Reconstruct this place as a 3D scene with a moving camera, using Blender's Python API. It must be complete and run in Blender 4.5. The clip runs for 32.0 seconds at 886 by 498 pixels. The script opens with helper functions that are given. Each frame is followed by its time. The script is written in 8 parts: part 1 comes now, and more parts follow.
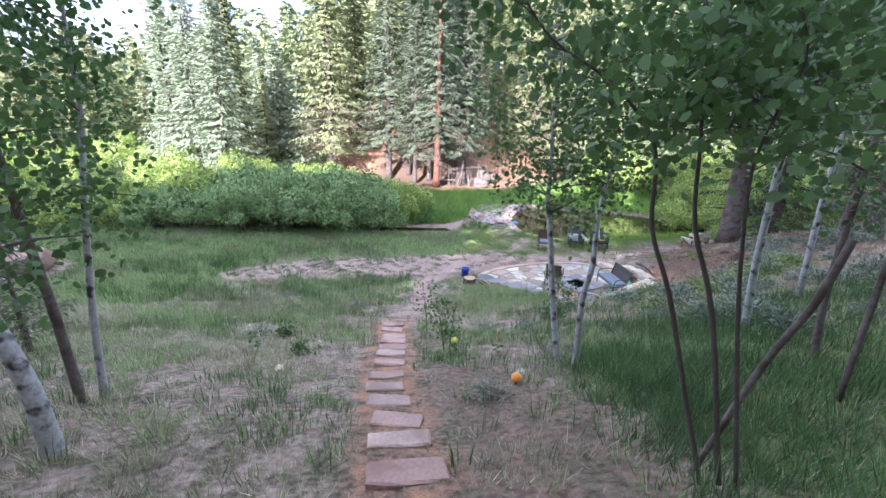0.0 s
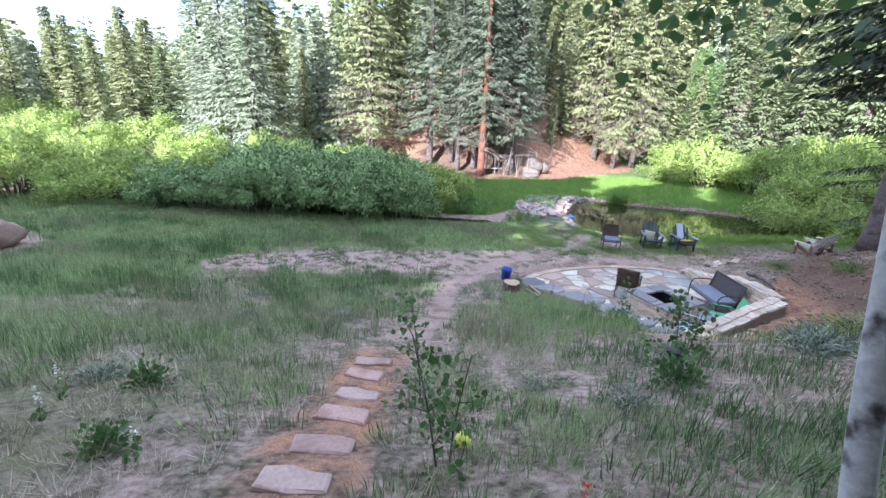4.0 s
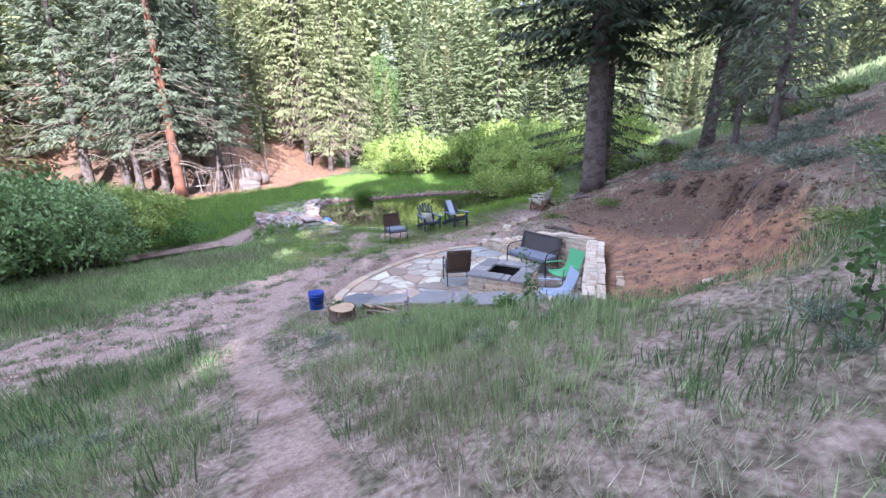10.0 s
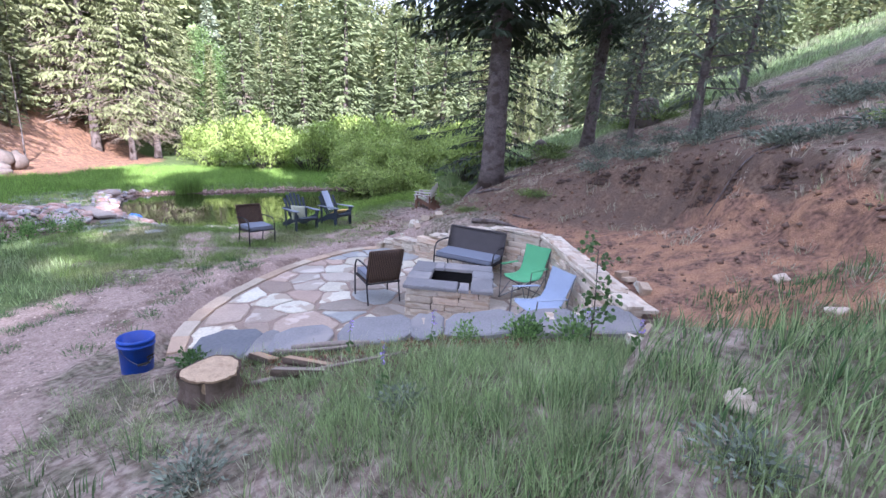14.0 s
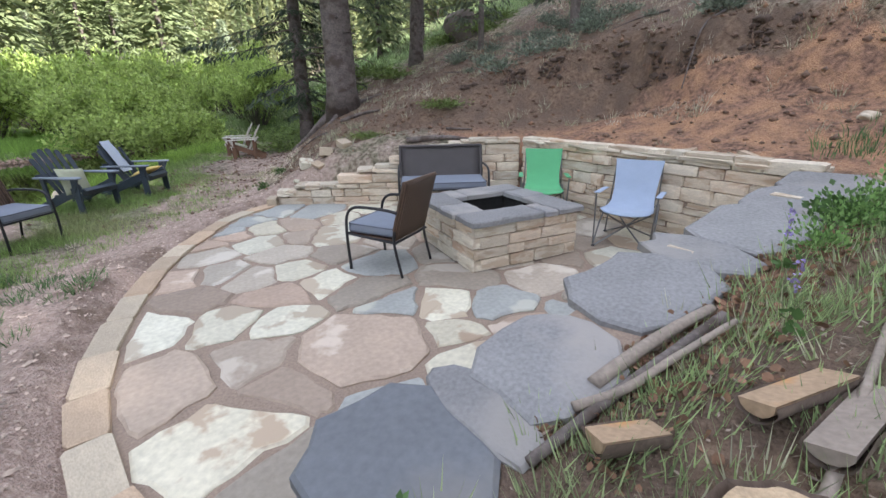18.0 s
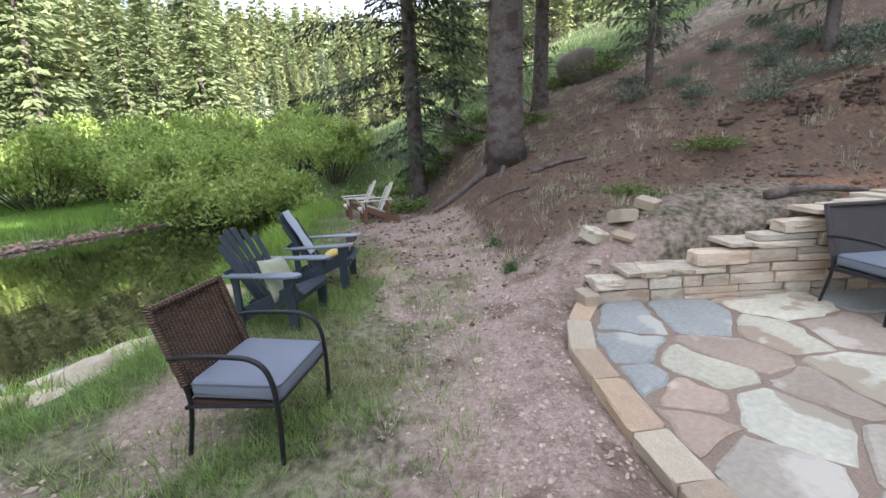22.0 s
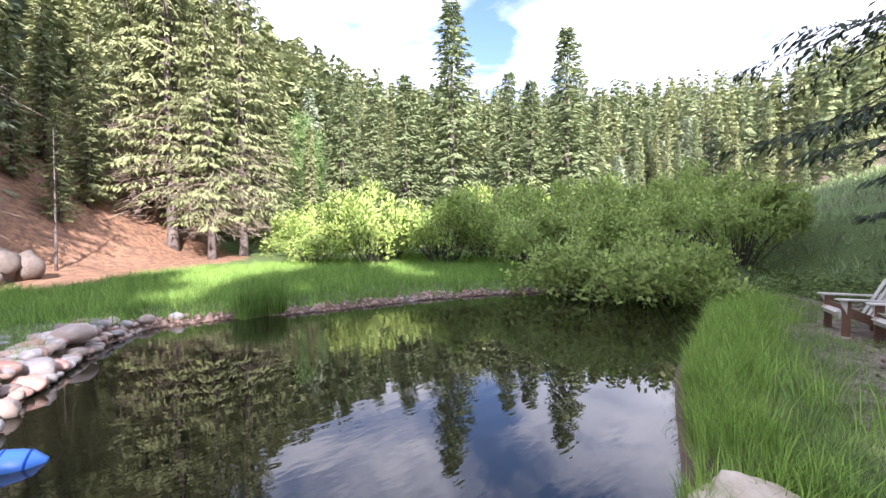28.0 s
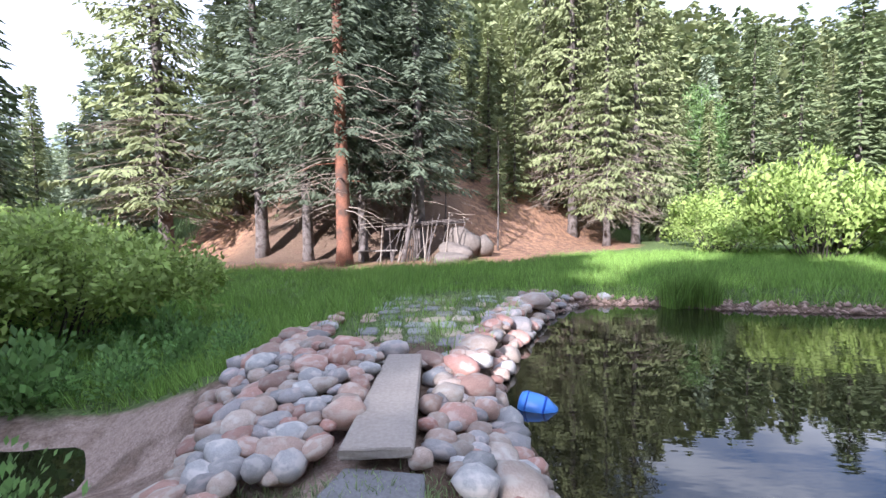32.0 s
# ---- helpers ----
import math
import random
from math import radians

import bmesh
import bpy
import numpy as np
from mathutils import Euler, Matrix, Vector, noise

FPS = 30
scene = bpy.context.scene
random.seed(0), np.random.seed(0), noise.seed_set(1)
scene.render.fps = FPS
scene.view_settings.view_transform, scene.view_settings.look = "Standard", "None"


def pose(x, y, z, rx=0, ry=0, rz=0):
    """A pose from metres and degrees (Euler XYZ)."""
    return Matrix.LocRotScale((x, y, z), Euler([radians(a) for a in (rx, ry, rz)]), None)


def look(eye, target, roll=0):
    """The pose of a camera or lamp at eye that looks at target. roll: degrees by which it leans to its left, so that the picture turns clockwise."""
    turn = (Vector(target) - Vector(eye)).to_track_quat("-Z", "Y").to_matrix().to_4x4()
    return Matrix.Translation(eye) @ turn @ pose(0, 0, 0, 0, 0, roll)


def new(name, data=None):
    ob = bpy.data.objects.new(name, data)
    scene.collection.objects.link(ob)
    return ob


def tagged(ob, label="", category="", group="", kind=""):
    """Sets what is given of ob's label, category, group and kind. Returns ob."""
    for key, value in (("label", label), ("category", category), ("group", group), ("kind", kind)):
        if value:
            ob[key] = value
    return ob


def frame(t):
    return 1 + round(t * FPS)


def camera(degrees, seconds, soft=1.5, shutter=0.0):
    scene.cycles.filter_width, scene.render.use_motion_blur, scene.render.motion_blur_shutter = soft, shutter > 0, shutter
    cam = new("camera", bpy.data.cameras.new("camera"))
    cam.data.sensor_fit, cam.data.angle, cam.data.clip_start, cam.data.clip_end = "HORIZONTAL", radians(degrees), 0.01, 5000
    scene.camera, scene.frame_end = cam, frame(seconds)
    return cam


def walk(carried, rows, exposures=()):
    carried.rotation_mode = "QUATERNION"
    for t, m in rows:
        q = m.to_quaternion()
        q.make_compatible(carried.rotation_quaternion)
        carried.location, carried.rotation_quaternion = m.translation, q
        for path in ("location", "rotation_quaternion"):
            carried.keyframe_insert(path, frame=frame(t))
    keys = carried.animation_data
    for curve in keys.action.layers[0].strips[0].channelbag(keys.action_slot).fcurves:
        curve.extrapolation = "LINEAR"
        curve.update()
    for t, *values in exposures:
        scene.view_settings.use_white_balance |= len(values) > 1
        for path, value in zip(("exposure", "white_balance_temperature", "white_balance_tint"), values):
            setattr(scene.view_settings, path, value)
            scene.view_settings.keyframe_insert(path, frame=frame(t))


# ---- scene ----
cam = camera(92.8, 32.0)
PATH = [
    (0, (-0.256, -1.111, 1.264), (-0.213, 0.793, 0.653), 1.9),
    (0.5, (-0.393, -0.677, 1.045), (-0.37, 1.229, 0.44), 1.9),
    (1, (-0.408, -0.262, 0.89), (-0.647, 1.633, 0.296), -0.6),
    (1.5, (-0.429, 0.237, 0.714), (-0.516, 2.134, 0.086), 1.3),
    (2, (-0.326, 0.677, 0.543), (-0.27, 2.595, -0.023), 2.6),
    (2.5, (-0.194, 1.105, 0.494), (-0.117, 3.01, -0.11), 2.7),
    (3, (0.007, 1.542, 0.323), (-0.02, 3.427, -0.344), 2.2),
    (3.5, (0.131, 2.003, 0.201), (0.053, 3.878, -0.49), 1.7),
    (4, (0.116, 2.438, 0.006), (-0.053, 4.327, -0.627), 2.4),
    (4.5, (0.186, 2.741, -0.058), (-0.281, 4.547, -0.78), -0.5),
    (6.5, (-0.319, 4.29, -0.567), (-1.004, 6.042, -1.245), 1.3),
    (7, (-0.27, 4.484, -0.651), (-0.467, 6.416, -1.129), 0.9),
    (7.5, (-0.435, 4.646, -0.738), (-0.219, 6.583, -1.185), 1.4),
    (8, (-0.662, 4.949, -0.893), (0.036, 6.779, -1.295), 4.3),
    (8.5, (-0.762, 5.295, -1.025), (0.172, 7.034, -1.344), 5.4),
    (9, (-0.83, 5.608, -1.082), (0.366, 7.17, -1.442), 1.9),
    (9.5, (-1.012, 5.886, -1.199), (0.222, 7.338, -1.805), 1.6),
    (10, (-1.21, 6.138, -1.276), (-0.149, 7.741, -1.827), -1.3),
    (10.5, (-1.383, 6.383, -1.348), (-0.216, 7.885, -1.964), -1.3),
    (11, (-1.427, 6.665, -1.457), (-0.073, 8.015, -2.044), -1.3),
    (11.5, (-1.331, 7.099, -1.582), (0.139, 8.316, -2.18), -0.9),
    (12, (-1.169, 7.526, -1.709), (0.342, 8.714, -2.262), -0.1),
    (12.5, (-0.95, 8.026, -1.833), (0.591, 9.179, -2.376), 1.4),
    (13, (-0.762, 8.493, -2.056), (0.813, 9.611, -2.574), 2.8),
    (13.5, (-0.587, 8.971, -2.191), (0.989, 10.091, -2.706), 3.3),
    (15.5, (-0.372, 11.136, -2.752), (1.387, 11.954, -3.241), 2.6),
    (16, (-0.342, 11.572, -2.865), (1.418, 12.349, -3.413), 3.1),
    (16.5, (-0.187, 12.079, -2.961), (1.576, 12.856, -3.497), 2.3),
    (17, (-0.019, 12.542, -3.073), (1.783, 13.176, -3.667), 2.9),
    (17.5, (0.227, 12.995, -3.203), (2.072, 13.446, -3.831), 1.6),
    (18, (0.464, 13.41, -3.31), (2.342, 13.467, -3.995), -0.9),
    (18.5, (0.74, 13.842, -3.395), (2.592, 13.515, -4.078), -2.3),
    (19, (0.99, 14.33, -3.469), (2.789, 13.785, -4.152), -2.6),
    (19.5, (1.322, 14.77, -3.482), (3.166, 14.205, -4.012), -2.6),
    (20, (1.633, 15.278, -3.501), (3.522, 14.836, -3.985), -2.6),
    (20.5, (1.995, 15.776, -3.462), (3.925, 15.531, -3.927), -2.9),
    (21, (2.306, 16.221, -3.382), (4.251, 16.14, -3.841), -3.1),
    (21.5, (2.581, 16.738, -3.309), (4.529, 16.786, -3.758), -3.3),
    (22, (2.934, 17.481, -3.347), (4.878, 17.575, -3.806), -3.1),
    (22.5, (3.278, 18.023, -3.273), (5.203, 18.102, -3.807), -3.0),
    (23, (3.576, 18.506, -3.409), (5.497, 18.663, -3.942), -2.8),
    (23.5, (3.8, 19.087, -3.452), (5.714, 19.118, -4.03), -0.1),
    (24.0, (4.286, 19.352, -3.524), (6.169, 19.661, -4.122), -2.3),
    (24.5, (4.583, 19.749, -3.585), (6.455, 20.11, -4.188), -0.8),
    (26.5, (4.945, 20.221, -3.465), (6.667, 21.134, -3.914), -0.9),
    (27, (4.925, 20.266, -3.445), (6.583, 21.338, -3.764), -0.7),
    (27.5, (4.9, 20.261, -3.413), (6.461, 21.496, -3.602), -0.4),
    (28, (4.907, 20.15, -3.386), (6.327, 21.556, -3.476), -0.2),
    (28.5, (4.769, 20.018, -3.361), (5.992, 21.601, -3.365), 1.8),
    (29, (4.748, 20.169, -3.405), (5.712, 21.922, -3.408), 1.8),
    (29.5, (4.786, 20.359, -3.476), (5.456, 22.243, -3.513), 1.0),
    (30, (4.712, 20.344, -3.505), (5.07, 22.309, -3.607), -0.1),
    (30.5, (4.569, 20.37, -3.504), (4.674, 22.361, -3.666), -1.5),
    (31, (4.486, 20.562, -3.519), (4.431, 22.554, -3.695), -2.7),
    (31.5, (4.365, 20.789, -3.504), (4.238, 22.777, -3.685), -2.6),
    (32, (4.201, 20.997, -3.533), (4.108, 22.992, -3.65), -1.1),
]
walk(cam, [(t, look(eye, target, roll)) for t, eye, target, roll in PATH], [(0.0, 2.3, 5550, 22), (3.0, 2.2, 5500, 21), (4.5, 2.02, 5350, 19), (6.0, 1.74, 5350, 18), (8.0, 1.78, 5350, 19), (10.0, 2.24, 5450, 26), (13.0, 2.12, 5400, 29), (16.0, 2.14, 5600, 22), (18.0, 2.06, 6200, 14), (20.0, 1.87, 6250, 13), (22.0, 2.08, 6150, 14), (24.0, 2.24, 6100, 15), (26.0, 2.26, 6250, 22), (28.0, 2.02, 5950, 24), (30.0, 1.72, 5650, 23), (32.0, 1.76, 5550, 19)])

# ---- sky, sun ----
SUN_TURN, SUN_HEIGHT = 205.0, 29.0  # compass bearing of the sun from north (the y axis), clockwise, and its height


def lit_sky():
    w = bpy.data.worlds.new("sky")
    scene.world = w
    w.use_nodes = True
    nt = w.node_tree
    nt.nodes.clear()
    N, L = nt.nodes.new, nt.links.new
    out, bg = N("ShaderNodeOutputWorld"), N("ShaderNodeBackground")
    sky = N("ShaderNodeTexSky")
    sky.sky_type, sky.sun_disc = "NISHITA", False
    sky.sun_elevation, sky.sun_rotation = radians(SUN_HEIGHT), radians(SUN_TURN)
    sky.altitude, sky.air_density, sky.dust_density = 2500, 1.0, 0.6
    tc, sep = N("ShaderNodeTexCoord"), N("ShaderNodeSeparateXYZ")
    L(tc.outputs["Generated"], sep.inputs[0])
    up = N("ShaderNodeMath"); up.operation = "MAXIMUM"; up.inputs[1].default_value = 0.16
    L(sep.outputs[2], up.inputs[0])
    px, py, comb = N("ShaderNodeMath"), N("ShaderNodeMath"), N("ShaderNodeCombineXYZ")
    px.operation = py.operation = "DIVIDE"
    L(sep.outputs[0], px.inputs[0]); L(up.outputs[0], px.inputs[1])
    L(sep.outputs[1], py.inputs[0]); L(up.outputs[0], py.inputs[1])
    L(px.outputs[0], comb.inputs[0]); L(py.outputs[0], comb.inputs[1])
    comb.inputs[2].default_value = 2.6
    n = N("ShaderNodeTexNoise")
    n.inputs["Scale"].default_value, n.inputs["Detail"].default_value, n.inputs["Roughness"].default_value = 0.95, 9, 0.56
    n.inputs["Distortion"].default_value = 0.25
    L(comb.outputs[0], n.inputs["Vector"])
    ramp = N("ShaderNodeValToRGB")
    ramp.color_ramp.elements[0].position, ramp.color_ramp.elements[1].position = 0.38, 0.5
    L(n.outputs[0], ramp.inputs[0])
    n2 = N("ShaderNodeTexNoise")
    n2.inputs["Scale"].default_value, n2.inputs["Detail"].default_value = 1.7, 6
    L(comb.outputs[0], n2.inputs["Vector"])
    grey = N("ShaderNodeValToRGB")
    grey.color_ramp.elements[0].color, grey.color_ramp.elements[1].color = (4.2, 4.5, 5.1, 1), (7.2, 7.3, 7.4, 1)
    grey.color_ramp.elements[0].position, grey.color_ramp.elements[1].position = 0.38, 0.68
    L(n2.outputs[0], grey.inputs[0])
    mix = N("ShaderNodeMix"); mix.data_type = "RGBA"
    L(ramp.outputs[0], mix.inputs["Factor"]); L(sky.outputs[0], mix.inputs["A"]); L(grey.outputs[0], mix.inputs["B"])
    L(mix.outputs["Result"], bg.inputs[0])
    bg.inputs[1].default_value = 0.1
    L(bg.outputs[0], out.inputs[0])


lit_sky()
sun = new("sun", bpy.data.lights.new("sun", "SUN"))
sun.data.energy, sun.data.angle, sun.data.color = 3.8, radians(0.6), (1.0, 0.93, 0.82)
_a, _e = radians(SUN_TURN), radians(SUN_HEIGHT)
SUN_WAY = Vector((math.sin(_a) * math.cos(_e), math.cos(_a) * math.cos(_e), math.sin(_e)))
sun.matrix_world = look(SUN_WAY * 60, (0, 0, 0))

# ---- materials ----
def material(name, base, rough=0.8, vary=0.25, scale=4.0, bump=0.3, fine=40.0, metal=0.0, second=None, spot=0.5, through_light=0.0, shift=0.0, spec=0.5, edge=0.06, flick=(0.5, 1.45)):
    """Principled surface with two scales of noise, optional second colour in patches, optional light through thin leaves,
    and a change of tone from piece to piece (shift)."""
    m = bpy.data.materials.new(name)
    m.use_nodes = True
    nt = m.node_tree
    nt.nodes.clear()
    N, L = nt.nodes.new, nt.links.new
    out, b = N("ShaderNodeOutputMaterial"), N("ShaderNodeBsdfPrincipled")
    tc = N("ShaderNodeTexCoord")
    n1, n2 = N("ShaderNodeTexNoise"), N("ShaderNodeTexNoise")
    n1.inputs["Scale"].default_value, n1.inputs["Detail"].default_value = scale, 6
    n2.inputs["Scale"].default_value, n2.inputs["Detail"].default_value = fine, 4
    L(tc.outputs["Object"], n1.inputs["Vector"]); L(tc.outputs["Object"], n2.inputs["Vector"])
    dark = tuple(c * (1 - vary) for c in base)
    light = tuple(min(1, c * (1 + vary)) for c in base)
    r = N("ShaderNodeValToRGB")
    r.color_ramp.elements[0].color, r.color_ramp.elements[1].color = (*dark, 1), (*light, 1)
    r.color_ramp.elements[0].position, r.color_ramp.elements[1].position = 0.3, 0.7
    add = N("ShaderNodeMath"); add.operation = "MULTIPLY_ADD"; add.inputs[1].default_value = 0.6
    L(n2.outputs[0], add.inputs[0])
    half = N("ShaderNodeMath"); half.operation = "MULTIPLY"; half.inputs[1].default_value = 0.4
    L(n1.outputs[0], half.inputs[0]); L(half.outputs[0], add.inputs[2])
    L(add.outputs[0], r.inputs[0])
    colour = r.outputs[0]
    if second:
        n3, r3, mx = N("ShaderNodeTexNoise"), N("ShaderNodeValToRGB"), N("ShaderNodeMix")
        n3.inputs["Scale"].default_value, n3.inputs["Detail"].default_value = scale * 0.6, 8
        L(tc.outputs["Object"], n3.inputs["Vector"])
        if shift:
            oi, sc, va = N("ShaderNodeObjectInfo"), N("ShaderNodeMath"), N("ShaderNodeVectorMath")
            sc.operation = "MULTIPLY"; sc.inputs[1].default_value = 37.0
            L(oi.outputs["Random"], sc.inputs[0])
            L(tc.outputs["Object"], va.inputs[0]); L(sc.outputs[0], va.inputs[1])
            L(va.outputs[0], n3.inputs["Vector"])
        r3.color_ramp.elements[0].position, r3.color_ramp.elements[1].position = spot - edge, spot + edge
        L(n3.outputs[0], r3.inputs[0])
        mx.data_type = "RGBA"
        L(r3.outputs[0], mx.inputs["Factor"]); L(colour, mx.inputs["A"])
        mx.inputs["B"].default_value = (*second, 1)
        colour = mx.outputs["Result"]
    if shift:
        oi, hs = N("ShaderNodeObjectInfo"), N("ShaderNodeHueSaturation")
        mr = N("ShaderNodeMapRange"); mr.inputs[3].default_value, mr.inputs[4].default_value = 1 - shift, 1 + shift
        L(oi.outputs["Random"], mr.inputs[0]); L(mr.outputs[0], hs.inputs["Value"])
        mh, wob = N("ShaderNodeMapRange"), N("ShaderNodeMath")
        wob.operation = "FRACT"; ms = N("ShaderNodeMath"); ms.operation = "MULTIPLY"; ms.inputs[1].default_value = 7.31
        L(oi.outputs["Random"], ms.inputs[0]); L(ms.outputs[0], wob.inputs[0]); L(wob.outputs[0], mh.inputs[0])
        mh.inputs[3].default_value, mh.inputs[4].default_value = 0.5 - shift * 0.07, 0.5 + shift * 0.07
        L(mh.outputs[0], hs.inputs["Hue"]); L(colour, hs.inputs["Color"])
        ss = N("ShaderNodeMapRange"); ss.inputs[3].default_value, ss.inputs[4].default_value = 1 + shift, 1 - 1.2 * shift
        L(wob.outputs[0], ss.inputs[0]); L(ss.outputs[0], hs.inputs["Saturation"])
        colour = hs.outputs[0]
    if through_light:
        ge, hs2 = N("ShaderNodeNewGeometry"), N("ShaderNodeHueSaturation")
        mr2 = N("ShaderNodeMapRange"); mr2.inputs[3].default_value, mr2.inputs[4].default_value = flick
        L(ge.outputs["Random Per Island"], mr2.inputs[0]); L(mr2.outputs[0], hs2.inputs["Value"])
        L(colour, hs2.inputs["Color"])
        colour = hs2.outputs[0]
    L(colour, b.inputs["Base Color"])
    b.inputs["Roughness"].default_value, b.inputs["Metallic"].default_value = rough, metal
    b.inputs["Specular IOR Level"].default_value = spec
    if bump:
        bp = N("ShaderNodeBump"); bp.inputs["Strength"].default_value, bp.inputs["Distance"].default_value = bump, 0.01
        L(add.outputs[0], bp.inputs["Height"]); L(bp.outputs[0], b.inputs["Normal"])
    if through_light:
        t, ms2 = N("ShaderNodeBsdfTranslucent"), N("ShaderNodeMixShader")
        ms2.inputs[0].default_value = through_light
        L(colour, t.inputs[0]); L(b.outputs[0], ms2.inputs[1]); L(t.outputs[0], ms2.inputs[2]); L(ms2.outputs[0], out.inputs[0])
    else:
        L(b.outputs[0], out.inputs[0])
    return m


M = {}
M["needle"] = material("needles", (0.205, 0.25, 0.122), 0.75, 0.42, 0.3, 0, 1.1, through_light=0.24, spec=0.25, flick=(0.84, 1.16))
# needles toned down: the clump's shade put into their colour
M["needle_shade"] = material("shade_toned_needles", (0.17, 0.205, 0.135), 0.75, 0.42, 0.3, 0, 1.1, through_light=0.25, spec=0.25, flick=(0.84, 1.16))
# darker copy of the needles: shade over the bank spruces, put into colour
M["needle_deep_shade"] = material("deep_shade_needles", (0.075, 0.1, 0.062), 0.75, 0.42, 0.3, 0, 1.1, through_light=0.15, spec=0.25, flick=(0.84, 1.16))
M["needle_blue"] = material("blue_needles", (0.3, 0.35, 0.235), 0.75, 0.42, 0.3, 0, 1.1, through_light=0.24, spec=0.25, flick=(0.84, 1.16))
M["needle_pale"] = material("pale_needles", (0.275, 0.305, 0.145), 0.75, 0.42, 0.3, 0, 1.1, through_light=0.2, spec=0.25, flick=(0.84, 1.16))
M["dead"] = material("dead_twigs", (0.3, 0.24, 0.19), 0.9, 0.3, 2.0, 0.2)
M["bark_red"] = material("red_bark", (0.24, 0.1, 0.06), 0.9, 0.4, 3.0, 1.0, 22.0, second=(0.1, 0.06, 0.045), spot=0.55)
M["bark_grey"] = material("grey_bark", (0.15, 0.125, 0.115), 0.9, 0.5, 7.0, 1.0, 30.0, second=(0.08, 0.06, 0.05), spot=0.56)
M["bark_aspen"] = material("aspen_bark", (0.42, 0.43, 0.43), 0.8, 0.3, 13.0, 0.5, 40.0, second=(0.05, 0.047, 0.045), spot=0.575)
M["bark_dark"] = material("dark_stem", (0.08, 0.065, 0.055), 0.85, 0.3, 5.0, 0.5)
M["leaf_aspen"] = material("aspen_leaf", (0.1, 0.185, 0.06), 0.5, 0.2, 2.0, 0, 9.0, through_light=0.35, spec=0.4, flick=(0.72, 1.25))
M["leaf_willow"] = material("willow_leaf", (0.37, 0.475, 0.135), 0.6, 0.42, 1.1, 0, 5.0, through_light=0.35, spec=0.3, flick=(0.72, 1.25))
# darker copy of the willow leaf, with shade put into its colour
M["leaf_willow_shade"] = material("shade_toned_willow_leaf", (0.26, 0.38, 0.155), 0.6, 0.42, 1.1, 0, 5.0, through_light=0.15, spec=0.3, flick=(0.72, 1.25))
M["weed_leaf"] = material("weed_leaf", (0.2, 0.34, 0.11), 0.6, 0.2, 2.0, 0, 9.0, through_light=0.35, spec=0.3)
M["leaf_birch"] = material("bright_leaf", (0.22, 0.33, 0.12), 0.6, 0.2, 0.6, 0, 5.0, through_light=0.35, spec=0.3, flick=(0.72, 1.25))
M["grass"] = material("meadow_grass", (0.33, 0.43, 0.2), 0.6, 0.25, 0.7, 0, 6.0, through_light=0.3, second=(0.3, 0.32, 0.19), spot=0.54, spec=0.3)
# deep green, taken lower still to paint in the shade under the aspens
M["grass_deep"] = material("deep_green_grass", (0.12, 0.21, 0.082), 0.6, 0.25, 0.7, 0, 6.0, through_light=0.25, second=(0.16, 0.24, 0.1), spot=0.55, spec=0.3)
M["grass_dry"] = material("dry_grass", (0.43, 0.43, 0.3), 0.65, 0.3, 0.7, 0, 6.0, through_light=0.3, second=(0.6, 0.53, 0.42), spot=0.5, spec=0.3)
M["grass_bright"] = material("bright_short_grass", (0.26, 0.37, 0.12), 0.6, 0.25, 0.7, 0, 6.0, through_light=0.35, second=(0.36, 0.37, 0.19), spot=0.58, spec=0.3)
M["grass_fringe"] = material("fringe_grass", (0.31, 0.46, 0.1), 0.6, 0.25, 0.7, 0, 6.0, through_light=0.35, spec=0.3)
M["grass_lush"] = material("lush_grass", (0.25, 0.4, 0.09), 0.6, 0.25, 0.7, 0, 6.0, through_light=0.3, spec=0.3)
M["sage"] = material("sagebrush", (0.2, 0.24, 0.18), 0.8, 0.2, 3.0, 0, 12.0, through_light=0.15)
M["juniper"] = material("juniper", (0.17, 0.24, 0.065), 0.7, 0.3, 3.0, 0, 12.0, through_light=0.2)
M["flower"] = material("purple_flower", (0.42, 0.34, 0.66), 0.7, 0.2, through_light=0.3, bump=0)
M["white_flower"] = material("white_flower", (0.8, 0.8, 0.72), 0.7, 0.1, through_light=0.3, bump=0)
M["flag"] = material("flagstone", (0.35, 0.288, 0.228), 0.75, 0.2, 2.5, 0.5, 26.0, second=(0.5, 0.44, 0.37), spot=0.62, shift=0.24, edge=0.02)
M["flag_pale"] = material("pale_flagstone", (0.56, 0.53, 0.42), 0.7, 0.22, 3.4, 0.5, 22.0, second=(0.4, 0.325, 0.24), spot=0.55, shift=0.16, edge=0.018)
M["flag_grey"] = material("grey_flagstone", (0.315, 0.325, 0.31), 0.7, 0.2, 2.5, 0.5, 26.0, second=(0.46, 0.46, 0.4), spot=0.6, shift=0.15, edge=0.02)
M["slab"] = material("grey_slab", (0.215, 0.212, 0.215), 0.75, 0.28, 2.4, 0.6, 45.0, second=(0.29, 0.27, 0.255), spot=0.58, shift=0.16)
M["slab_dark"] = material("dark_slate_slab", (0.135, 0.145, 0.16), 0.7, 0.2, 2.0, 0.8, 24.0, second=(0.19, 0.185, 0.18), spot=0.62)
M["gravel"] = material("pink_gravel", (0.42, 0.33, 0.27), 0.9, 0.35, 9.0, 0.2, 30.0, through_light=0.01)
M["clod"] = material("dark_earth", (0.17, 0.11, 0.08), 0.95, 0.4, 9.0, 0.8, 40.0, second=(0.27, 0.15, 0.09), spot=0.6)
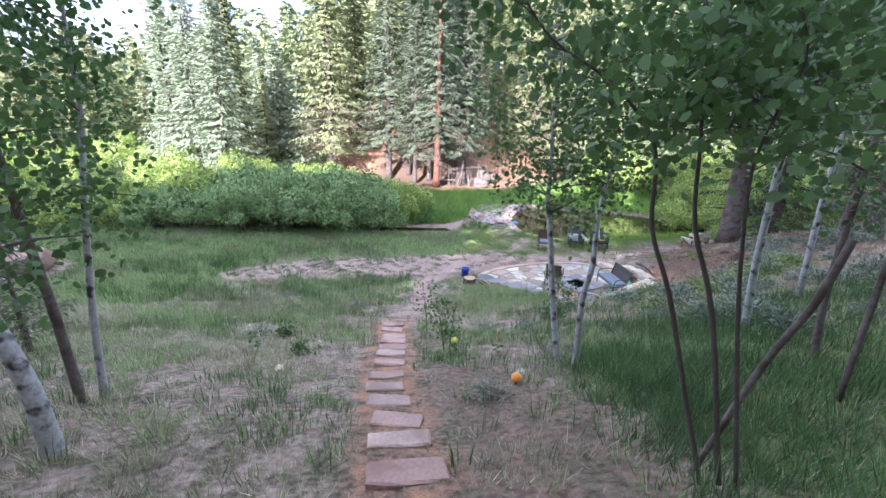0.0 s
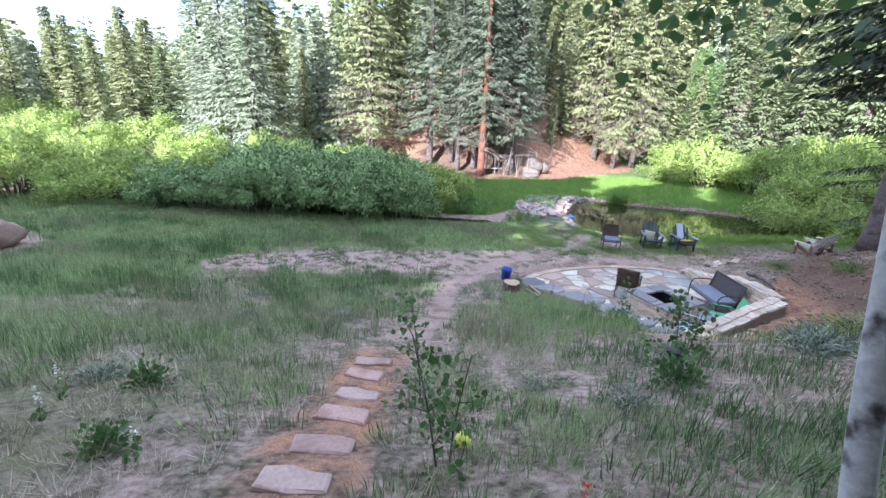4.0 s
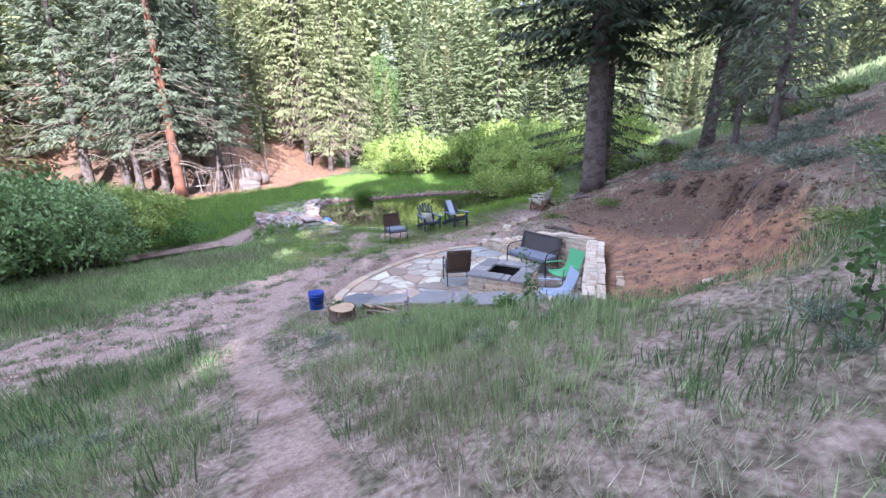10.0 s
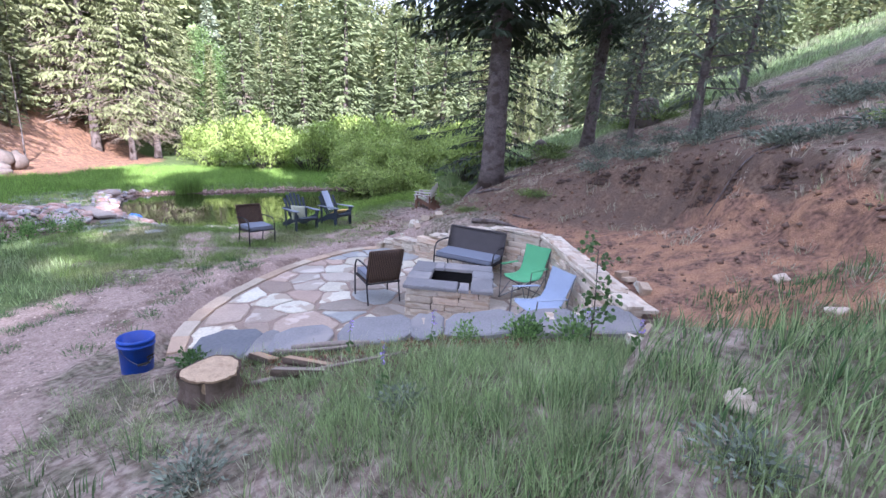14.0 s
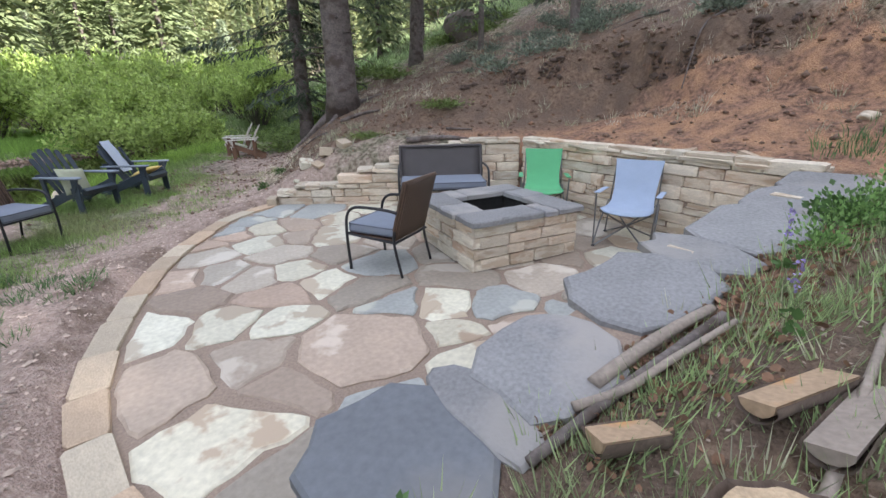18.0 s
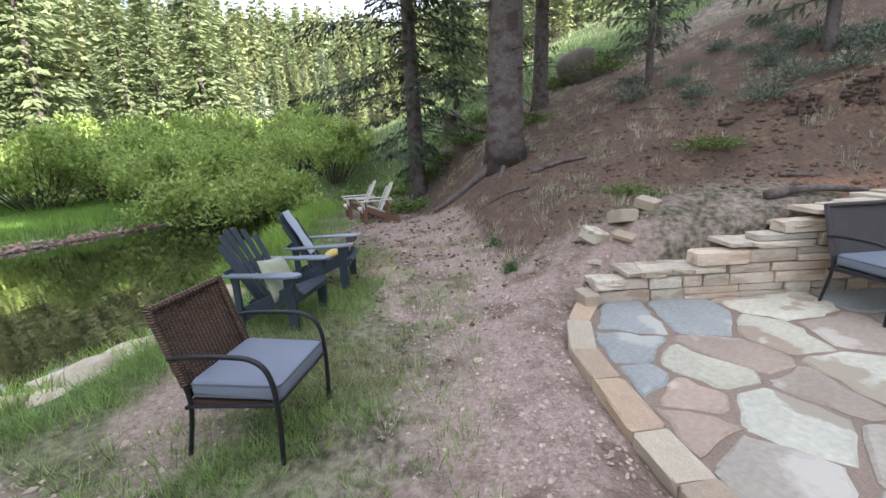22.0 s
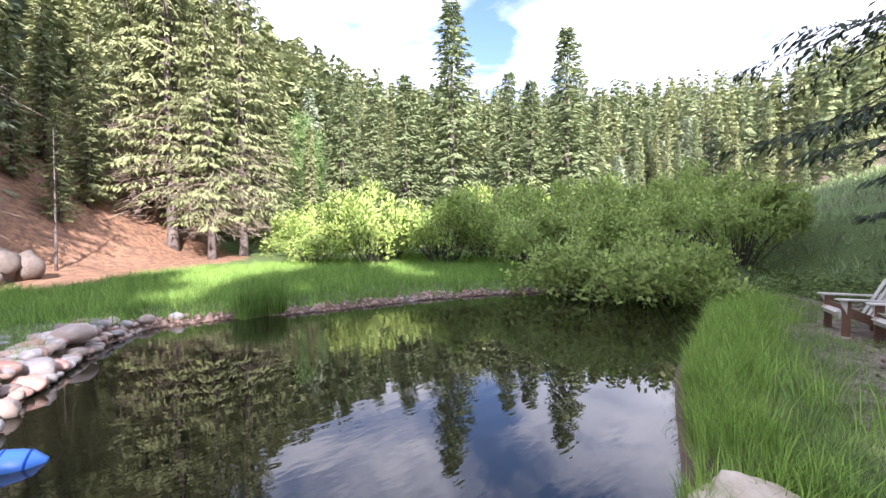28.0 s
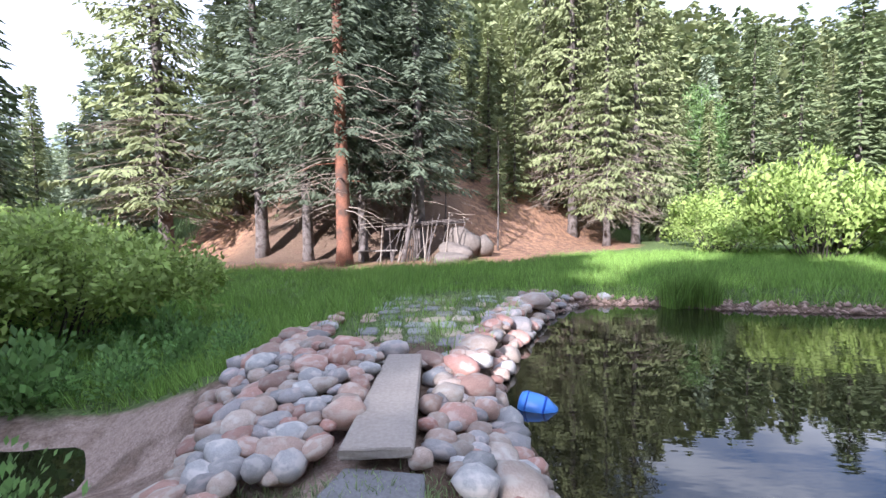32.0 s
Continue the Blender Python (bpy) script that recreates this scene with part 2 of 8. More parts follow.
M["dark_lip"] = material("dark_root_earth", (0.09, 0.062, 0.048), 0.95, 0.4, 9.0, 0.8, 40.0)
M["dead_leaf"] = material("dead_leaf", (0.26, 0.15, 0.095), 0.9, 0.3, 6.0, 0, through_light=0.1)
M["red_flower"] = material("red_flower", (0.62, 0.06, 0.05), 0.7, 0.2, through_light=0.3, bump=0)
M["wall_stone"] = material("sandstone", (0.6, 0.52, 0.41), 0.85, 0.25, 3.0, 0.9, 20.0, second=(0.46, 0.36, 0.26), spot=0.56, shift=0.18)
M["border_stone"] = material("tan_sandstone", (0.45, 0.36, 0.26), 0.8, 0.2, 3.0, 0.6, 24.0, shift=0.16)
M["mortar"] = material("sandy_joint", (0.27, 0.205, 0.16), 0.95, 0.3, 4.0, 0.8, 60.0)
M["step_stone"] = material("pink_step_stone", (0.4, 0.29, 0.245), 0.9, 0.25, 5.0, 1.0, 30.0, second=(0.3, 0.205, 0.165), spot=0.58, shift=0.12)
M["river_rock"] = material("river_rock", (0.37, 0.255, 0.205), 0.65, 0.25, 5.0, 0.4, 30.0, second=(0.44, 0.36, 0.31), spot=0.55, shift=0.3)
M["river_rock_grey"] = material("grey_river_rock", (0.32, 0.305, 0.3), 0.65, 0.22, 5.0, 0.4, 30.0, second=(0.46, 0.41, 0.385), spot=0.55, shift=0.36)
M["boulder"] = material("boulder", (0.5, 0.41, 0.31), 0.85, 0.25, 2.0, 0.9, 16.0, second=(0.66, 0.58, 0.46), spot=0.52)
M["granite"] = material("pink_granite", (0.34, 0.235, 0.19), 0.85, 0.3, 2.0, 0.9, 16.0, second=(0.4, 0.33, 0.29), spot=0.56)
M["grey_rock"] = material("grey_rock", (0.17, 0.14, 0.12), 0.85, 0.3, 1.5, 0.9, 12.0)
M["black_metal"] = material("black_metal", (0.02, 0.02, 0.024), 0.45, 0.2, 3.0, 0.05, metal=0.2)
M["grey_metal"] = material("grey_metal", (0.2, 0.2, 0.2), 0.4, 0.2, metal=0.8, bump=0.05)
M["cushion"] = material("grey_blue_cushion", (0.19, 0.215, 0.265), 0.95, 0.08, 6.0, 0.25, 320.0)
M["piping"] = material("dark_piping", (0.1, 0.11, 0.14), 0.9, 0.1)
M["wood_dark"] = material("dark_blue_painted_wood", (0.035, 0.05, 0.068), 0.5, 0.2, 3.0, 0.15, 40.0)
# armrests are lighter than the rest of the chair
M["wood_arm"] = material("paler_blue_wood", (0.16, 0.19, 0.235), 0.5, 0.2, 3.0, 0.15, 40.0)
M["wood_white"] = material("worn_whitewashed_wood", (0.6, 0.56, 0.5), 0.75, 0.2, 6.0, 0.3, 50.0, second=(0.33, 0.2, 0.12), spot=0.64)
M["wood_brown"] = material("brown_stained_wood", (0.16, 0.085, 0.05), 0.7, 0.3, 5.0, 0.3)
M["log"] = material("split_log", (0.4, 0.28, 0.18), 0.85, 0.25, 5.0, 0.6, 40.0, second=(0.56, 0.27, 0.08), spot=0.6)
M["log_bark"] = material("log_bark", (0.15, 0.11, 0.085), 0.95, 0.35, 6.0, 1.0, 40.0)
M["drift"] = material("bleached_branch", (0.29, 0.24, 0.2), 0.85, 0.25, 6.0, 0.6, 40.0)
M["end_grain"] = material("cut_end_grain", (0.46, 0.34, 0.22), 0.85, 0.3, 14.0, 0.6, 90.0, second=(0.3, 0.2, 0.12), spot=0.62)
M["plank"] = material("weathered_plank", (0.36, 0.31, 0.27), 0.85, 0.2, 3.0, 0.5, 40.0)
M["blue"] = material("blue_plastic", (0.012, 0.07, 0.42), 0.4, 0.1, 4.0, 0.05)
M["blue_pale"] = material("pale_blue_plastic", (0.06, 0.2, 0.62), 0.4, 0.1, 4.0, 0.05)
M["green_cloth"] = material("green_canvas", (0.11, 0.4, 0.19), 0.85, 0.1, 8.0, 0.2, 200.0)
M["grey_cloth"] = material("grey_blue_canvas", (0.33, 0.4, 0.52), 0.85, 0.1, 8.0, 0.2, 200.0)
M["pillow"] = material("sage_green_pillow", (0.38, 0.4, 0.29), 0.95, 0.15, 14.0, 0.2, 200.0)
M["yellow"] = material("yellow_cushion", (0.66, 0.5, 0.17), 0.95, 0.12, 14.0, 0.2, 200.0)
M["towel"] = material("pale_blue_towel", (0.55, 0.62, 0.74), 0.95, 0.1, 10.0, 0.3, 150.0)
M["orange_globe"] = material("orange_globe", (0.85, 0.34, 0.05), 0.4, 0.1, bump=0)
M["yellow_globe"] = material("yellow_globe", (0.75, 0.8, 0.12), 0.4, 0.1, bump=0)
M["char"] = material("soot", (0.015, 0.014, 0.013), 0.95, 0.4, 8.0, 0.8)
M["ash"] = material("ash", (0.12, 0.11, 0.1), 0.95, 0.5, 8.0, 0.8)
M["black_plastic"] = material("black_plastic", (0.015, 0.015, 0.016), 0.5, 0.1, bump=0.05)
M["red_paint"] = material("red_paint", (0.3, 0.04, 0.03), 0.7, 0.2)


def wicker():
    m = material("brown_wicker", (0.2, 0.115, 0.07), 0.6, 0.2, 8.0, 0.0, 60.0)
    nt = m.node_tree
    N, L = nt.nodes.new, nt.links.new
    b = next(n for n in nt.nodes if n.type == "BSDF_PRINCIPLED")
    tc, w1, w2 = N("ShaderNodeTexCoord"), N("ShaderNodeTexWave"), N("ShaderNodeTexWave")
    w1.bands_direction, w2.bands_direction = "X", "Z"
    w1.inputs["Scale"].default_value, w2.inputs["Scale"].default_value = 11, 20
    L(tc.outputs["Object"], w1.inputs["Vector"]); L(tc.outputs["Object"], w2.inputs["Vector"])
    mu, bp = N("ShaderNodeMath"), N("ShaderNodeBump")
    mu.operation = "MULTIPLY"
    L(w1.outputs["Fac"], mu.inputs[0]); L(w2.outputs["Fac"], mu.inputs[1])
    bp.inputs["Strength"].default_value, bp.inputs["Distance"].default_value = 1.0, 0.02
    L(mu.outputs[0], bp.inputs["Height"]); L(bp.outputs[0], b.inputs["Normal"])
    mx = N("ShaderNodeMix"); mx.data_type = "RGBA"
    mx.inputs["A"].default_value, mx.inputs["B"].default_value = (0.06, 0.033, 0.02, 1), (0.32, 0.2, 0.13, 1)
    L(mu.outputs[0], mx.inputs["Factor"]); L(mx.outputs["Result"], b.inputs["Base Color"])
    return m


M["wicker"] = wicker()
M["wicker_dark"] = material("dark_grey_weave", (0.07, 0.062, 0.062), 0.7, 0.15, 8.0, 0.4, 150.0)


def water():
    m = bpy.data.materials.new("pond_water")
    m.use_nodes = True
    nt = m.node_tree
    N, L = nt.nodes.new, nt.links.new
    b = nt.nodes["Principled BSDF"]
    b.inputs["Base Color"].default_value = (0.012, 0.011, 0.006, 1)
    b.inputs["Roughness"].default_value, b.inputs["IOR"].default_value = 0.01, 1.62
    b.inputs["Specular IOR Level"].default_value = 0.6
    tc, mp = N("ShaderNodeTexCoord"), N("ShaderNodeMapping")
    mp.inputs["Rotation"].default_value = (0, 0, radians(38))
    mp.inputs["Scale"].default_value = (1.0, 3.2, 1.0)
    L(tc.outputs["Object"], mp.inputs["Vector"])
    n1, n2 = N("ShaderNodeTexNoise"), N("ShaderNodeTexNoise")
    n1.inputs["Scale"].default_value, n1.inputs["Detail"].default_value = 1.6, 3
    n2.inputs["Scale"].default_value, n2.inputs["Detail"].default_value = 0.35, 2
    L(mp.outputs[0], n1.inputs["Vector"]); L(tc.outputs["Object"], n2.inputs["Vector"])
    r = N("ShaderNodeValToRGB"); r.color_ramp.elements[0].position, r.color_ramp.elements[1].position = 0.42, 0.62
    L(n2.outputs[0], r.inputs[0])
    mu = N("ShaderNodeMath"); mu.operation = "MULTIPLY"
    L(n1.outputs[0], mu.inputs[0]); L(r.outputs[0], mu.inputs[1])
    bp = N("ShaderNodeBump"); bp.inputs["Strength"].default_value, bp.inputs["Distance"].default_value = 0.17, 0.02
    L(mu.outputs[0], bp.inputs["Height"]); L(bp.outputs[0], b.inputs["Normal"])
    return m


M["water"] = water()


def soil():
    """The ground: meadow soil, red earth, sandy gravel and needle litter, mixed by the zones painted on the sheet."""
    m = bpy.data.materials.new("ground")
    m.use_nodes = True
    nt = m.node_tree
    N, L = nt.nodes.new, nt.links.new
    b = nt.nodes["Principled BSDF"]
    b.inputs["Roughness"].default_value, b.inputs["Specular IOR Level"].default_value = 0.95, 0.2
    tc, at, sep = N("ShaderNodeTexCoord"), N("ShaderNodeAttribute"), N("ShaderNodeSeparateColor")
    at.attribute_name = "zone"
    L(at.outputs["Color"], sep.inputs[0])

    def noise_of(scale, detail=6):
        n = N("ShaderNodeTexNoise")
        n.inputs["Scale"].default_value, n.inputs["Detail"].default_value = scale, detail
        L(tc.outputs["Object"], n.inputs["Vector"])
        return n.outputs[0]

    def ramp(value, a, ca, c, cc):
        r = N("ShaderNodeValToRGB")
        r.color_ramp.elements[0].position, r.color_ramp.elements[1].position = a, c
        r.color_ramp.elements[0].color, r.color_ramp.elements[1].color = (*ca, 1), (*cc, 1)
        L(value, r.inputs[0])
        return r.outputs[0]

    def mixed(f, a, c):
        x = N("ShaderNodeMix"); x.data_type = "RGBA"
        L(f, x.inputs["Factor"]); L(a, x.inputs["A"]); L(c, x.inputs["B"])
        return x.outputs["Result"]

    big, mid, small, tiny = noise_of(0.7), noise_of(3.5, 8), noise_of(17, 8), noise_of(70, 4)
    vor = N("ShaderNodeTexVoronoi"); vor.inputs["Scale"].default_value = 38
    L(tc.outputs["Object"], vor.inputs["Vector"])
    meadow = mixed(ramp(mid, 0.4, (0, 0, 0), 0.6, (1, 1, 1)), ramp(small, 0.35, (0.075, 0.068, 0.042), 0.65, (0.26, 0.235, 0.165)), ramp(small, 0.35, (0.22, 0.165, 0.13), 0.65, (0.47, 0.385, 0.32)))
    red = mixed(ramp(mid, 0.42, (0, 0, 0), 0.62, (1, 1, 1)), ramp(small, 0.35, (0.13, 0.08, 0.058), 0.65, (0.36, 0.21, 0.145)), ramp(tiny, 0.35, (0.3, 0.165, 0.1), 0.65, (0.56, 0.33, 0.195)))
    sand = mixed(ramp(vor.outputs["Distance"], 0.0, (0.1, 0.1, 0.1), 0.6, (0.75, 0.75, 0.75)), ramp(tiny, 0.35, (0.45, 0.34, 0.29), 0.65, (0.64, 0.52, 0.455)), ramp(small, 0.35, (0.25, 0.175, 0.14), 0.65, (0.44, 0.33, 0.275)))
    # this tone also paints shade at the bank's lip and under the dam
    litter = mixed(ramp(mid, 0.4, (0, 0, 0), 0.6, (1, 1, 1)), ramp(tiny, 0.3, (0.095, 0.066, 0.05), 0.7, (0.2, 0.145, 0.11)), ramp(small, 0.35, (0.13, 0.085, 0.06), 0.65, (0.25, 0.175, 0.125)))
    edge = N("ShaderNodeMath"); edge.operation = "MULTIPLY_ADD"; edge.inputs[1].default_value, edge.inputs[2].default_value = 0.55, -0.275
    L(mid, edge.inputs[0])

    def zone(i):
        a = N("ShaderNodeMath"); a.operation = "ADD"
        L(sep.outputs[i], a.inputs[0]); L(edge.outputs[0], a.inputs[1])
        return ramp(a.outputs[0], 0.35, (0, 0, 0), 0.65, (1, 1, 1))

    turf = ramp(small, 0.35, (0.085, 0.125, 0.04), 0.65, (0.17, 0.23, 0.085))
    ta = N("ShaderNodeMath"); ta.operation = "ADD"
    L(at.outputs["Alpha"], ta.inputs[0]); L(edge.outputs[0], ta.inputs[1])
    c = mixed(ramp(ta.outputs[0], 0.35, (0, 0, 0), 0.65, (1, 1, 1)), meadow, turf)
    c = mixed(zone(0), c, red)
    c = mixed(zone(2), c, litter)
    c = mixed(zone(1), c, mixed(ramp(noise_of(1.9, 9), 0.5, (0, 0, 0), 0.62, (0.7, 0.7, 0.7)), sand, litter))
    L(c, b.inputs["Base Color"])
    hs, bp = N("ShaderNodeMath"), N("ShaderNodeBump")
    hs.operation = "ADD"
    L(small, hs.inputs[0]); L(tiny, hs.inputs[1])
    bp.inputs["Strength"].default_value, bp.inputs["Distance"].default_value = 0.9, 0.03
    L(hs.outputs[0], bp.inputs["Height"]); L(bp.outputs[0], b.inputs["Normal"])
    return m


M["soil"] = soil()


# ---- tools ----
def link_mesh(name, me, mat, parent=None, label=""):
    ob = new(name, me)
    if mat is not None and not me.materials:
        me.materials.append(mat)
    if parent is not None:
        ob.parent = parent
    if label:
        ob["label"] = label
    return ob


def part(name, bm, mat, parent=None, label="", soft=False):
    """One bmesh as one mesh object under a thing or a part."""
    me = bpy.data.meshes.new(name)
    bmesh.ops.recalc_face_normals(bm, faces=bm.faces)
    bm.to_mesh(me)
    bm.free()
    if soft:
        me.polygons.foreach_set("use_smooth", [True] * len(me.polygons))
    return link_mesh(name, me, mat, parent, label)


def thing(name, label, category, m=None, group="", kind=""):
    ob = new(name)
    ob.empty_display_size = 0.1
    if m is not None:
        ob.matrix_basis = m
    return tagged(ob, label, category, group, kind)


def np_mesh(name, V, F, soft=False):
    V, F = np.asarray(V, np.float32), np.asarray(F, np.int32)
    me = bpy.data.meshes.new(name)
    me.vertices.add(len(V))
    me.vertices.foreach_set("co", V.ravel())
    me.loops.add(F.size)
    me.loops.foreach_set("vertex_index", F.ravel())
    me.polygons.add(len(F))
    me.polygons.foreach_set("loop_start", np.arange(len(F), dtype=np.int32) * F.shape[1])
    if soft:
        me.polygons.foreach_set("use_smooth", np.ones(len(F), bool))
    me.update(calc_edges=True)
    return me


def leaf_mesh(name, V, out, soft=0.6):
    """Four-cornered leaves whose shading turns gently over the whole crown: out is each leaf's outward way."""
    Q = np.asarray(V, float).reshape(-1, 4, 3).copy()
    face = np.cross(Q[:, 2] - Q[:, 0], Q[:, 3] - Q[:, 1])
    face /= np.linalg.norm(face, axis=1, keepdims=True) + 1e-12
    turn = (face * out).sum(1) < 0
    Q[turn] = Q[turn][:, ::-1]
    face[turn] *= -1
    way = face * (1 - soft) + out * soft
    way /= np.linalg.norm(way, axis=1, keepdims=True) + 1e-12
    me = np_mesh(name, Q.reshape(-1, 3), np.arange(4 * len(Q)).reshape(-1, 4), True)
    me.normals_split_custom_set_from_vertices(np.repeat(way, 4, 0).tolist())
    return me


def crown_ways(V, lift=0.5):
    """Outward ways of a conifer's sprays, from its upright axis."""
    c = np.asarray(V).reshape(-1, 4, 3).mean(1) * np.array([1.0, 1.0, 0.0])
    c /= np.linalg.norm(c, axis=1, keepdims=True) + 1e-6
    c[:, 2] = lift
    return c / np.linalg.norm(c, axis=1, keepdims=True)


def add_box(bm, sx, sy, sz, m=None, bevel=0.0, seg=1):
    """A box with its middle at the origin of m."""
    r = bmesh.ops.create_cube(bm, size=1.0)
    vs = r["verts"]
    bmesh.ops.scale(bm, vec=(sx, sy, sz), verts=vs)
    if bevel:
        es = list({e for v in vs for e in v.link_edges})
        out = bmesh.ops.bevel(bm, geom=es, offset=bevel, segments=seg, affect="EDGES", profile=0.6)
        vs = list({v for f in out["faces"] for v in f.verts} | {v for v in vs if v.is_valid})
    if m is not None:
        bmesh.ops.transform(bm, matrix=m, verts=vs)
    return vs


def box(sx, sy, sz, m=None, bevel=0.0, seg=1):
    bm = bmesh.new()
    add_box(bm, sx, sy, sz, m, bevel, seg)
    return bm


def add_tube(bm, pts, radii, n=8, cap=True):
    pts = [Vector(p) for p in pts]
    radii = radii if isinstance(radii, (list, tuple)) else [radii] * len(pts)
    rings, side = [], None
    for i, p in enumerate(pts):
        way = (pts[min(i + 1, len(pts) - 1)] - pts[max(i - 1, 0)]).normalized()
        if side is None:
            side = way.orthogonal().normalized()
        side = (side - way * side.dot(way)).normalized()
        other = way.cross(side)
        rings.append([bm.verts.new(p + radii[i] * (math.cos(a) * side + math.sin(a) * other)) for a in [2 * math.pi * k / n for k in range(n)]])
    for a, b in zip(rings, rings[1:]):
        for k in range(n):
            bm.faces.new((a[k], a[(k + 1) % n], b[(k + 1) % n], b[k]))
    if cap:
        bm.faces.new(rings[0][::-1])
        bm.faces.new(rings[-1])


def tube(pts, radii, n=8, cap=True):
    bm = bmesh.new()
    add_tube(bm, pts, radii, n, cap)
    return bm


def curve_points(pts, n=6):
    """A smooth line through points."""
    P = [Vector(p) for p in pts]
    P = [2 * P[0] - P[1]] + P + [2 * P[-1] - P[-2]]
    out = []
    for a, b, c, d in zip(P, P[1:], P[2:], P[3:]):
        for i in range(n):
            t = i / n
            out.append(0.5 * (2 * b + (c - a) * t + (2 * a - 5 * b + 4 * c - d) * t * t + (3 * b - a - 3 * c + d) * t ** 3))
    return out + [P[-2]]


def slab_mesh(outline, thick, seed, chip=0.012):
    """A flat stone with an uneven outline, its top at z = 0, worn edges."""
    rnd = random.Random(seed)
    pts = []
    k = len(outline)
    for i in range(k):
        a, b = Vector(outline[i]), Vector(outline[(i + 1) % k])
        steps = max(1, int((b - a).length / 0.11))
        for j in range(steps):
            p = a.lerp(b, j / steps)
            pts.append(Vector((p.x + rnd.uniform(-chip, chip), p.y + rnd.uniform(-chip, chip))))
    mid = sum(pts, Vector((0, 0))) / len(pts)
    bm = bmesh.new()
    rings = []
    for inset, z in ((0.02, 0.0), (0.0, -0.012), (-0.004, -thick)):
        ring = []
        for p in pts:
            d = (mid - p)
            q = p + d.normalized() * min(inset + rnd.uniform(0, 0.006), d.length * 0.5)
            ring.append(bm.verts.new((q.x, q.y, z + (rnd.uniform(-0.004, 0.004) if z > -0.02 else 0))))
        rings.append(ring)
    n = len(pts)
    top = bm.verts.new((mid.x, mid.y, 0.003))
    for i in range(n):
        bm.faces.new((top, rings[0][i], rings[0][(i + 1) % n]))
    for a, b in zip(rings, rings[1:]):
        for i in range(n):
            bm.faces.new((a[i], b[i], b[(i + 1) % n], a[(i + 1) % n]))
    return bm


def rough_block(seed, sub=1):
    """A unit block, split-faced, for laid stones."""
    rnd = random.Random(seed)
    bm = bmesh.new()
    add_box(bm, 1, 1, 1, None, 0.07, 1)
    for v in bm.verts:
        v.co += Vector((rnd.uniform(-0.02, 0.02), rnd.uniform(-0.06, 0.06), rnd.uniform(-0.03, 0.03)))
    me = bpy.data.meshes.new("stone")
    bmesh.ops.recalc_face_normals(bm, faces=bm.faces)
    bm.to_mesh(me)
    bm.free()
    return me


def pebble(seed, sub=2, rough=0.12, sharp=False):
    """A unit rounded stone."""
    rnd = random.Random(seed)
    bm = bmesh.new()
    bmesh.ops.create_icosphere(bm, subdivisions=sub, radius=0.5)
    o = Vector((rnd.uniform(-50, 50), rnd.uniform(-50, 50), rnd.uniform(-50, 50)))
    for v in bm.verts:
        f = 1 + rough * noise.noise(v.co * 2.2 + o) * 2 + (rough * 0.5 * noise.noise(v.co * 6 + o) if sharp else 0)
        v.co *= f
        if sharp:
            v.co.z = max(v.co.z, -0.42)
            v.co.x = min(max(v.co.x, -0.42), 0.42)
    me = bpy.data.meshes.new("stone")
    bm.to_mesh(me)
    bm.free()
    me.polygons.foreach_set("use_smooth", [True] * len(me.polygons))
    return me
# ---- the lie of the land ----
WATER = -5.2
POND = [(4.85, 22.3), (5.3, 21.5), (6.0, 20.98), (6.7, 20.8), (7.4, 20.66), (8.2, 20.9), (9.6, 21.35), (10.9, 21.72),
        (13.2, 22.0), (15.4, 22.4), (17.2, 22.6), (18.6, 23.8), (17.6, 25.4), (16.0, 26.4), (14.1, 27.6), (12.5, 28.2), (10.6, 28.6),
        (8.9, 29.0), (7.7, 29.5), (6.5, 29.6), (5.6, 28.5), (4.65, 26.1), (4.4, 24.8), (4.66, 23.8), (4.62, 23.2)]
PATIO = [(6.95, 16.35), (6.2, 16.66), (5.2, 16.62), (4.6, 16.54), (4.0, 16.38), (3.38, 16.14), (2.8, 15.88), (2.25, 15.52), (1.66, 14.95),
         (1.28, 14.3), (1.9, 13.45), (2.75, 12.3), (3.5, 11.2), (4.15, 10.15), (5.6, 11.15), (7.2, 12.3), (7.05, 14.2)]


def ripple(x, y, s=1.0, k=0.0):
    """Smooth unevenness of the ground, between about -1 and 1."""
    x, y = x * s, y * s
    return (np.sin(x * 1.3 + 2.1 * np.sin(y * 0.7 + k)) + np.sin(y * 1.7 + 1.6 * np.sin(x * 0.9 + 1.3 + k)) + np.sin((x + y) * 2.9 + k + np.sin(x * 2.3))) / 3


def edge_distance(x, y, poly):
    """Signed distance to a closed outline, negative inside."""
    x, y = np.asarray(x, float), np.asarray(y, float)
    near, inside = np.full(x.shape, 1e9), np.zeros(x.shape, bool)
    for (ax, ay), (bx, by) in zip(poly, poly[1:] + poly[:1]):
        dx, dy = bx - ax, by - ay
        f = np.clip(((x - ax) * dx + (y - ay) * dy) / (dx * dx + dy * dy), 0, 1)
        near = np.minimum(near, np.hypot(x - ax - f * dx, y - ay - f * dy))
        cross = ((ay > y) != (by > y)) & (x < dx * (y - ay) / (dy if dy else 1e-9) + ax)
        inside ^= cross
    return np.where(inside, -near, near)


def smooth(a, b, v):
    f = np.clip((v - a) / (b - a), 0, 1)
    return f * f * (3 - 2 * f)


def line_distance(x, y, pts):
    near = np.full(np.shape(x), 1e9)
    for (ax, ay), (bx, by) in zip(pts, pts[1:]):
        dx, dy = bx - ax, by - ay
        f = np.clip(((x - ax) * dx + (y - ay) * dy) / (dx * dx + dy * dy), 0, 1)
        near = np.minimum(near, np.hypot(x - ax - f * dx, y - ay - f * dy))
    return near


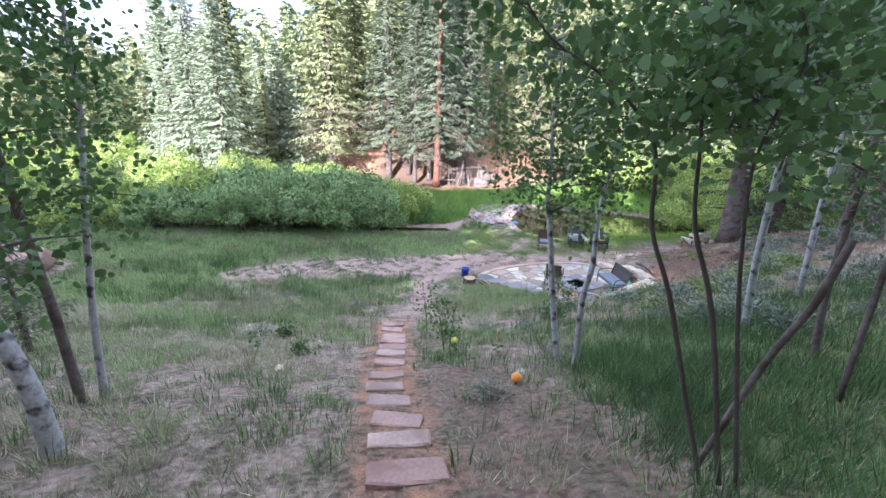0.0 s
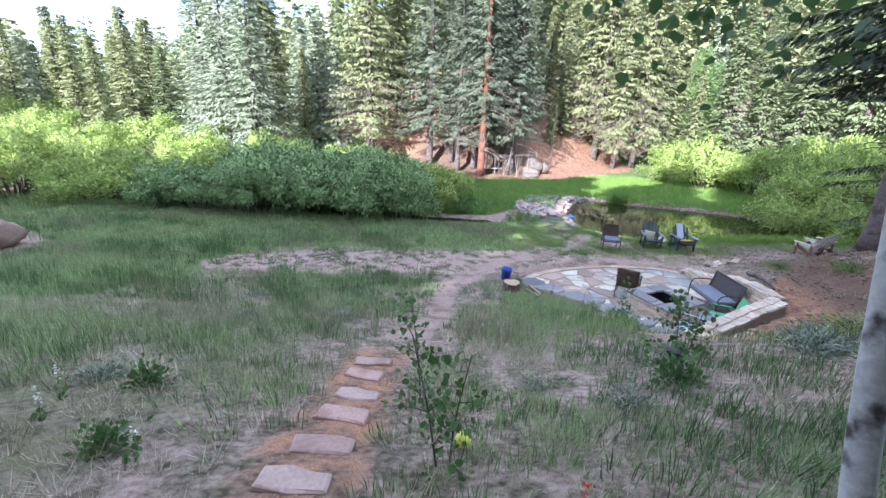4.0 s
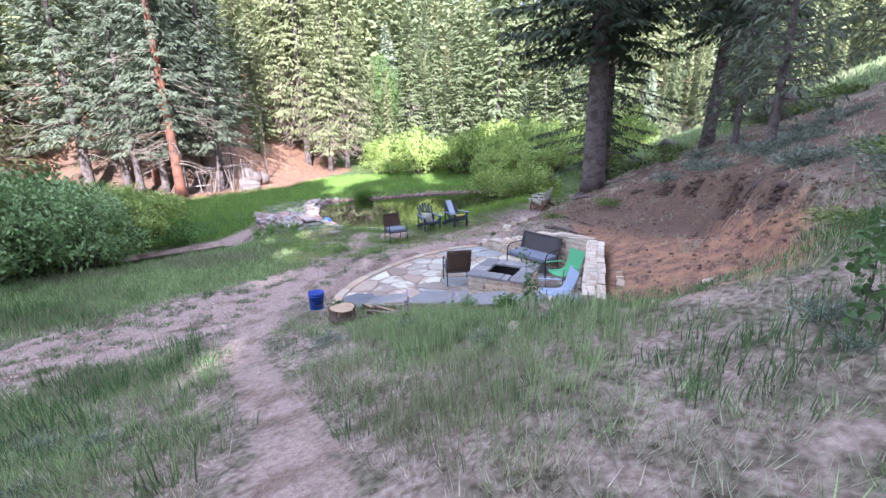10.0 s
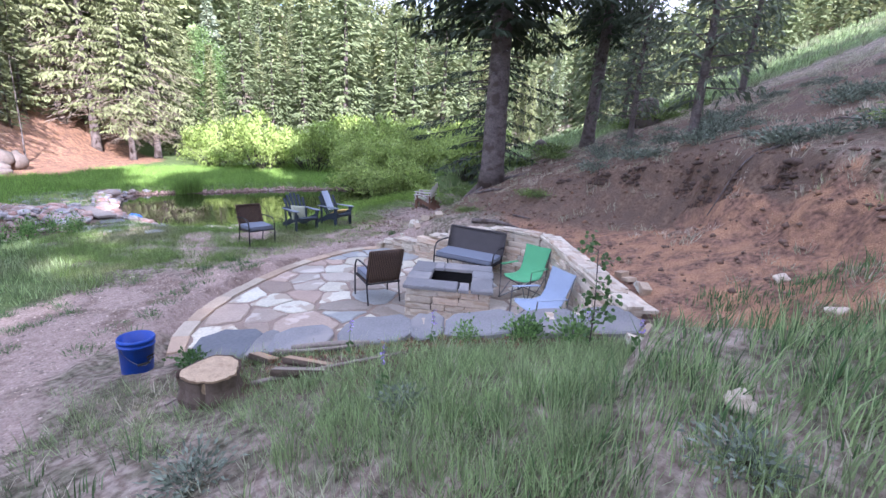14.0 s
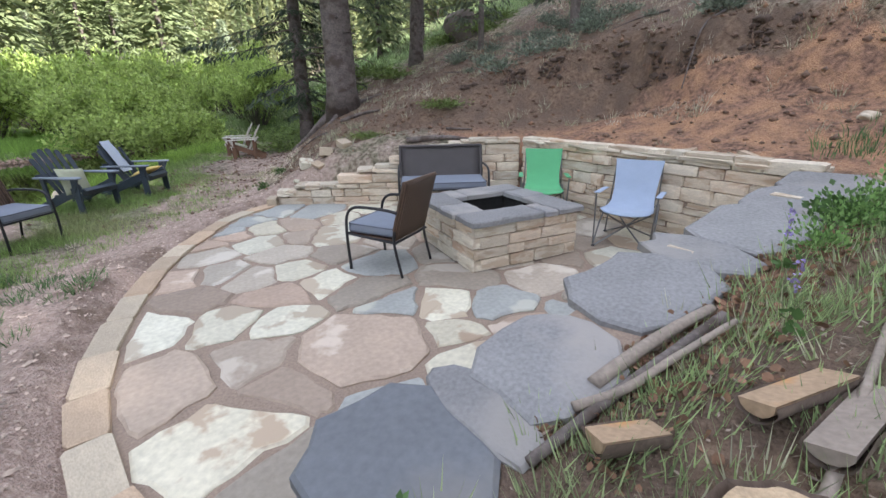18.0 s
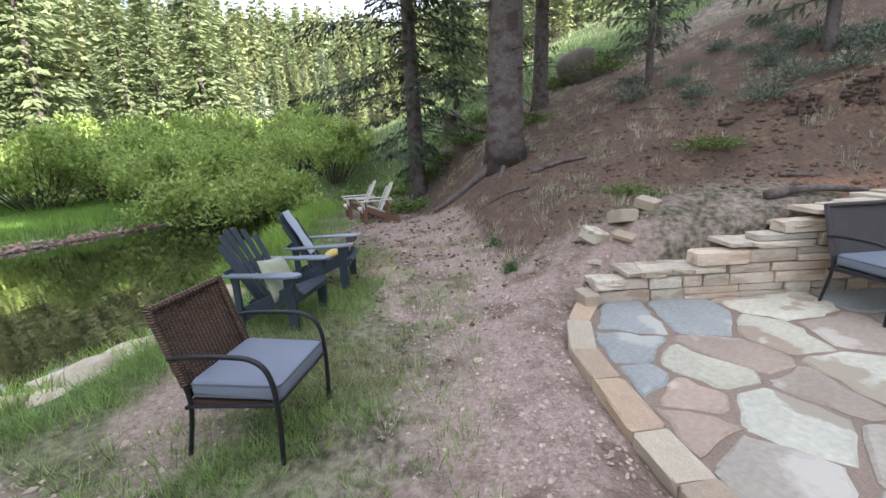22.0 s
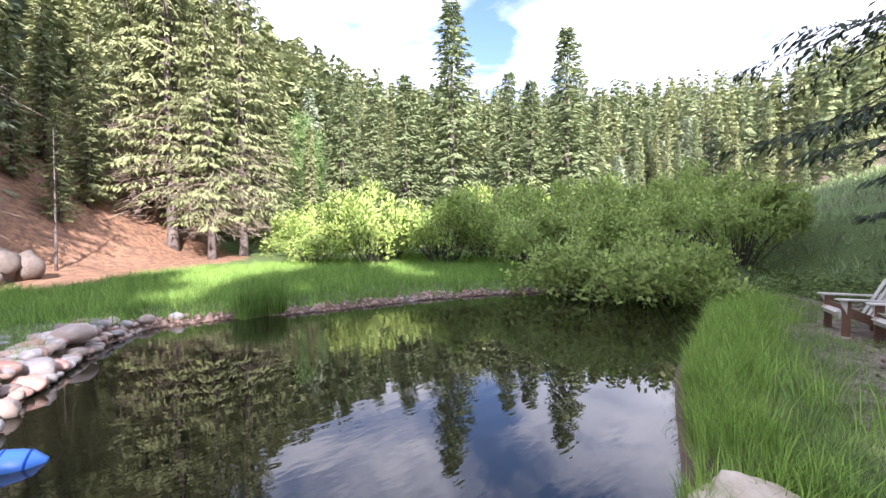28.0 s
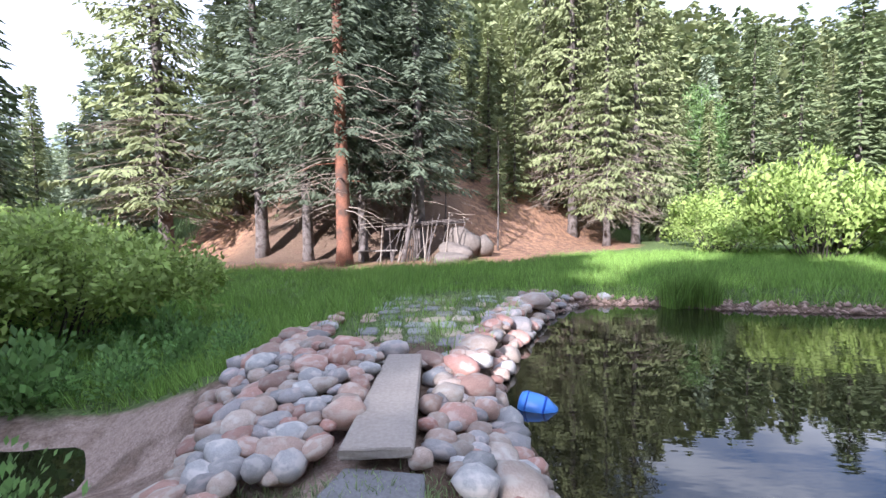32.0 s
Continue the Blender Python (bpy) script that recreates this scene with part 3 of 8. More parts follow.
PROFILE_Y = [-400, -60, -20, -1.1, 2.4, 5.6, 8.5, 11.5, 13.8, 17.5, 60]
PROFILE_Z = [24, 22, 7.5, -0.3, -1.55, -2.65, -3.6, -4.38, -4.78, -4.95, -5.0]
VALLEY = [(-400, 120), (-60, 75), (-20, 46), (-6, 38.5), (4, 38.5), (12, 47), (22, 58), (38, 60), (54, 52), (64, 38), (72, 20), (80, 0), (95, -60), (140, -400), (-400, -400)]


def ground(x, y):
    """Height of the land at a place (arrays or numbers)."""
    x, y = np.asarray(x, float), np.asarray(y, float)
    ease = np.log1p(np.exp(np.clip(x * 1.2, -40, 40))) / 1.2
    v = y - 0.6 * ease + 0.06 * np.minimum(x, 0) * (y > -50)
    z = sum(np.interp(v + o, PROFILE_Y, PROFILE_Z) for o in (-1.2, -0.6, 0, 0.6, 1.2)) / 5
    z = np.where(x > 40, np.maximum(z, -5 + 0 * x), z)
    z = z + 0.05 * ripple(x, y, 0.9) + 0.02 * ripple(x, y, 3.1, 1.0)
    # the far hillside
    rise = edge_distance(x, y, VALLEY)
    steep = np.interp(x, [-60, -20, 5, 30, 80], [0.22, 0.36, 0.72, 0.66, 0.47])
    tall = np.interp(x, [-120, -40, -5, 15, 60, 150], [16, 22, 60, 85, 66, 50])
    up = np.maximum(rise, 0) * steep
    up = tall * np.tanh(up / tall) * smooth(-1, 4, rise)
    z = z + up * (1 + 0.1 * ripple(x, y, 0.06)) + 0.5 * ripple(x, y, 0.25, 2.0) * smooth(3, 14, rise)
    # lower ground west of the dam, and the creek
    west = smooth(2.3, 0.2, x) * smooth(20.5, 23.0, y) * smooth(37, 30, y)
    z = z - 0.55 * west
    creek = line_distance(x, y, [(2.7, 23.4), (1.6, 24.0), (0.4, 24.4), (-1.5, 24.2), (-6, 24.0), (-14, 25)])
    z = z - 0.35 * np.exp(-((creek / 0.55) ** 2))
    # the terrace cut into the slope
    d = edge_distance(x, y, PATIO)
    back = smooth(0.0, 1.6, (x - 3.6) * 0.55 - (y - 11.2) * 0.84) * smooth(16.4, 13.6, y)
    back = np.maximum(back, smooth(6.8, 7.4, x) * smooth(16.2, 14.0, y))
    wave = d + 0.28 * ripple(x, y, 1.3, 0.7) * smooth(1.0, 2.0, d) * smooth(6, 4, d)
    cut = np.interp(wave, [-9, 0.22, 0.34, 1.2, 2.35, 2.6, 3.0, 9, 60], [-4.99, -4.99, -4.12, -3.85, -2.95, -2.38, -2.1, 0.9, 60])
    cut = np.interp(d, [-9, 0.0, 0.08, 60], [-4.99, -4.99, -4.92, 60]) * (1 - back) + cut * back
    z = np.where(d < np.where((y > 14.3) & (x < 6.9), 0.0, 0.22), -4.99, np.minimum(z, np.maximum(cut, -4.99)))
    dug = (0.4 + 0.4 * np.exp(-((x - 8.6) / 0.9) ** 2)) * smooth(3.05, 2.75, wave) * smooth(0.9, 2.7, wave) * back * smooth(4.6, 5.6, x) * smooth(11.5, 9.5, x + 0.25 * (y - 10))
    z = z - dug
    outer = ((x - 2.8) * 0.81 + (y - 12.3) * 0.58 < 0) & (d < 2.6) & (y > 9.8) & (y < 14.6)
    low = np.interp(y, [10.2, 11.4, 12.4, 13.0, 13.6, 14.3], [-4.09, -4.2, -4.38, -4.5, -4.6, -4.75]) + 0.25 * np.maximum(d - 0.5, 0)
    z = np.where(outer & (d > 0.22), np.where(d < 0.7, low, np.minimum(z, low)), z)
    # the pond and its bank
    p = edge_distance(x, y, POND)
    flat = smooth(5.4, 3.2, p) * smooth(23.5, 22.5, y) * smooth(2.5, 4.5, x)
    z = z * (1 - flat) + np.minimum(z, -4.97 + 0.02 * ripple(x, y, 2.0)) * flat
    bank = WATER + 0.06 + 0.22 * smooth(0.0, 0.9, p)
    z = np.where(p < 2.2, bank * (1 - smooth(0.6, 2.2, p)) + z * smooth(0.6, 2.2, p), z)
    z = np.where(p < 0.12, WATER + 0.05 - 0.95 * smooth(0.12, -1.5, p), z)
    # the dam between pond and low ground
    dam = line_distance(x, y, [(3.55, 21.6), (3.45, 24.0), (3.5, 26.2), (4.2, 28.4), (4.9, 30.2)])
    wide = 0.45 * smooth(25.0, 26.2, y)
    z = np.where((dam < 1.6 + wide) & (p > 0.1), np.maximum(z, -5.0 - 0.75 * smooth(0.75, 1.6, dam - wide)), z)
    return z


def gz(x, y):
    return float(ground(np.array([x]), np.array([y]))[0])

# ---- ground, water ----
TRAIL = [(-0.35, -6.0), (-0.35, 0.6), (-0.55, 1.9), (-0.8, 3.6), (-0.95, 5.7), (-1.1, 7.0), (-0.75, 8.6), (-0.6, 11.0), (-0.5, 13.0), (0.2, 15.2), (1.8, 16.6), (3.4, 18.0), (4.6, 20.3)]


CREEK = [(2.7, 23.4), (1.6, 24.0), (0.4, 24.4), (-1.5, 24.2), (-6, 24.0), (-14, 25)]


def zones(x, y):
    """How red, how sandy and how needle-strewn the ground is, with some shade painted in as litter."""
    x, y = np.asarray(x, float), np.asarray(y, float)
    d, p = edge_distance(x, y, PATIO), edge_distance(x, y, POND)
    rise = edge_distance(x, y, VALLEY)
    r1 = ripple(x, y, 0.5, 3.0)
    back = smooth(-0.2, 1.0, (x - 3.6) * 0.55 - (y - 11.2) * 0.84)
    hill = smooth(0.5, 3.0, x * 0.52 - (y - 9.0) * 0.85 + 3.2 * (x - 4.5) / 6)
    red = np.maximum(0.95 * smooth(3.4, 2.5, d) * smooth(0.05, 0.3, d) * back * smooth(1.5, 4.5, x), 0.3 * smooth(4, 9, x) * smooth(20, 17, y) * smooth(20, 16.5, x))
    red = np.maximum(red, 0.9 * smooth(-4.2, -2.4, rise + 0.5 * r1) * smooth(26, 16, rise) * smooth(-14, -9, x) * smooth(17, 13, x))
    trail = line_distance(x, y, TRAIL)
    red = np.maximum(red, 0.58 * smooth(0.7, 0.25, trail) * smooth(8.5, 7.0, y))
    sand = 0.62 * smooth(0.6, 0.2, trail + 0.2 * r1) * smooth(7.0, 8.5, y)
    strip = line_distance(x, y, [(-6.8, 14.0), (-4.5, 14.8), (-1.5, 15.4), (1.5, 16.4)])
    sand = np.maximum(sand, 1.0 * smooth(1.6, 0.95, strip + 0.3 * r1))
    apron = smooth(2.1, 0.6, d) * smooth(14.6, 16.2, y) * smooth(0.3, 1.5, x)
    sand = np.maximum(sand, 0.78 * apron)
    sand = np.maximum(sand, 0.7 * smooth(1.3, 0.6, line_distance(x, y, [(7.5, 17.6), (9.5, 18.0), (11.5, 18.3), (13.5, 19.6)])))
    sand = np.maximum(sand, 0.78 * smooth(1.15, 0.75, line_distance(x, y, CREEK)) * smooth(-4, -2, x))
    sand = np.maximum(sand, 0.5 * smooth(0.8, 0.2, np.hypot(x - 5.75, (y - 19.6) * 1.5) + 0.3 * ripple(x, y, 3.0, 1.0)))
    sand = np.maximum(sand, 0.62 * smooth(0.85, 0.3, np.hypot((x - 5.25) * 0.8, (y - 19.35) * 1.3) + 0.35 * ripple(x, y, 2.6, 1.0)))
    sand = np.maximum(sand, 0.9 * smooth(4.5, 2.5, np.hypot(x + 16.5, y - 12.0)))
    litter = 0.85 * smooth(6.5, 9.5, x) * smooth(22.0, 19.0, y + 0.12 * x) * smooth(3, 9, y) * smooth(20, 17, x)
    litter = np.maximum(litter, 0.85 * smooth(14, 22, rise))
    litter = np.maximum(litter, 0.52 * smooth(1.2, 0.4, line_distance(x, y, [(0.5, -1), (0.5, 1.8), (0.2, 2.9)])))
    litter = np.maximum(litter, 0.72 * smooth(1.25, 0.6, line_distance(x, y, [(1.7, 13.0), (2.7, 11.5), (3.6, 10.2)]) + 0.25 * ripple(x, y, 2.2, 2.0)))
    litter = np.maximum(litter, 0.6 * smooth(-2.5, -0.5, rise) * smooth(-9, -5, x) * smooth(7, 3, x) * smooth(8, 4, rise))
    litter = np.maximum(litter, 0.9 * smooth(0.24, 0.08, np.abs(p)))
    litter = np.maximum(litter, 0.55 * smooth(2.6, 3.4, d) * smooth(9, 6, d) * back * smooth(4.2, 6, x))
    # dark band at the bank's lip: shade of the overhang, painted as litter
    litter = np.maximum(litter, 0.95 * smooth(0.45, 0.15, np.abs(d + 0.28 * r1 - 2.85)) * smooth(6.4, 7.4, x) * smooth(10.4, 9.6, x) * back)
    # ground under the dam darkened to paint the shade between its rocks
    litter = np.maximum(litter, 0.95 * smooth(1.9, 1.4, np.hypot((x - 3.4) * 0.9, y - 24.3)))
    litter = np.where(red > 0.97, litter * 0.4, litter)
    return red, sand, litter


def turf(x, y):
    """How closely the ground is covered with green grass."""
    rise = edge_distance(x, y, VALLEY)
    t = 0.95 * smooth(16.5, 20, x + 0.3 * (y - 20)) * smooth(6, 0, rise)
    t = np.maximum(t, 0.95 * smooth(16.3, 18.2, y - 0.12 * x) * smooth(4, 0, x) * smooth(5, 0, rise))
    t = np.maximum(t, 0.95 * smooth(23, 25, y) * np.where((x > -9) & (x < 11), smooth(-2.4, -3.8, rise), smooth(2.0, -1.0, rise)))
    t = np.maximum(t, 0.48 * smooth(17.0, 18.6, y) * smooth(24, 22.5, y) * smooth(0, 2, x) * smooth(11, 8.5, x))
    t = np.maximum(t, 0.9 * smooth(1.5, 0.7, edge_distance(x, y, POND)))
    t = np.maximum(t, 0.85 * smooth(-12, -20, x) * smooth(16, 10, rise))
    t = np.maximum(t, 0.8 * smooth(-5.5, -8.5, x) * smooth(6, 9, y))
    t = np.maximum(t, 0.6 * smooth(0.9, 1.7, x) * smooth(6.5, 5, x) * smooth(5.0, 3.5, y - 0.15 * x) * smooth(-2.5, -1, y))
    t = np.maximum(t, 0.45 * smooth(-1.2, -2.4, x) * smooth(2.0, 4.0, y))
    return np.maximum(t, 0.25)


def axis(lo, hi, step, far):
    a = list(np.arange(lo, hi, step))
    left, right, s = [lo], [hi], step
    while left[-1] > -far:
        s *= 1.13
        left.append(left[-1] - s)
    s = step
    while right[-1] < far:
        s *= 1.13
        right.append(right[-1] + s)
    return np.array(sorted(set(left[1:] + a + right)))


def lay_ground():
    X, Y = np.meshgrid(axis(-7, 15, 0.15, 420), axis(-2.5, 31, 0.15, 420))
    Z = ground(X, Y)
    ny, nx = X.shape
    i = np.arange(ny * nx).reshape(ny, nx)
    F = np.stack([i[:-1, :-1], i[:-1, 1:], i[1:, 1:], i[1:, :-1]], -1).reshape(-1, 4)
    me = np_mesh("ground", np.stack([X, Y, Z], -1).reshape(-1, 3), F, True)
    a = me.attributes.new("zone", "FLOAT_COLOR", "POINT")
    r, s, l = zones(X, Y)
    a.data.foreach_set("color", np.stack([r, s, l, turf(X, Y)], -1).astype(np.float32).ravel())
    tagged(link_mesh("ground", me, M["soil"]), "grassy mountain slope with red soil and a sandy trail", "ground", kind="structure")


lay_ground()


def lay_water():
    bm = bmesh.new()
    vs = []
    cx, cy = 10.5, 25
    for x, y in POND:
        d = Vector((x - cx, y - cy)).normalized() * 0.25
        vs.append(bm.verts.new((x + d.x, y + d.y, WATER)))
    bm.faces.new(vs)
    tagged(part("water", bm, M["water"]), "still dark pond water mirroring trees and clouds", "water", kind="structure")
    bm = bmesh.new()
    pts = [(3.0, 23.0), (1.5, 23.4), (0.3, 23.8), (-1.5, 23.6), (-6, 23.5), (-14, 24.5), (-14, 25.5), (-6, 24.5), (-1.5, 24.8), (0.6, 24.95), (1.8, 24.5), (3.0, 23.7)]
    bm.faces.new([bm.verts.new((x, y, -5.66)) for x, y in pts])
    tagged(part("creek_water", bm, M["water"]), "shallow dark creek below the dam", "water", kind="structure")


lay_water()


# ---- conifers ----
def sprays(base, way, length, width, sag):
    """Flat needle sprays: one four-cornered leaf shape each."""
    n = len(base)
    way = way / np.linalg.norm(way, axis=1, keepdims=True)
    side = np.cross(way, np.array([0, 0, 1.0]) + 1.3 * np.random.RandomState(n).randn(n, 3))
    side /= np.linalg.norm(side, axis=1, keepdims=True) + 1e-9
    L, W = length[:, None], width[:, None]
    mid = base + way * L * 0.45
    tip = base + way * L
    tip[:, 2] -= sag * length
    V = np.stack([base, mid + side * W * 0.5, tip, mid - side * W * 0.5], 1)
    return V.reshape(-1, 3)


def crown_arrays(seed, tall, radius, bare, whorls, limbs, steps, droop=0.35, ragged=0.25, fat=0.3, spray=None, inner=0.2, wood=None):
    rs = np.random.RandomState(seed)
    spray = spray or 0.14 * radius + 0.1
    base, way, length = [], [], []
    for w in range(whorls * limbs):
        f = bare + (1 - bare) * ((w + rs.uniform(0, 1.5)) / (whorls * limbs)) ** 0.92
        f = min(f, 0.995)
        g = (f - bare) / (1 - bare)
        reach = radius * (1 - g) ** 0.82 * (0.6 + 0.4 * min(1, g * 9 + 0.35)) + 0.1
        a = w * 2.39996 + rs.uniform(-0.5, 0.5)
        r = reach * rs.uniform(1 - ragged * 1.6, 1 + ragged * 0.5)
        pitch = -droop + 0.95 * g + rs.uniform(-0.18, 0.18)
        d = np.array([math.cos(a), math.sin(a), pitch * 0.5])
        if wood is not None:
            wood.append([np.array([0, 0, f * tall]) + d * r * s + np.array([0, 0, -droop * 0.4 * r * s * s + 0.14 * r * s ** 3]) for s in (0.0, 0.35, 0.7, 0.98)])
        n = max(2, int(round(steps * (0.35 + 0.65 * r / radius))))
        for s in np.linspace(0.2, 1.0, n):
            p = np.array([0, 0, f * tall]) + d * r * s + np.array([0, 0, -droop * 0.4 * r * s * s + 0.14 * r * s ** 3])
            if wood is not None:
                # side twigs that hang from the limb
                for side in (1, -1):
                    tl = (0.34 * r * (1.1 - s) + 0.16) * rs.uniform(0.5, 1.15)
                    u = side * rs.uniform(0.7, 1.2)
                    w = np.array([d[0] * math.cos(u) - d[1] * math.sin(u), d[0] * math.sin(u) + d[1] * math.cos(u), d[2] * 0.4])
                    for k in (0.15, 0.45, 0.75, 1.0):
                        base.append(p + w * tl * k - np.array([0, 0, 0.32 * tl * k * k]) + rs.uniform(-0.03, 0.03, 3))
                        way.append((w[0] + rs.uniform(-0.6, 0.6), w[1] + rs.uniform(-0.6, 0.6), w[2] - 0.25 - 0.45 * k + rs.uniform(-0.25, 0.15)))
                        length.append(spray * rs.uniform(0.6, 1.25))
                continue
            l = (inner * r * (1.1 - s) + spray) * rs.uniform(0.7, 1.3)
            for turn in ((0.8, -0.8) if s < 0.99 else (0.5, 0.0, -0.5)):
                u = turn + rs.uniform(-0.3, 0.3)
                c, q = math.cos(u), math.sin(u)
                base.append(p + rs.uniform(-0.04, 0.04, 3) * radius)
                way.append((d[0] * c - d[1] * q, d[0] * q + d[1] * c, d[2] - 0.15 + rs.uniform(-0.3, 0.15)))
                length.append(l)
    base, way, length = np.array(base), np.array(way), np.array(length)
    V = sprays(base, way, length, length * fat, 0.2)
    top = np.array([[0.0, 0, tall * 0.93], [0.04 * radius, 0, tall * 0.96], [0, 0, tall * 1.01], [-0.04 * radius, 0, tall * 0.96]])
    V = np.concatenate([V, top])
    return V, np.arange(len(V)).reshape(-1, 4)


def trunk_bm(tall, thick, seed, lean=0.0, stubs=0, n=10):
    rnd = random.Random(seed)
    bm = bmesh.new()
    pts, rad = [], []
    for i in range(9):
        f = i / 8
        pts.append((lean * f * tall + rnd.uniform(-0.02, 0.02) * thick * 4 * f, rnd.uniform(-0.02, 0.02) * thick * 4 * f, f * tall * 0.97 - 0.25 * (i == 0)))
        rad.append(thick * (1.35 if i == 0 else 1.0) * (1 - 0.93 * f) + 0.01)
    pts.insert(1, (lean * 0.03 * tall, 0, 0.035 * tall))
    rad.insert(1, thick * 1.02)
    add_tube(bm, pts, rad, n)
    for i in range(stubs):
        a, z = rnd.uniform(0, 6.28), rnd.uniform(0.06, 0.5) * tall
        l = rnd.uniform(0.3, 1.3) * (0.4 + 0.6 * rnd.random())
        x0 = lean * z
        r0 = thick * (1 - 0.93 * z / tall)
        d = Vector((math.cos(a), math.sin(a), -0.1))
        add_tube(bm, [(x0 + d.x * r0 * 0.6, d.y * r0 * 0.6, z), (x0 + d.x * (r0 + l * 0.5), d.y * (r0 + l * 0.5), z - 0.04 * l), (x0 + d.x * (r0 + l), d.y * (r0 + l), z - 0.25 * l)], [0.03, 0.018, 0.005], 4)
    return bm


SPRUCE = {}


def spruce_kind(key, seed, tall, radius, bare, whorls, limbs, steps, needle, bark, thick, dead=0, lean=0.0, stubs=0, boughs=False, **more):
    t = new("spruce")
    scene.collection.objects.unlink(t)
    wood = [] if boughs else None
    V = crown_arrays(seed, tall, radius, bare, whorls, limbs, steps, wood=wood, **more)[0]
    ways = crown_ways(V)
    V[:, 0] += lean * V[:, 2]
    crown = leaf_mesh("crown", V, ways)
    crown.materials.append(M[needle])
    bm = trunk_bm(tall, thick, seed, lean, stubs)
    for line in wood or ():
        add_tube(bm, [(p[0] + lean * p[2], p[1], p[2]) for p in line], [0.03, 0.02, 0.012, 0.004], 3, False)
    stem = bpy.data.meshes.new("trunk")
    bmesh.ops.recalc_face_normals(bm, faces=bm.faces)
    bm.to_mesh(stem)
    bm.free()
    stem.polygons.foreach_set("use_smooth", [True] * len(stem.polygons))
    stem.materials.append(M[bark])
    twigs = None
    if dead:
        rnd = random.Random(seed + 5)
        bm = bmesh.new()
        for i in range(dead):
            a, z = rnd.uniform(0, 6.28), tall * rnd.uniform(0.1, bare + 0.22)
            l = radius * rnd.uniform(0.5, 1.05)
            d = Vector((math.cos(a), math.sin(a), 0))
            p = [Vector((lean * z, 0, z)) + d * l * s + Vector((0, 0, -0.35 * l * s * s)) for s in (0, 0.35, 0.7, 1.0)]
            add_tube(bm, p, [0.03, 0.02, 0.012, 0.004], 4, False)
            for j in range(5):
                s = rnd.uniform(0.3, 0.95)
                q = p[0].lerp(p[3], s) - Vector((0, 0, 0.05 * l))
                e = q + Vector((d.x + rnd.uniform(-0.9, 0.9), d.y + rnd.uniform(-0.9, 0.9), rnd.uniform(-0.8, 0.1))) * l * 0.3
                add_tube(bm, [q, e], [0.01, 0.003], 3, False)
        twigs = bpy.data.meshes.new("deadwood")
        bm.to_mesh(twigs)
        bm.free()
        twigs.materials.append(M["dead"])
    SPRUCE[key] = (tall, stem, crown, twigs)
    bpy.data.objects.remove(t)


def plant(key, x, y, tall, label, turn=0.0, wide=1.0, group="", name="spruce_tree", category="tree", sink=0.05):
    h0, stem, crown, twigs = SPRUCE[key]
    s = tall / h0
    t = thing(name, label, category, Matrix.Translation((x, y, gz(x, y) - sink)) @ Matrix.Rotation(turn, 4, "Z") @ Matrix.Diagonal((s * wide, s * wide, s, 1)), group)
    link_mesh("trunk", stem, None, t)
    link_mesh("crown", crown, None, t)
    if twigs:
        link_mesh("deadwood", twigs, None, t, "bare grey dead branches")
    return t


# the clump's crowns use the shade-toned needles
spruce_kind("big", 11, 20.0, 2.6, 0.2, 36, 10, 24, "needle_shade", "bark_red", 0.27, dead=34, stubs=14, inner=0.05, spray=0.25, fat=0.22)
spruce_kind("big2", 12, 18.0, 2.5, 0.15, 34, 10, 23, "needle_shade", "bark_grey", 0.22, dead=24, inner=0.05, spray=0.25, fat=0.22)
spruce_kind("pale", 13, 17.0, 2.3, 0.12, 27, 8, 11, "needle_pale", "bark_grey", 0.2, dead=90, boughs=True, spray=0.24, ragged=0.45, fat=0.34, droop=0.5)
spruce_kind("mid", 14, 14.0, 1.75, 0.04, 34, 8, 9, "needle", "bark_grey", 0.16, inner=0.1, spray=0.32, fat=0.34, droop=0.5)
spruce_kind("mid_pale", 15, 14.0, 1.6, 0.04, 34, 8, 9, "needle_pale", "bark_grey", 0.16, ragged=0.35, inner=0.1, spray=0.32, fat=0.34, droop=0.5)
# coarse tree for the unseen shade casters
spruce_kind("shade", 26, 14.0, 1.75, 0.04, 16, 6, 3, "needle", "bark_grey", 0.16, fat=0.5, spray=0.6)
spruce_kind("blue", 16, 12.0, 2.2, 0.02, 28, 7, 6, "needle_blue", "bark_grey", 0.16, inner=0.12, spray=0.42, fat=0.5)
spruce_kind("blue_tall", 27, 17.0, 3.1, 0.02, 36, 10, 15, "needle_blue", "bark_grey", 0.2, inner=0.07, spray=0.36, ragged=0.3, fat=0.26)
# old bank spruce: its shade is in the needle colour
spruce_kind("slope", 17, 21.0, 2.7, 0.24, 30, 10, 16, "needle_deep_shade", "bark_grey", 0.3, lean=0.04, stubs=60, ragged=0.4, boughs=True, spray=0.25, fat=0.36)
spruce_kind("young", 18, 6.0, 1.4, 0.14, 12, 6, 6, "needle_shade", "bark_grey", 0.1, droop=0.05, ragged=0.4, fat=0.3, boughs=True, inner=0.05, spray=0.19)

# its needles carry the same painted shade
spruce_kind("airy", 19, 18.0, 2.9, 0.06, 22, 9, 17, "needle_deep_shade", "bark_grey", 0.22, stubs=40, ragged=0.7, droop=0.55, boughs=True, inner=0.03, spray=0.17, fat=0.32)

FOREST = "forest behind the pond"
plant("big", -0.2, 36.5, 21, "tall spruce with a red-barked trunk", 0.4, group=FOREST)
plant("big2", 2.4, 38.75, 19, "dark spruce with a brown trunk beside the stick shelter", 1.2, 1.1, group=FOREST)
plant("big2", 0.12, 38.2, 17, "slim dark spruce with a pale grey trunk", 3.3, 0.9, group=FOREST)
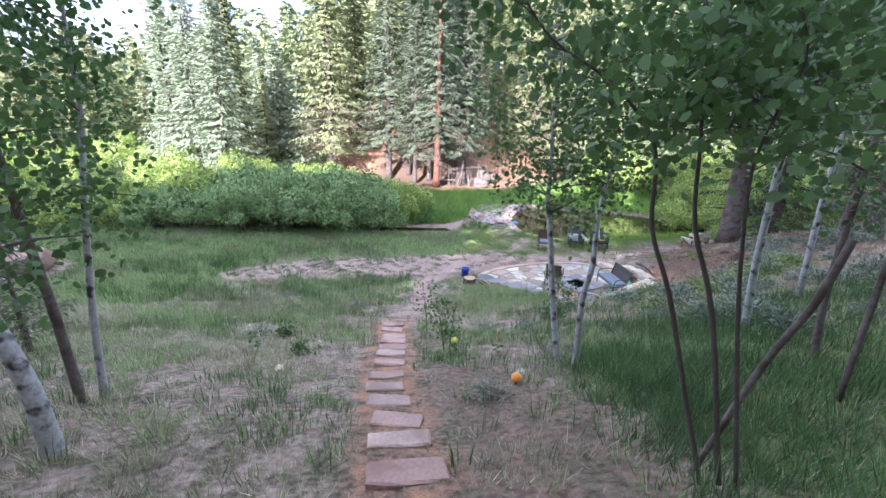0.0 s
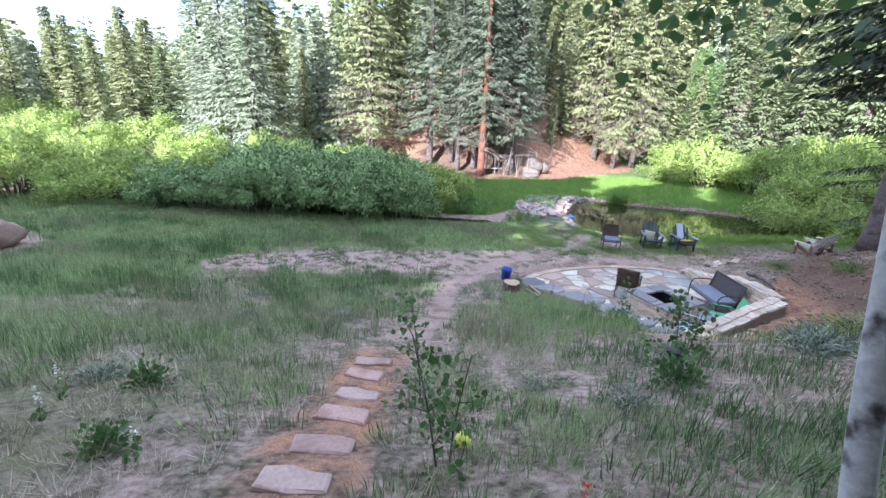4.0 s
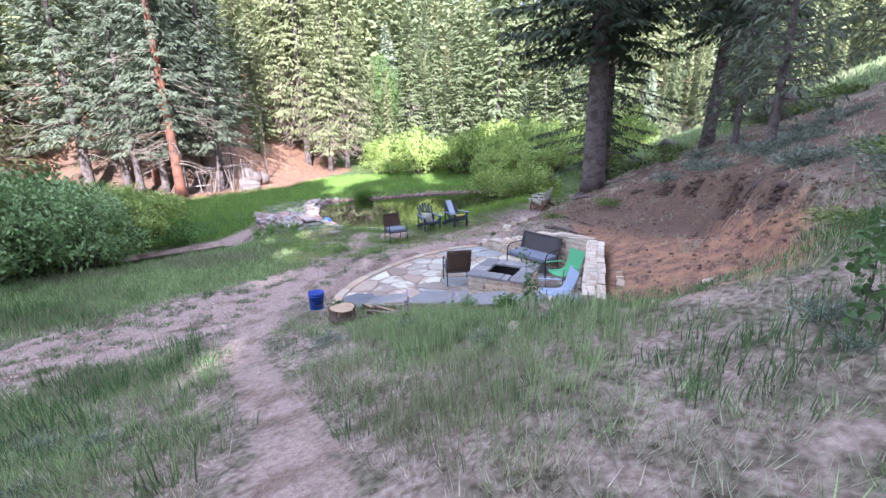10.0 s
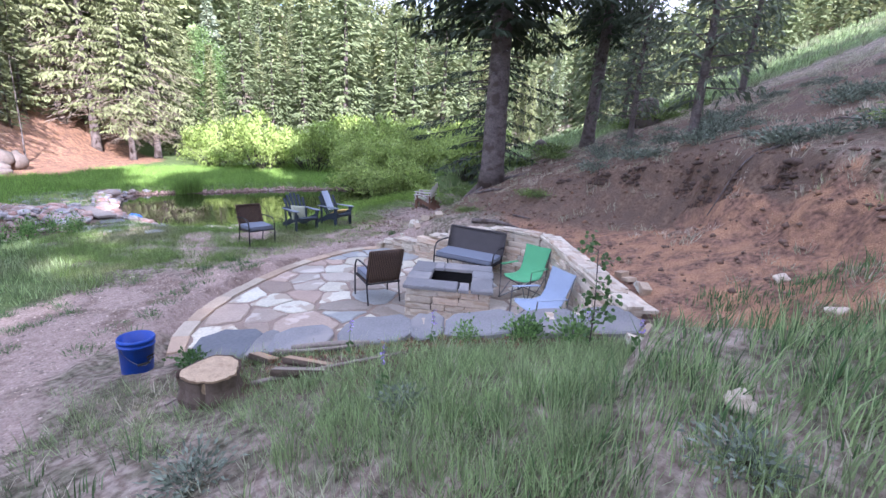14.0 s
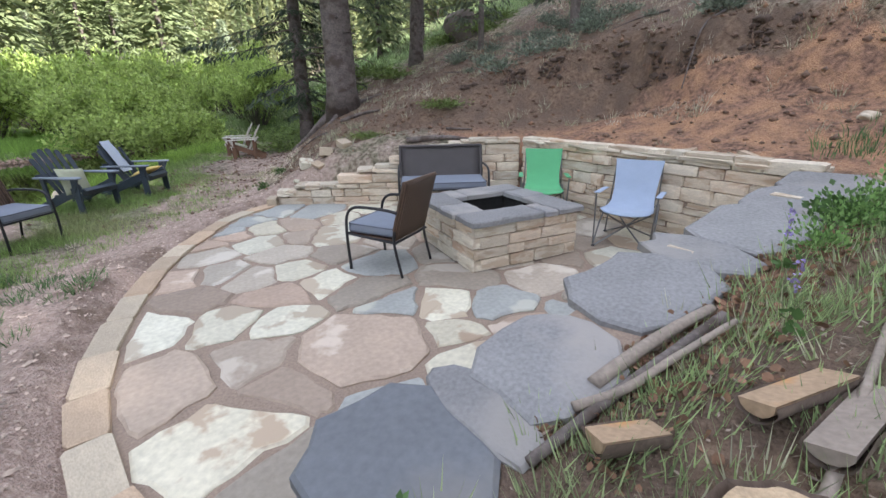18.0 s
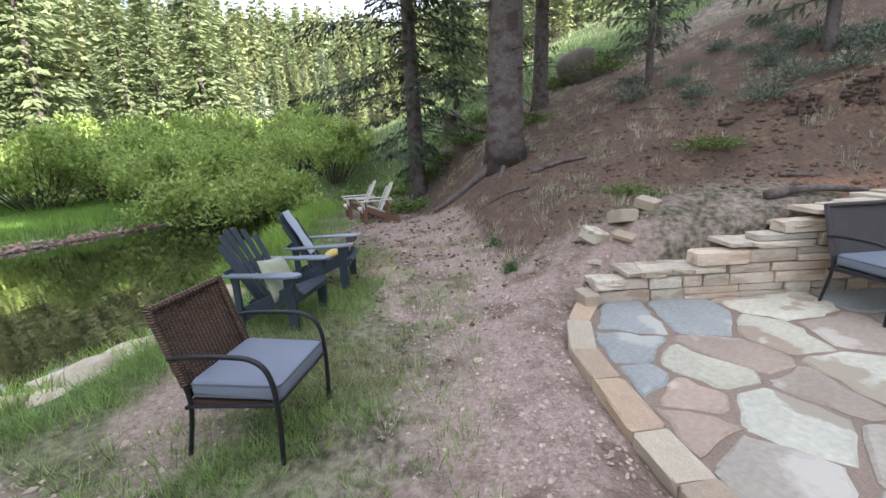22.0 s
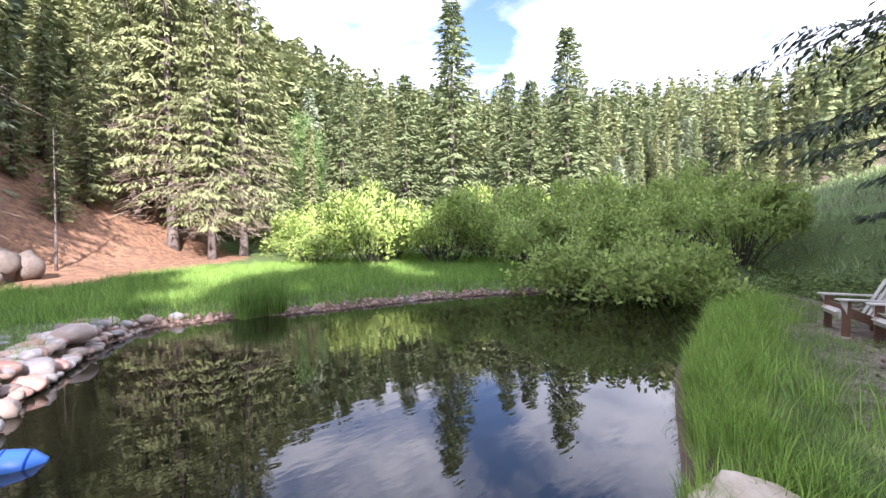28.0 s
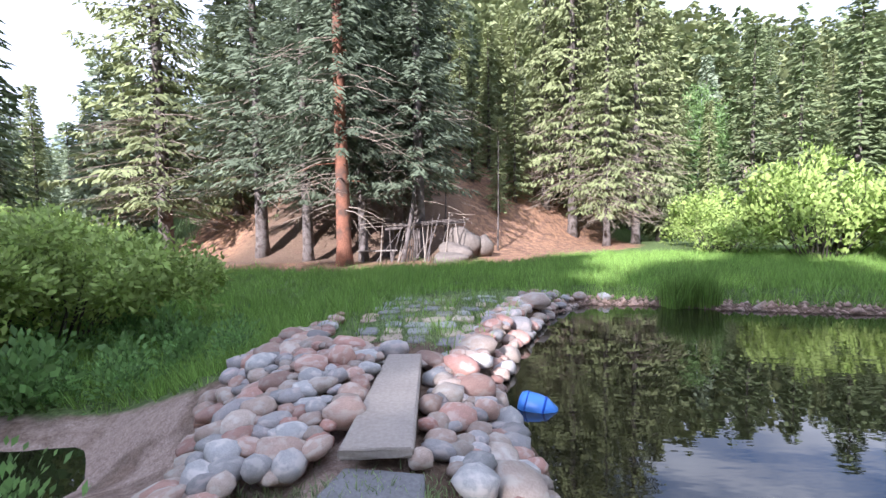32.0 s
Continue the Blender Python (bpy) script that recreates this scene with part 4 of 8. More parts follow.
plant("big2", -0.9, 39.3, 18, "dark spruce standing in a tight clump", 2.9, group=FOREST)
plant("big2", 1.7, 40.6, 19, "dark spruce standing in a tight clump", 0.3, 1.1, group=FOREST)
plant("big2", -2.9, 40.2, 18, "dark spruce standing in a tight clump", 1.8, group=FOREST)
plant("big2", -2.2, 38.2, 17, "dark spruce with a thin grey trunk", 2.2, group=FOREST)
plant("big2", 1.0, 39.3, 20, "dark spruce standing in a tight clump", 4.1, group=FOREST)
plant("big", -1.3, 40.4, 18, "dark spruce standing in a tight clump", 5.1, group=FOREST)
plant("pale", -10.4, 41.2, 21, "pale spruce with bare dead lower branches", 0.9, 1.35, group=FOREST)
plant("big2", -4.7, 39.4, 20, "dark spruce at the edge of a tight clump", 0.7, 1.15, group=FOREST)
for x, y, h, k in ((-17.6, 34.6, 15.0, "blue_tall"), (-20.6, 36.2, 16.5, "blue_tall"), (-23.6, 38.0, 15.5, "blue_tall"), (-18.6, 39.0, 17.0, "pale"), (-19.6, 40.5, 19.0, "mid"), (-25.0, 41.0, 14.0, "blue_tall")):
    plant(k, x, y, h, "tall bluish spruce behind the willows" if k == "blue_tall" else "tall pale spruce behind the willows", x, 1.1, group=FOREST)
plant("pale", 11.3, 48.6, 25, "pale spruce with a bare leaning trunk on red earth", 3.0, group=FOREST)
plant("pale", 14.9, 47.6, 21, "pale spruce at the meadow's edge", 1.0, group=FOREST)
plant("pale", 9.9, 50.2, 21, "pale spruce on the red bank", 2.0, group=FOREST)
plant("pale", 12.6, 46.0, 17, "pale spruce at the meadow's edge", 4.6, group=FOREST)
plant("mid_pale", 17.6, 50.5, 15, "pale spruce at the meadow's edge", 2.6, group=FOREST)
for x, y, h in ((12.4, 52.0, 21), (13.8, 53.5, 20), (3.4, 56.0, 17), (17.5, 55.5, 18), (-3.5, 46.0, 18), (-8.5, 44.5, 17), (21.0, 57.0, 17)):
    plant("mid_pale", x, y, h, "tall pale spruce standing higher on the hillside", x, 1.2, group=FOREST)
for x, y, h in ((6.3, 45.4, 5.5), (4.9, 47.6, 7.0), (7.6, 48.2, 8.0), (6.2, 51.5, 10.0), (8.3, 53.0, 11.0), (4.2, 52.5, 9.0), (3.4, 44.6, 4.0)):
    plant("mid_pale", x, y, h, "small pale spruce on the red slope", x * 3, 1.15, group=FOREST)
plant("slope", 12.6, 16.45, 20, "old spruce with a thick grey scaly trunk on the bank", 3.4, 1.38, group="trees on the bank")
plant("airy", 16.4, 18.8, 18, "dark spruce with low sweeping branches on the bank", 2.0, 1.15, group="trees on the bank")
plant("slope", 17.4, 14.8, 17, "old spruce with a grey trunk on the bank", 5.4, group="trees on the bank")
plant("young", 11.6, 10.6, 6.5, "young pine on the dry hillside", 0.3, group="trees on the bank", name="young_pine")
plant("young", 14.5, 12.6, 5.5, "young pine on the dry hillside", 2.3, group="trees on the bank", name="young_pine")
plant("young", -5.6, 3.9, 1.9, "small dark young pine in the grass", 0.9, 1.2, group="trees on the bank", name="young_pine")
plant("young", 24.0, 15.0, 8.0, "young pine on the dry hillside", 4.3, group="trees on the bank", name="young_pine")
plant("young", 20.0, 10.0, 7.0, "young pine on the dry hillside", 1.3, group="trees on the bank", name="young_pine")
plant("mid", 26.0, 17.5, 13.0, "dark spruce on the ridge of the bank", 1.3, group="trees on the bank")


def forest():
    rnd = random.Random(5)
    spots = []

    def free(x, y, gap):
        return all((x - a) ** 2 + (y - b) ** 2 > gap * gap for a, b in spots)

    # the tall row behind the willows
    for x, y, h in ((39.8, 53.2, 27), (48.8, 44.0, 24), (45.5, 46.5, 18), (44.0, 48.5, 19), (34.5, 55.0, 18), (31.0, 56.0, 16), (52.0, 42.0, 16), (28.0, 57.0, 17), (36.8, 54.5, 15)):
        plant("mid", x, y, h, "tall dark spruce behind the willows", rnd.uniform(0, 6), rnd.uniform(1.15, 1.4), FOREST)
        spots.append((x, y))
    tries = 0
    while len(spots) < 130 and tries < 6000:
        tries += 1
        x, y = rnd.uniform(-34, 85), rnd.uniform(20, 84)
        if not -4 < float(edge_distance(x, y, VALLEY)) < 18:
            continue
        if x < -12 and rnd.random() < 0.5 or not free(x, y, 2.3):
            continue
        if -12 < x < 18 and float(edge_distance(x, y, VALLEY)) < 5 or 2.2 < x < 9 and y < 56:
            continue
        spots.append((x, y))
        kind = rnd.choice(["mid", "mid", "mid_pale", "mid_pale", "blue"]) if x > -12 else rnd.choice(["blue", "blue", "mid_pale"])
        plant(kind, x, y, rnd.uniform(8, 13.5), "spruce in the sunlit forest edge" if kind != "blue" else "bluish spruce in the sunlit forest edge", rnd.uniform(0, 6), rnd.uniform(0.85, 1.15), FOREST)
    # unseen trees added on the slope behind the start, whose shade lies over the terrace
    for row, y0, h0 in ((0, -11.5, 16.5), (1, -15.5, 17.5)):
        for k in range(20):
            x = -37 + 2.7 * k + row * 1.3 + rnd.uniform(-0.5, 0.5)
            y = y0 + rnd.uniform(-1.2, 1.2) + (0.5 * (x - 4) if x > 4 else 0)
            # heights set by where the shade should end
            taller = 3.2 if -24 < x < -5 else 1.4 if x < -5 else 0.0
            if abs(x + 11.7 + 1.9 * row) < 1.4:
                continue
            plant("shade", x, y, h0 + taller + rnd.uniform(-1.5, 1.5), "unseen spruce on the upper slope, added for its shade", rnd.uniform(0, 6), rnd.uniform(1.35, 1.6), "trees on the upper slope")

    # more unseen trees, added to shade the old spruce on the bank
    for x, y, h in ((1.0, -6.5, 20), (3.6, -5.6, 20), (-1.6, -7.6, 19.5), (6.2, -4.6, 20)):
        plant("shade", x, y, h, "tall unseen spruce on the upper slope, added for its shade", x, 1.3, "trees on the upper slope")


    # the wooded rise at the western end of the valley
    for k in range(46):
        a = radians(118 + 52 * (k + rnd.random()) / 46)
        d = rnd.uniform(56, 84)
        x, y = d * math.cos(a), 5.5 + d * math.sin(a)
        if any((x - p) ** 2 + (y - q) ** 2 < 9 for p, q in spots):
            continue
        spots.append((x, y))
        top = 5.2 + d * float(np.interp(math.degrees(a), [115, 128, 140, 152, 170], [0.17, 0.145, 0.115, 0.095, 0.085]))
        plant(rnd.choice(["mid", "mid_pale", "blue"]), x, y, (top - gz(x, y) - 5) * rnd.uniform(0.72, 1.08), "spruce on the wooded rise down the valley", rnd.uniform(0, 6), rnd.uniform(1.2, 1.7), "trees down the valley")


forest()


def far_woods():
    """The wooded hillsides, too many trees to count."""
    kinds = [crown_arrays(40 + i, 10.0, 1.15, 0.03, 9, 4, 2, droop=0.7, ragged=0.2, fat=0.7, spray=0.55)[0] for i in range(4)]
    for mat, share, seed in (("needle", 0.42, 1), ("needle_pale", 0.58, 2)):
        rs = np.random.RandomState(seed + 20)
        parts, ways = [], []
        X, Y = rs.uniform(-120, 190, 60000), rs.uniform(-30, 230, 60000)
        D = edge_distance(X, Y, VALLEY)
        ok = (D > 9) & (D < 150) & ((X < 2.2) | (X > 9) | (Y > 57)) & (rs.rand(60000) < np.exp(-D / 62) + 0.05) & ((X > -25) | (rs.rand(60000) < 0.4))
        X, Y, Z = X[ok][:int(2300 * share)], Y[ok][:int(2300 * share)], ground(X[ok], Y[ok])
        for x, y, z in zip(X, Y, Z):
            V = kinds[rs.randint(4)].copy()
            a = rs.uniform(0, 6.28)
            R = np.array([[math.cos(a), -math.sin(a)], [math.sin(a), math.cos(a)]])
            V[:, :2] = V[:, :2] @ R * rs.uniform(0.85, 1.25)
            ways.append(crown_ways(V))
            parts.append(V * rs.uniform(0.8, 1.75) * (1 - 0.14 * smooth(42, 62, x)) + np.array([x, y, z - 0.3]))
        for k in range(int(170 * share)):
            a, d = radians(rs.uniform(112, 178)), rs.uniform(78, 125)
            x, y = d * math.cos(a), 5.5 + d * math.sin(a)
            s = max(0.08 * (5.2 + d * 0.1 - gz(x, y) - 5) * rs.uniform(0.9, 1.35), 0.6)
            V = kinds[rs.randint(3)] * np.array([1.25, 1.25, 1])
            ways.append(crown_ways(V))
            parts.append(V * s + np.array([x, y, gz(x, y) - 0.3]))
        V = np.concatenate(parts)
        tagged(link_mesh("far_woods", leaf_mesh("far_woods", V, np.concatenate(ways)), M[mat]), "distant spruce forest covering the hillside", "forest", kind="stuff")


far_woods()


# ---- bushes ----
def bush_meshes(seed, radius, tall, leaves, leaf, stems, low=0.5):
    rs = np.random.RandomState(seed)
    rnd = random.Random(seed)
    bm = bmesh.new()
    tips = []
    for i in range(stems):
        a, r = rnd.uniform(0, 6.28), radius * math.sqrt(rnd.random())
        h = tall * rnd.uniform(0.62, 1.0) * (1 - 0.35 * (r / radius) ** 2)
        b = Vector((math.cos(a), math.sin(a), 0))
        pts = [b * r * 0.3, b * r * 0.55 + Vector((rnd.uniform(-.1, .1), rnd.uniform(-.1, .1), h * 0.4)), b * r * 0.85 + Vector((rnd.uniform(-.15, .15), rnd.uniform(-.15, .15), h * 0.75)), b * r * 1.05 + Vector((rnd.uniform(-.25, .25), rnd.uniform(-.25, .25), h))]
        add_tube(bm, pts, [0.02, 0.014, 0.008, 0.003], 4, False)
        tips.append([np.array(p) for p in pts])
    tips = np.array(tips)
    # leaves gather in clumps along the upper part of the stems
    m = max(60, leaves // 62)
    i = rs.randint(len(tips), size=m)
    u = low + (2.99 - low) * rs.rand(m) ** 0.55
    k = np.minimum(u.astype(int), 2)
    f = (u - k)[:, None]
    heart = tips[i, k] * (1 - f) + tips[i, k + 1] * f + rs.randn(m, 3) * np.array([0.2, 0.2, 0.12])
    # billows round the tops of some stems, with hollows between them
    tops = rs.choice(len(tips), 13, replace=False)
    lobe = rs.randint(13, size=m)
    out = rs.randn(m, 3)
    out[:, 2] = np.abs(out[:, 2]) * 1.1 - 0.25
    out /= np.linalg.norm(out, axis=1)[:, None]
    size = rs.uniform(0.4, 0.75, 13)[lobe][:, None]
    lift = rs.uniform(0.45, 1.0, 13)[lobe][:, None]
    puff = (tips[tops[lobe], 2] * (1 - lift) + tips[tops[lobe], 3] * lift) - np.array([0, 0, 0.25]) + out * size
    billow = (rs.rand(m) < 0.72)[:, None]
    middle = np.array([0.0, 0.0, tall * 0.35])
    swell = np.where(billow, out, (heart - middle) / np.linalg.norm(heart - middle, axis=1, keepdims=True))
    heart = np.where(billow, puff, heart)
    n = leaves
    c = rs.randint(m, size=n)
    off = rs.randn(n, 3) * np.array([0.13, 0.13, 0.14]) * rs.uniform(0.6, 1.3, m)[c][:, None]
    p = heart[c] + off
    p[:, 2] = np.maximum(p[:, 2], 0.05)
    way = off * 4 + rs.randn(n, 3) * 0.5 + np.array([0, 0, 0.45])
    length = leaf * rs.uniform(0.6, 1.4, n)
    V = sprays(p, way, length, length * 0.5, 0.1)
    ways = swell[c] + off * 2.5 + np.array([0, 0, 0.25])
    me = leaf_mesh("foliage", V, ways / np.linalg.norm(ways, axis=1, keepdims=True), 0.55)
    st = bpy.data.meshes.new("stem")
    bm.to_mesh(st)
    bm.free()
    st.materials.append(M["bark_dark"])
    return st, me


BUSH = {}
# dark and lit kinds: shade and sun are put into the leaf colour
for key, seed, n, leaf, mat in (("dark", 1, 7000, 0.16, "leaf_willow_shade"), ("dark2", 2, 7000, 0.16, "leaf_willow_shade"), ("lit", 3, 7600, 0.145, "leaf_willow"), ("lit2", 4, 7600, 0.145, "leaf_willow"), ("near", 5, 19000, 0.12, "leaf_willow"), ("near_dark", 6, 17000, 0.12, "leaf_willow_shade")):
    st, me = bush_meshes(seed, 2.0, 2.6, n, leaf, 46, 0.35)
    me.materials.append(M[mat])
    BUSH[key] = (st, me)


def bush(key, x, y, s, label, group, h=1.0, turn=0.0, sink=0.05):
    t = thing("willow_bush", label, "bush", Matrix.Translation((x, y, gz(x, y) - sink)) @ Matrix.Rotation(turn, 4, "Z") @ Matrix.Diagonal((s, s, s * h, 1)), group)
    link_mesh("stem", BUSH[key][0], None, t)
    link_mesh("foliage", BUSH[key][1], None, t)


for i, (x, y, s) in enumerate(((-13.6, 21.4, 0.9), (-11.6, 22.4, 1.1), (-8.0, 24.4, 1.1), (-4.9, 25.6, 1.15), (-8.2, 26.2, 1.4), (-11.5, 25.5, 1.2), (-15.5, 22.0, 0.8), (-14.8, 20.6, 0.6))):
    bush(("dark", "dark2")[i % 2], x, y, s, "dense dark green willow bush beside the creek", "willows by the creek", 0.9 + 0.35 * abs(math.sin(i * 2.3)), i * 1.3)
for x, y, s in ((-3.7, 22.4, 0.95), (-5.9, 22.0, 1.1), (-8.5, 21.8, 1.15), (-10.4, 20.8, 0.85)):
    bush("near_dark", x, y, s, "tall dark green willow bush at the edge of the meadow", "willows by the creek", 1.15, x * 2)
for x, y, s in ((-3.0, 27.9, 1.0), (-3.6, 26.0, 0.95), (-5.4, 28.4, 0.8)):
    bush("near", x, y, s, "dense green willow bush beside the creek", "willows by the creek", 1.0, x * 2)
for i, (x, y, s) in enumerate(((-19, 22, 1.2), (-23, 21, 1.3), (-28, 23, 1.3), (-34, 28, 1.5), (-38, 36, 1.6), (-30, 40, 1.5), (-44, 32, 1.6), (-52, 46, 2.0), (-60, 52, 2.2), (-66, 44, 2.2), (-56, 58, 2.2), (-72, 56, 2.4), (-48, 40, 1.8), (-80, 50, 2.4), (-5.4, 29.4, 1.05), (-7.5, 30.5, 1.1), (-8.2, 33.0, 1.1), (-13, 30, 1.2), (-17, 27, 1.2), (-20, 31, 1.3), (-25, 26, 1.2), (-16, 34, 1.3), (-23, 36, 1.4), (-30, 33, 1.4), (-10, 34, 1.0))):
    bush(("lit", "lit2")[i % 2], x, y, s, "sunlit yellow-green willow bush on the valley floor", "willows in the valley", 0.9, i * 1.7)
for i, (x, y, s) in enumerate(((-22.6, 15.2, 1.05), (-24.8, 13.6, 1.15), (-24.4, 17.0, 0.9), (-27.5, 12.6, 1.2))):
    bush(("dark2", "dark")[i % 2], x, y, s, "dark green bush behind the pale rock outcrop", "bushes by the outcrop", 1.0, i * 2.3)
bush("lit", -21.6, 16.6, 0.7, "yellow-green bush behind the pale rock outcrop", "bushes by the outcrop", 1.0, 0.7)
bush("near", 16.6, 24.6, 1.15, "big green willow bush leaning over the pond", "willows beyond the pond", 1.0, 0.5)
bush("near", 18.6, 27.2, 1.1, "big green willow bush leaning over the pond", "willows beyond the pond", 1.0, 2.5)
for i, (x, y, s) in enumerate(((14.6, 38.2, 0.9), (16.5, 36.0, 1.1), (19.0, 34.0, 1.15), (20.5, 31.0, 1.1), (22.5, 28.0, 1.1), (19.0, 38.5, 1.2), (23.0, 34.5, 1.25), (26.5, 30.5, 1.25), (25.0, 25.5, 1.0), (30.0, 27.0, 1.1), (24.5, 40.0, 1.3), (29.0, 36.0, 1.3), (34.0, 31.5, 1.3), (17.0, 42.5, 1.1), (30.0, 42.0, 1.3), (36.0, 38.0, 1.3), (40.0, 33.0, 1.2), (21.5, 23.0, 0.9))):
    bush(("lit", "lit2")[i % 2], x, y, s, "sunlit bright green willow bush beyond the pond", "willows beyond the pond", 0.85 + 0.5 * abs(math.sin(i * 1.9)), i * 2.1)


# ---- the terrace: bed, fire pit, furniture ----
FLOOR = -4.9


def facing(x, y, z, hx, hy):
    """A pose on the ground, its front (+y) turned towards (hx, hy)."""
    return Matrix.Translation((x, y, z)) @ Matrix.Rotation(math.atan2(-hx, hy), 4, "Z")


def lay_bed():
    bm = bmesh.new()
    top = [bm.verts.new((x, y, FLOOR - 0.016)) for x, y in PATIO]
    low = [bm.verts.new((x, y, FLOOR - 0.3)) for x, y in PATIO]
    bm.faces.new(top)
    for i in range(len(top)):
        bm.faces.new((top[i], low[i], low[(i + 1) % len(top)], top[(i + 1) % len(top)]))
    return tagged(part("pavement", bm, M["mortar"]), "crazy-paved flagstone terrace with sandy joints", "pavement", kind="structure")


terrace = lay_bed()
BLOCKS = [rough_block(100 + i) for i in range(10)]


def stone_piece(parent, mat, cx, cy, cz, length, depth, high, turn, k, name="stone"):
    me = BLOCKS[k % len(BLOCKS)]
    key = (mat, k % len(BLOCKS))
    if key not in SHARED:
        m2 = me.copy()
        m2.materials.append(M[mat])
        SHARED[key] = m2
    ob = new(name, SHARED[key])
    ob.parent = parent
    ob.matrix_basis = Matrix.Translation((cx, cy, cz)) @ Matrix.Rotation(turn, 4, "Z") @ Matrix.Diagonal((length, depth, high, 1))
    return ob


SHARED = {}


def fire_pit():
    m = Matrix.Translation((4.98, 12.98, FLOOR)) @ Matrix.Rotation(radians(28), 4, "Z")
    pit = thing("fire_pit", "square fire pit of stacked sandstone with a grey stone cap", "fire pit", m)
    rnd = random.Random(3)
    out, inn, k = 0.62, 0.36, 0
    bm = bmesh.new()
    o = [bm.verts.new((x, y, z)) for z in (-0.05, 0.44) for x, y in ((-0.58, -0.58), (0.58, -0.58), (0.58, 0.58), (-0.58, 0.58))]
    i = [bm.verts.new((x, y, z)) for z in (0.1, 0.46) for x, y in ((-inn, -inn), (inn, -inn), (inn, inn), (-inn, inn))]
    for a in range(4):
        b = (a + 1) % 4
        bm.faces.new((o[a], o[b], o[4 + b], o[4 + a]))
        bm.faces.new((i[a], i[4 + a], i[4 + b], i[b]))
        bm.faces.new((o[4 + a], o[4 + b], i[4 + b], i[4 + a]))
    bm.faces.new(i[:4])
    part("lining", bm, M["char"], pit, "soot-black hollow lining")
    for side in range(4):
        a = side * math.pi / 2
        z = 0.0
        for course in range(4):
            h = (0.125, 0.1, 0.12, 0.105)[course]
            x = -0.62 + (0.06 if (course + side) % 2 else 0.0)
            while x < 0.6:
                l = min(rnd.uniform(0.2, 0.5), 0.62 - x)
                if 0.62 - x - l < 0.1:
                    l = 0.62 - x
                y = -0.555 + rnd.uniform(-0.008, 0.012)
                cx = x + l / 2
                stone_piece(pit, "wall_stone", cx * math.cos(a) - y * math.sin(a), cx * math.sin(a) + y * math.cos(a), z + h / 2, l - 0.008, 0.15, h - 0.007, a, k)
                k += 1
                x += l
            z += h
    z = 0.5
    for side in range(4):
        a = side * math.pi / 2
        for x0, x1 in ((-0.66, -0.05 + 0.2 * (side % 2)), (-0.04 + 0.2 * (side % 2), 0.31)):
            o1 = [(x0, -0.67), (x1, -0.67 + rnd.uniform(-0.015, 0.015)), (x1, -0.325), (x0, -0.32 + rnd.uniform(-0.02, 0.02))]
            ob = part("cap_stone", slab_mesh(o1, 0.055, side * 7 + int(x0 * 50), 0.01), M["slab"], pit, "grey flat cap stone")
            ob.matrix_basis = Matrix.Rotation(a, 4, "Z") @ Matrix.Translation((0, 0, z + 0.01 + rnd.uniform(0, 0.004)))
    bm = bmesh.new()
    for j in range(26):
        r = bmesh.ops.create_icosphere(bm, subdivisions=1, radius=rnd.uniform(0.03, 0.07))
        bmesh.ops.translate(bm, vec=(rnd.uniform(-0.28, 0.28), rnd.uniform(-0.28, 0.28), 0.11 + rnd.uniform(0, 0.05)), verts=r["verts"])
    part("ash_bed", bm, M["ash"], pit, "grey ash and charcoal")
    for j in range(3):
        a = j * 2.2
        part("charred_log", tube([(-0.25 * math.cos(a), -0.25 * math.sin(a), 0.2), (0.25 * math.cos(a), 0.25 * math.sin(a), 0.24)], [0.04, 0.05], 8), M["char"], pit, "charred log end")


fire_pit()


def cushion_bm(sx, sy, sz, m=None, puff=0.02):
    bm = bmesh.new()
    add_box(bm, sx, sy, sz, None, min(sz * 0.4, 0.035), 3)
    for v in bm.verts:
        fx, fy = 1 - (2 * v.co.x / sx) ** 2, 1 - (2 * v.co.y / sy) ** 2
        v.co.z += puff * fx * fy * (1 if v.co.z > 0 else -0.3)
    if m is not None:
        bmesh.ops.transform(bm, matrix=m, verts=bm.verts)
    return bm


def ring_points(sx, sy, z, n=5, r=0.03):
    pts = []
    for cx, cy, a0 in ((sx - r, sy - r, 0), (-sx + r, sy - r, 90), (-sx + r, -sy + r, 180), (sx - r, -sy + r, 270)):
        for i in range(n):
            a = radians(a0 + 90 * i / (n - 1))
            pts.append((cx + r * math.cos(a), cy + r * math.sin(a), z))
    return pts + pts[:1]


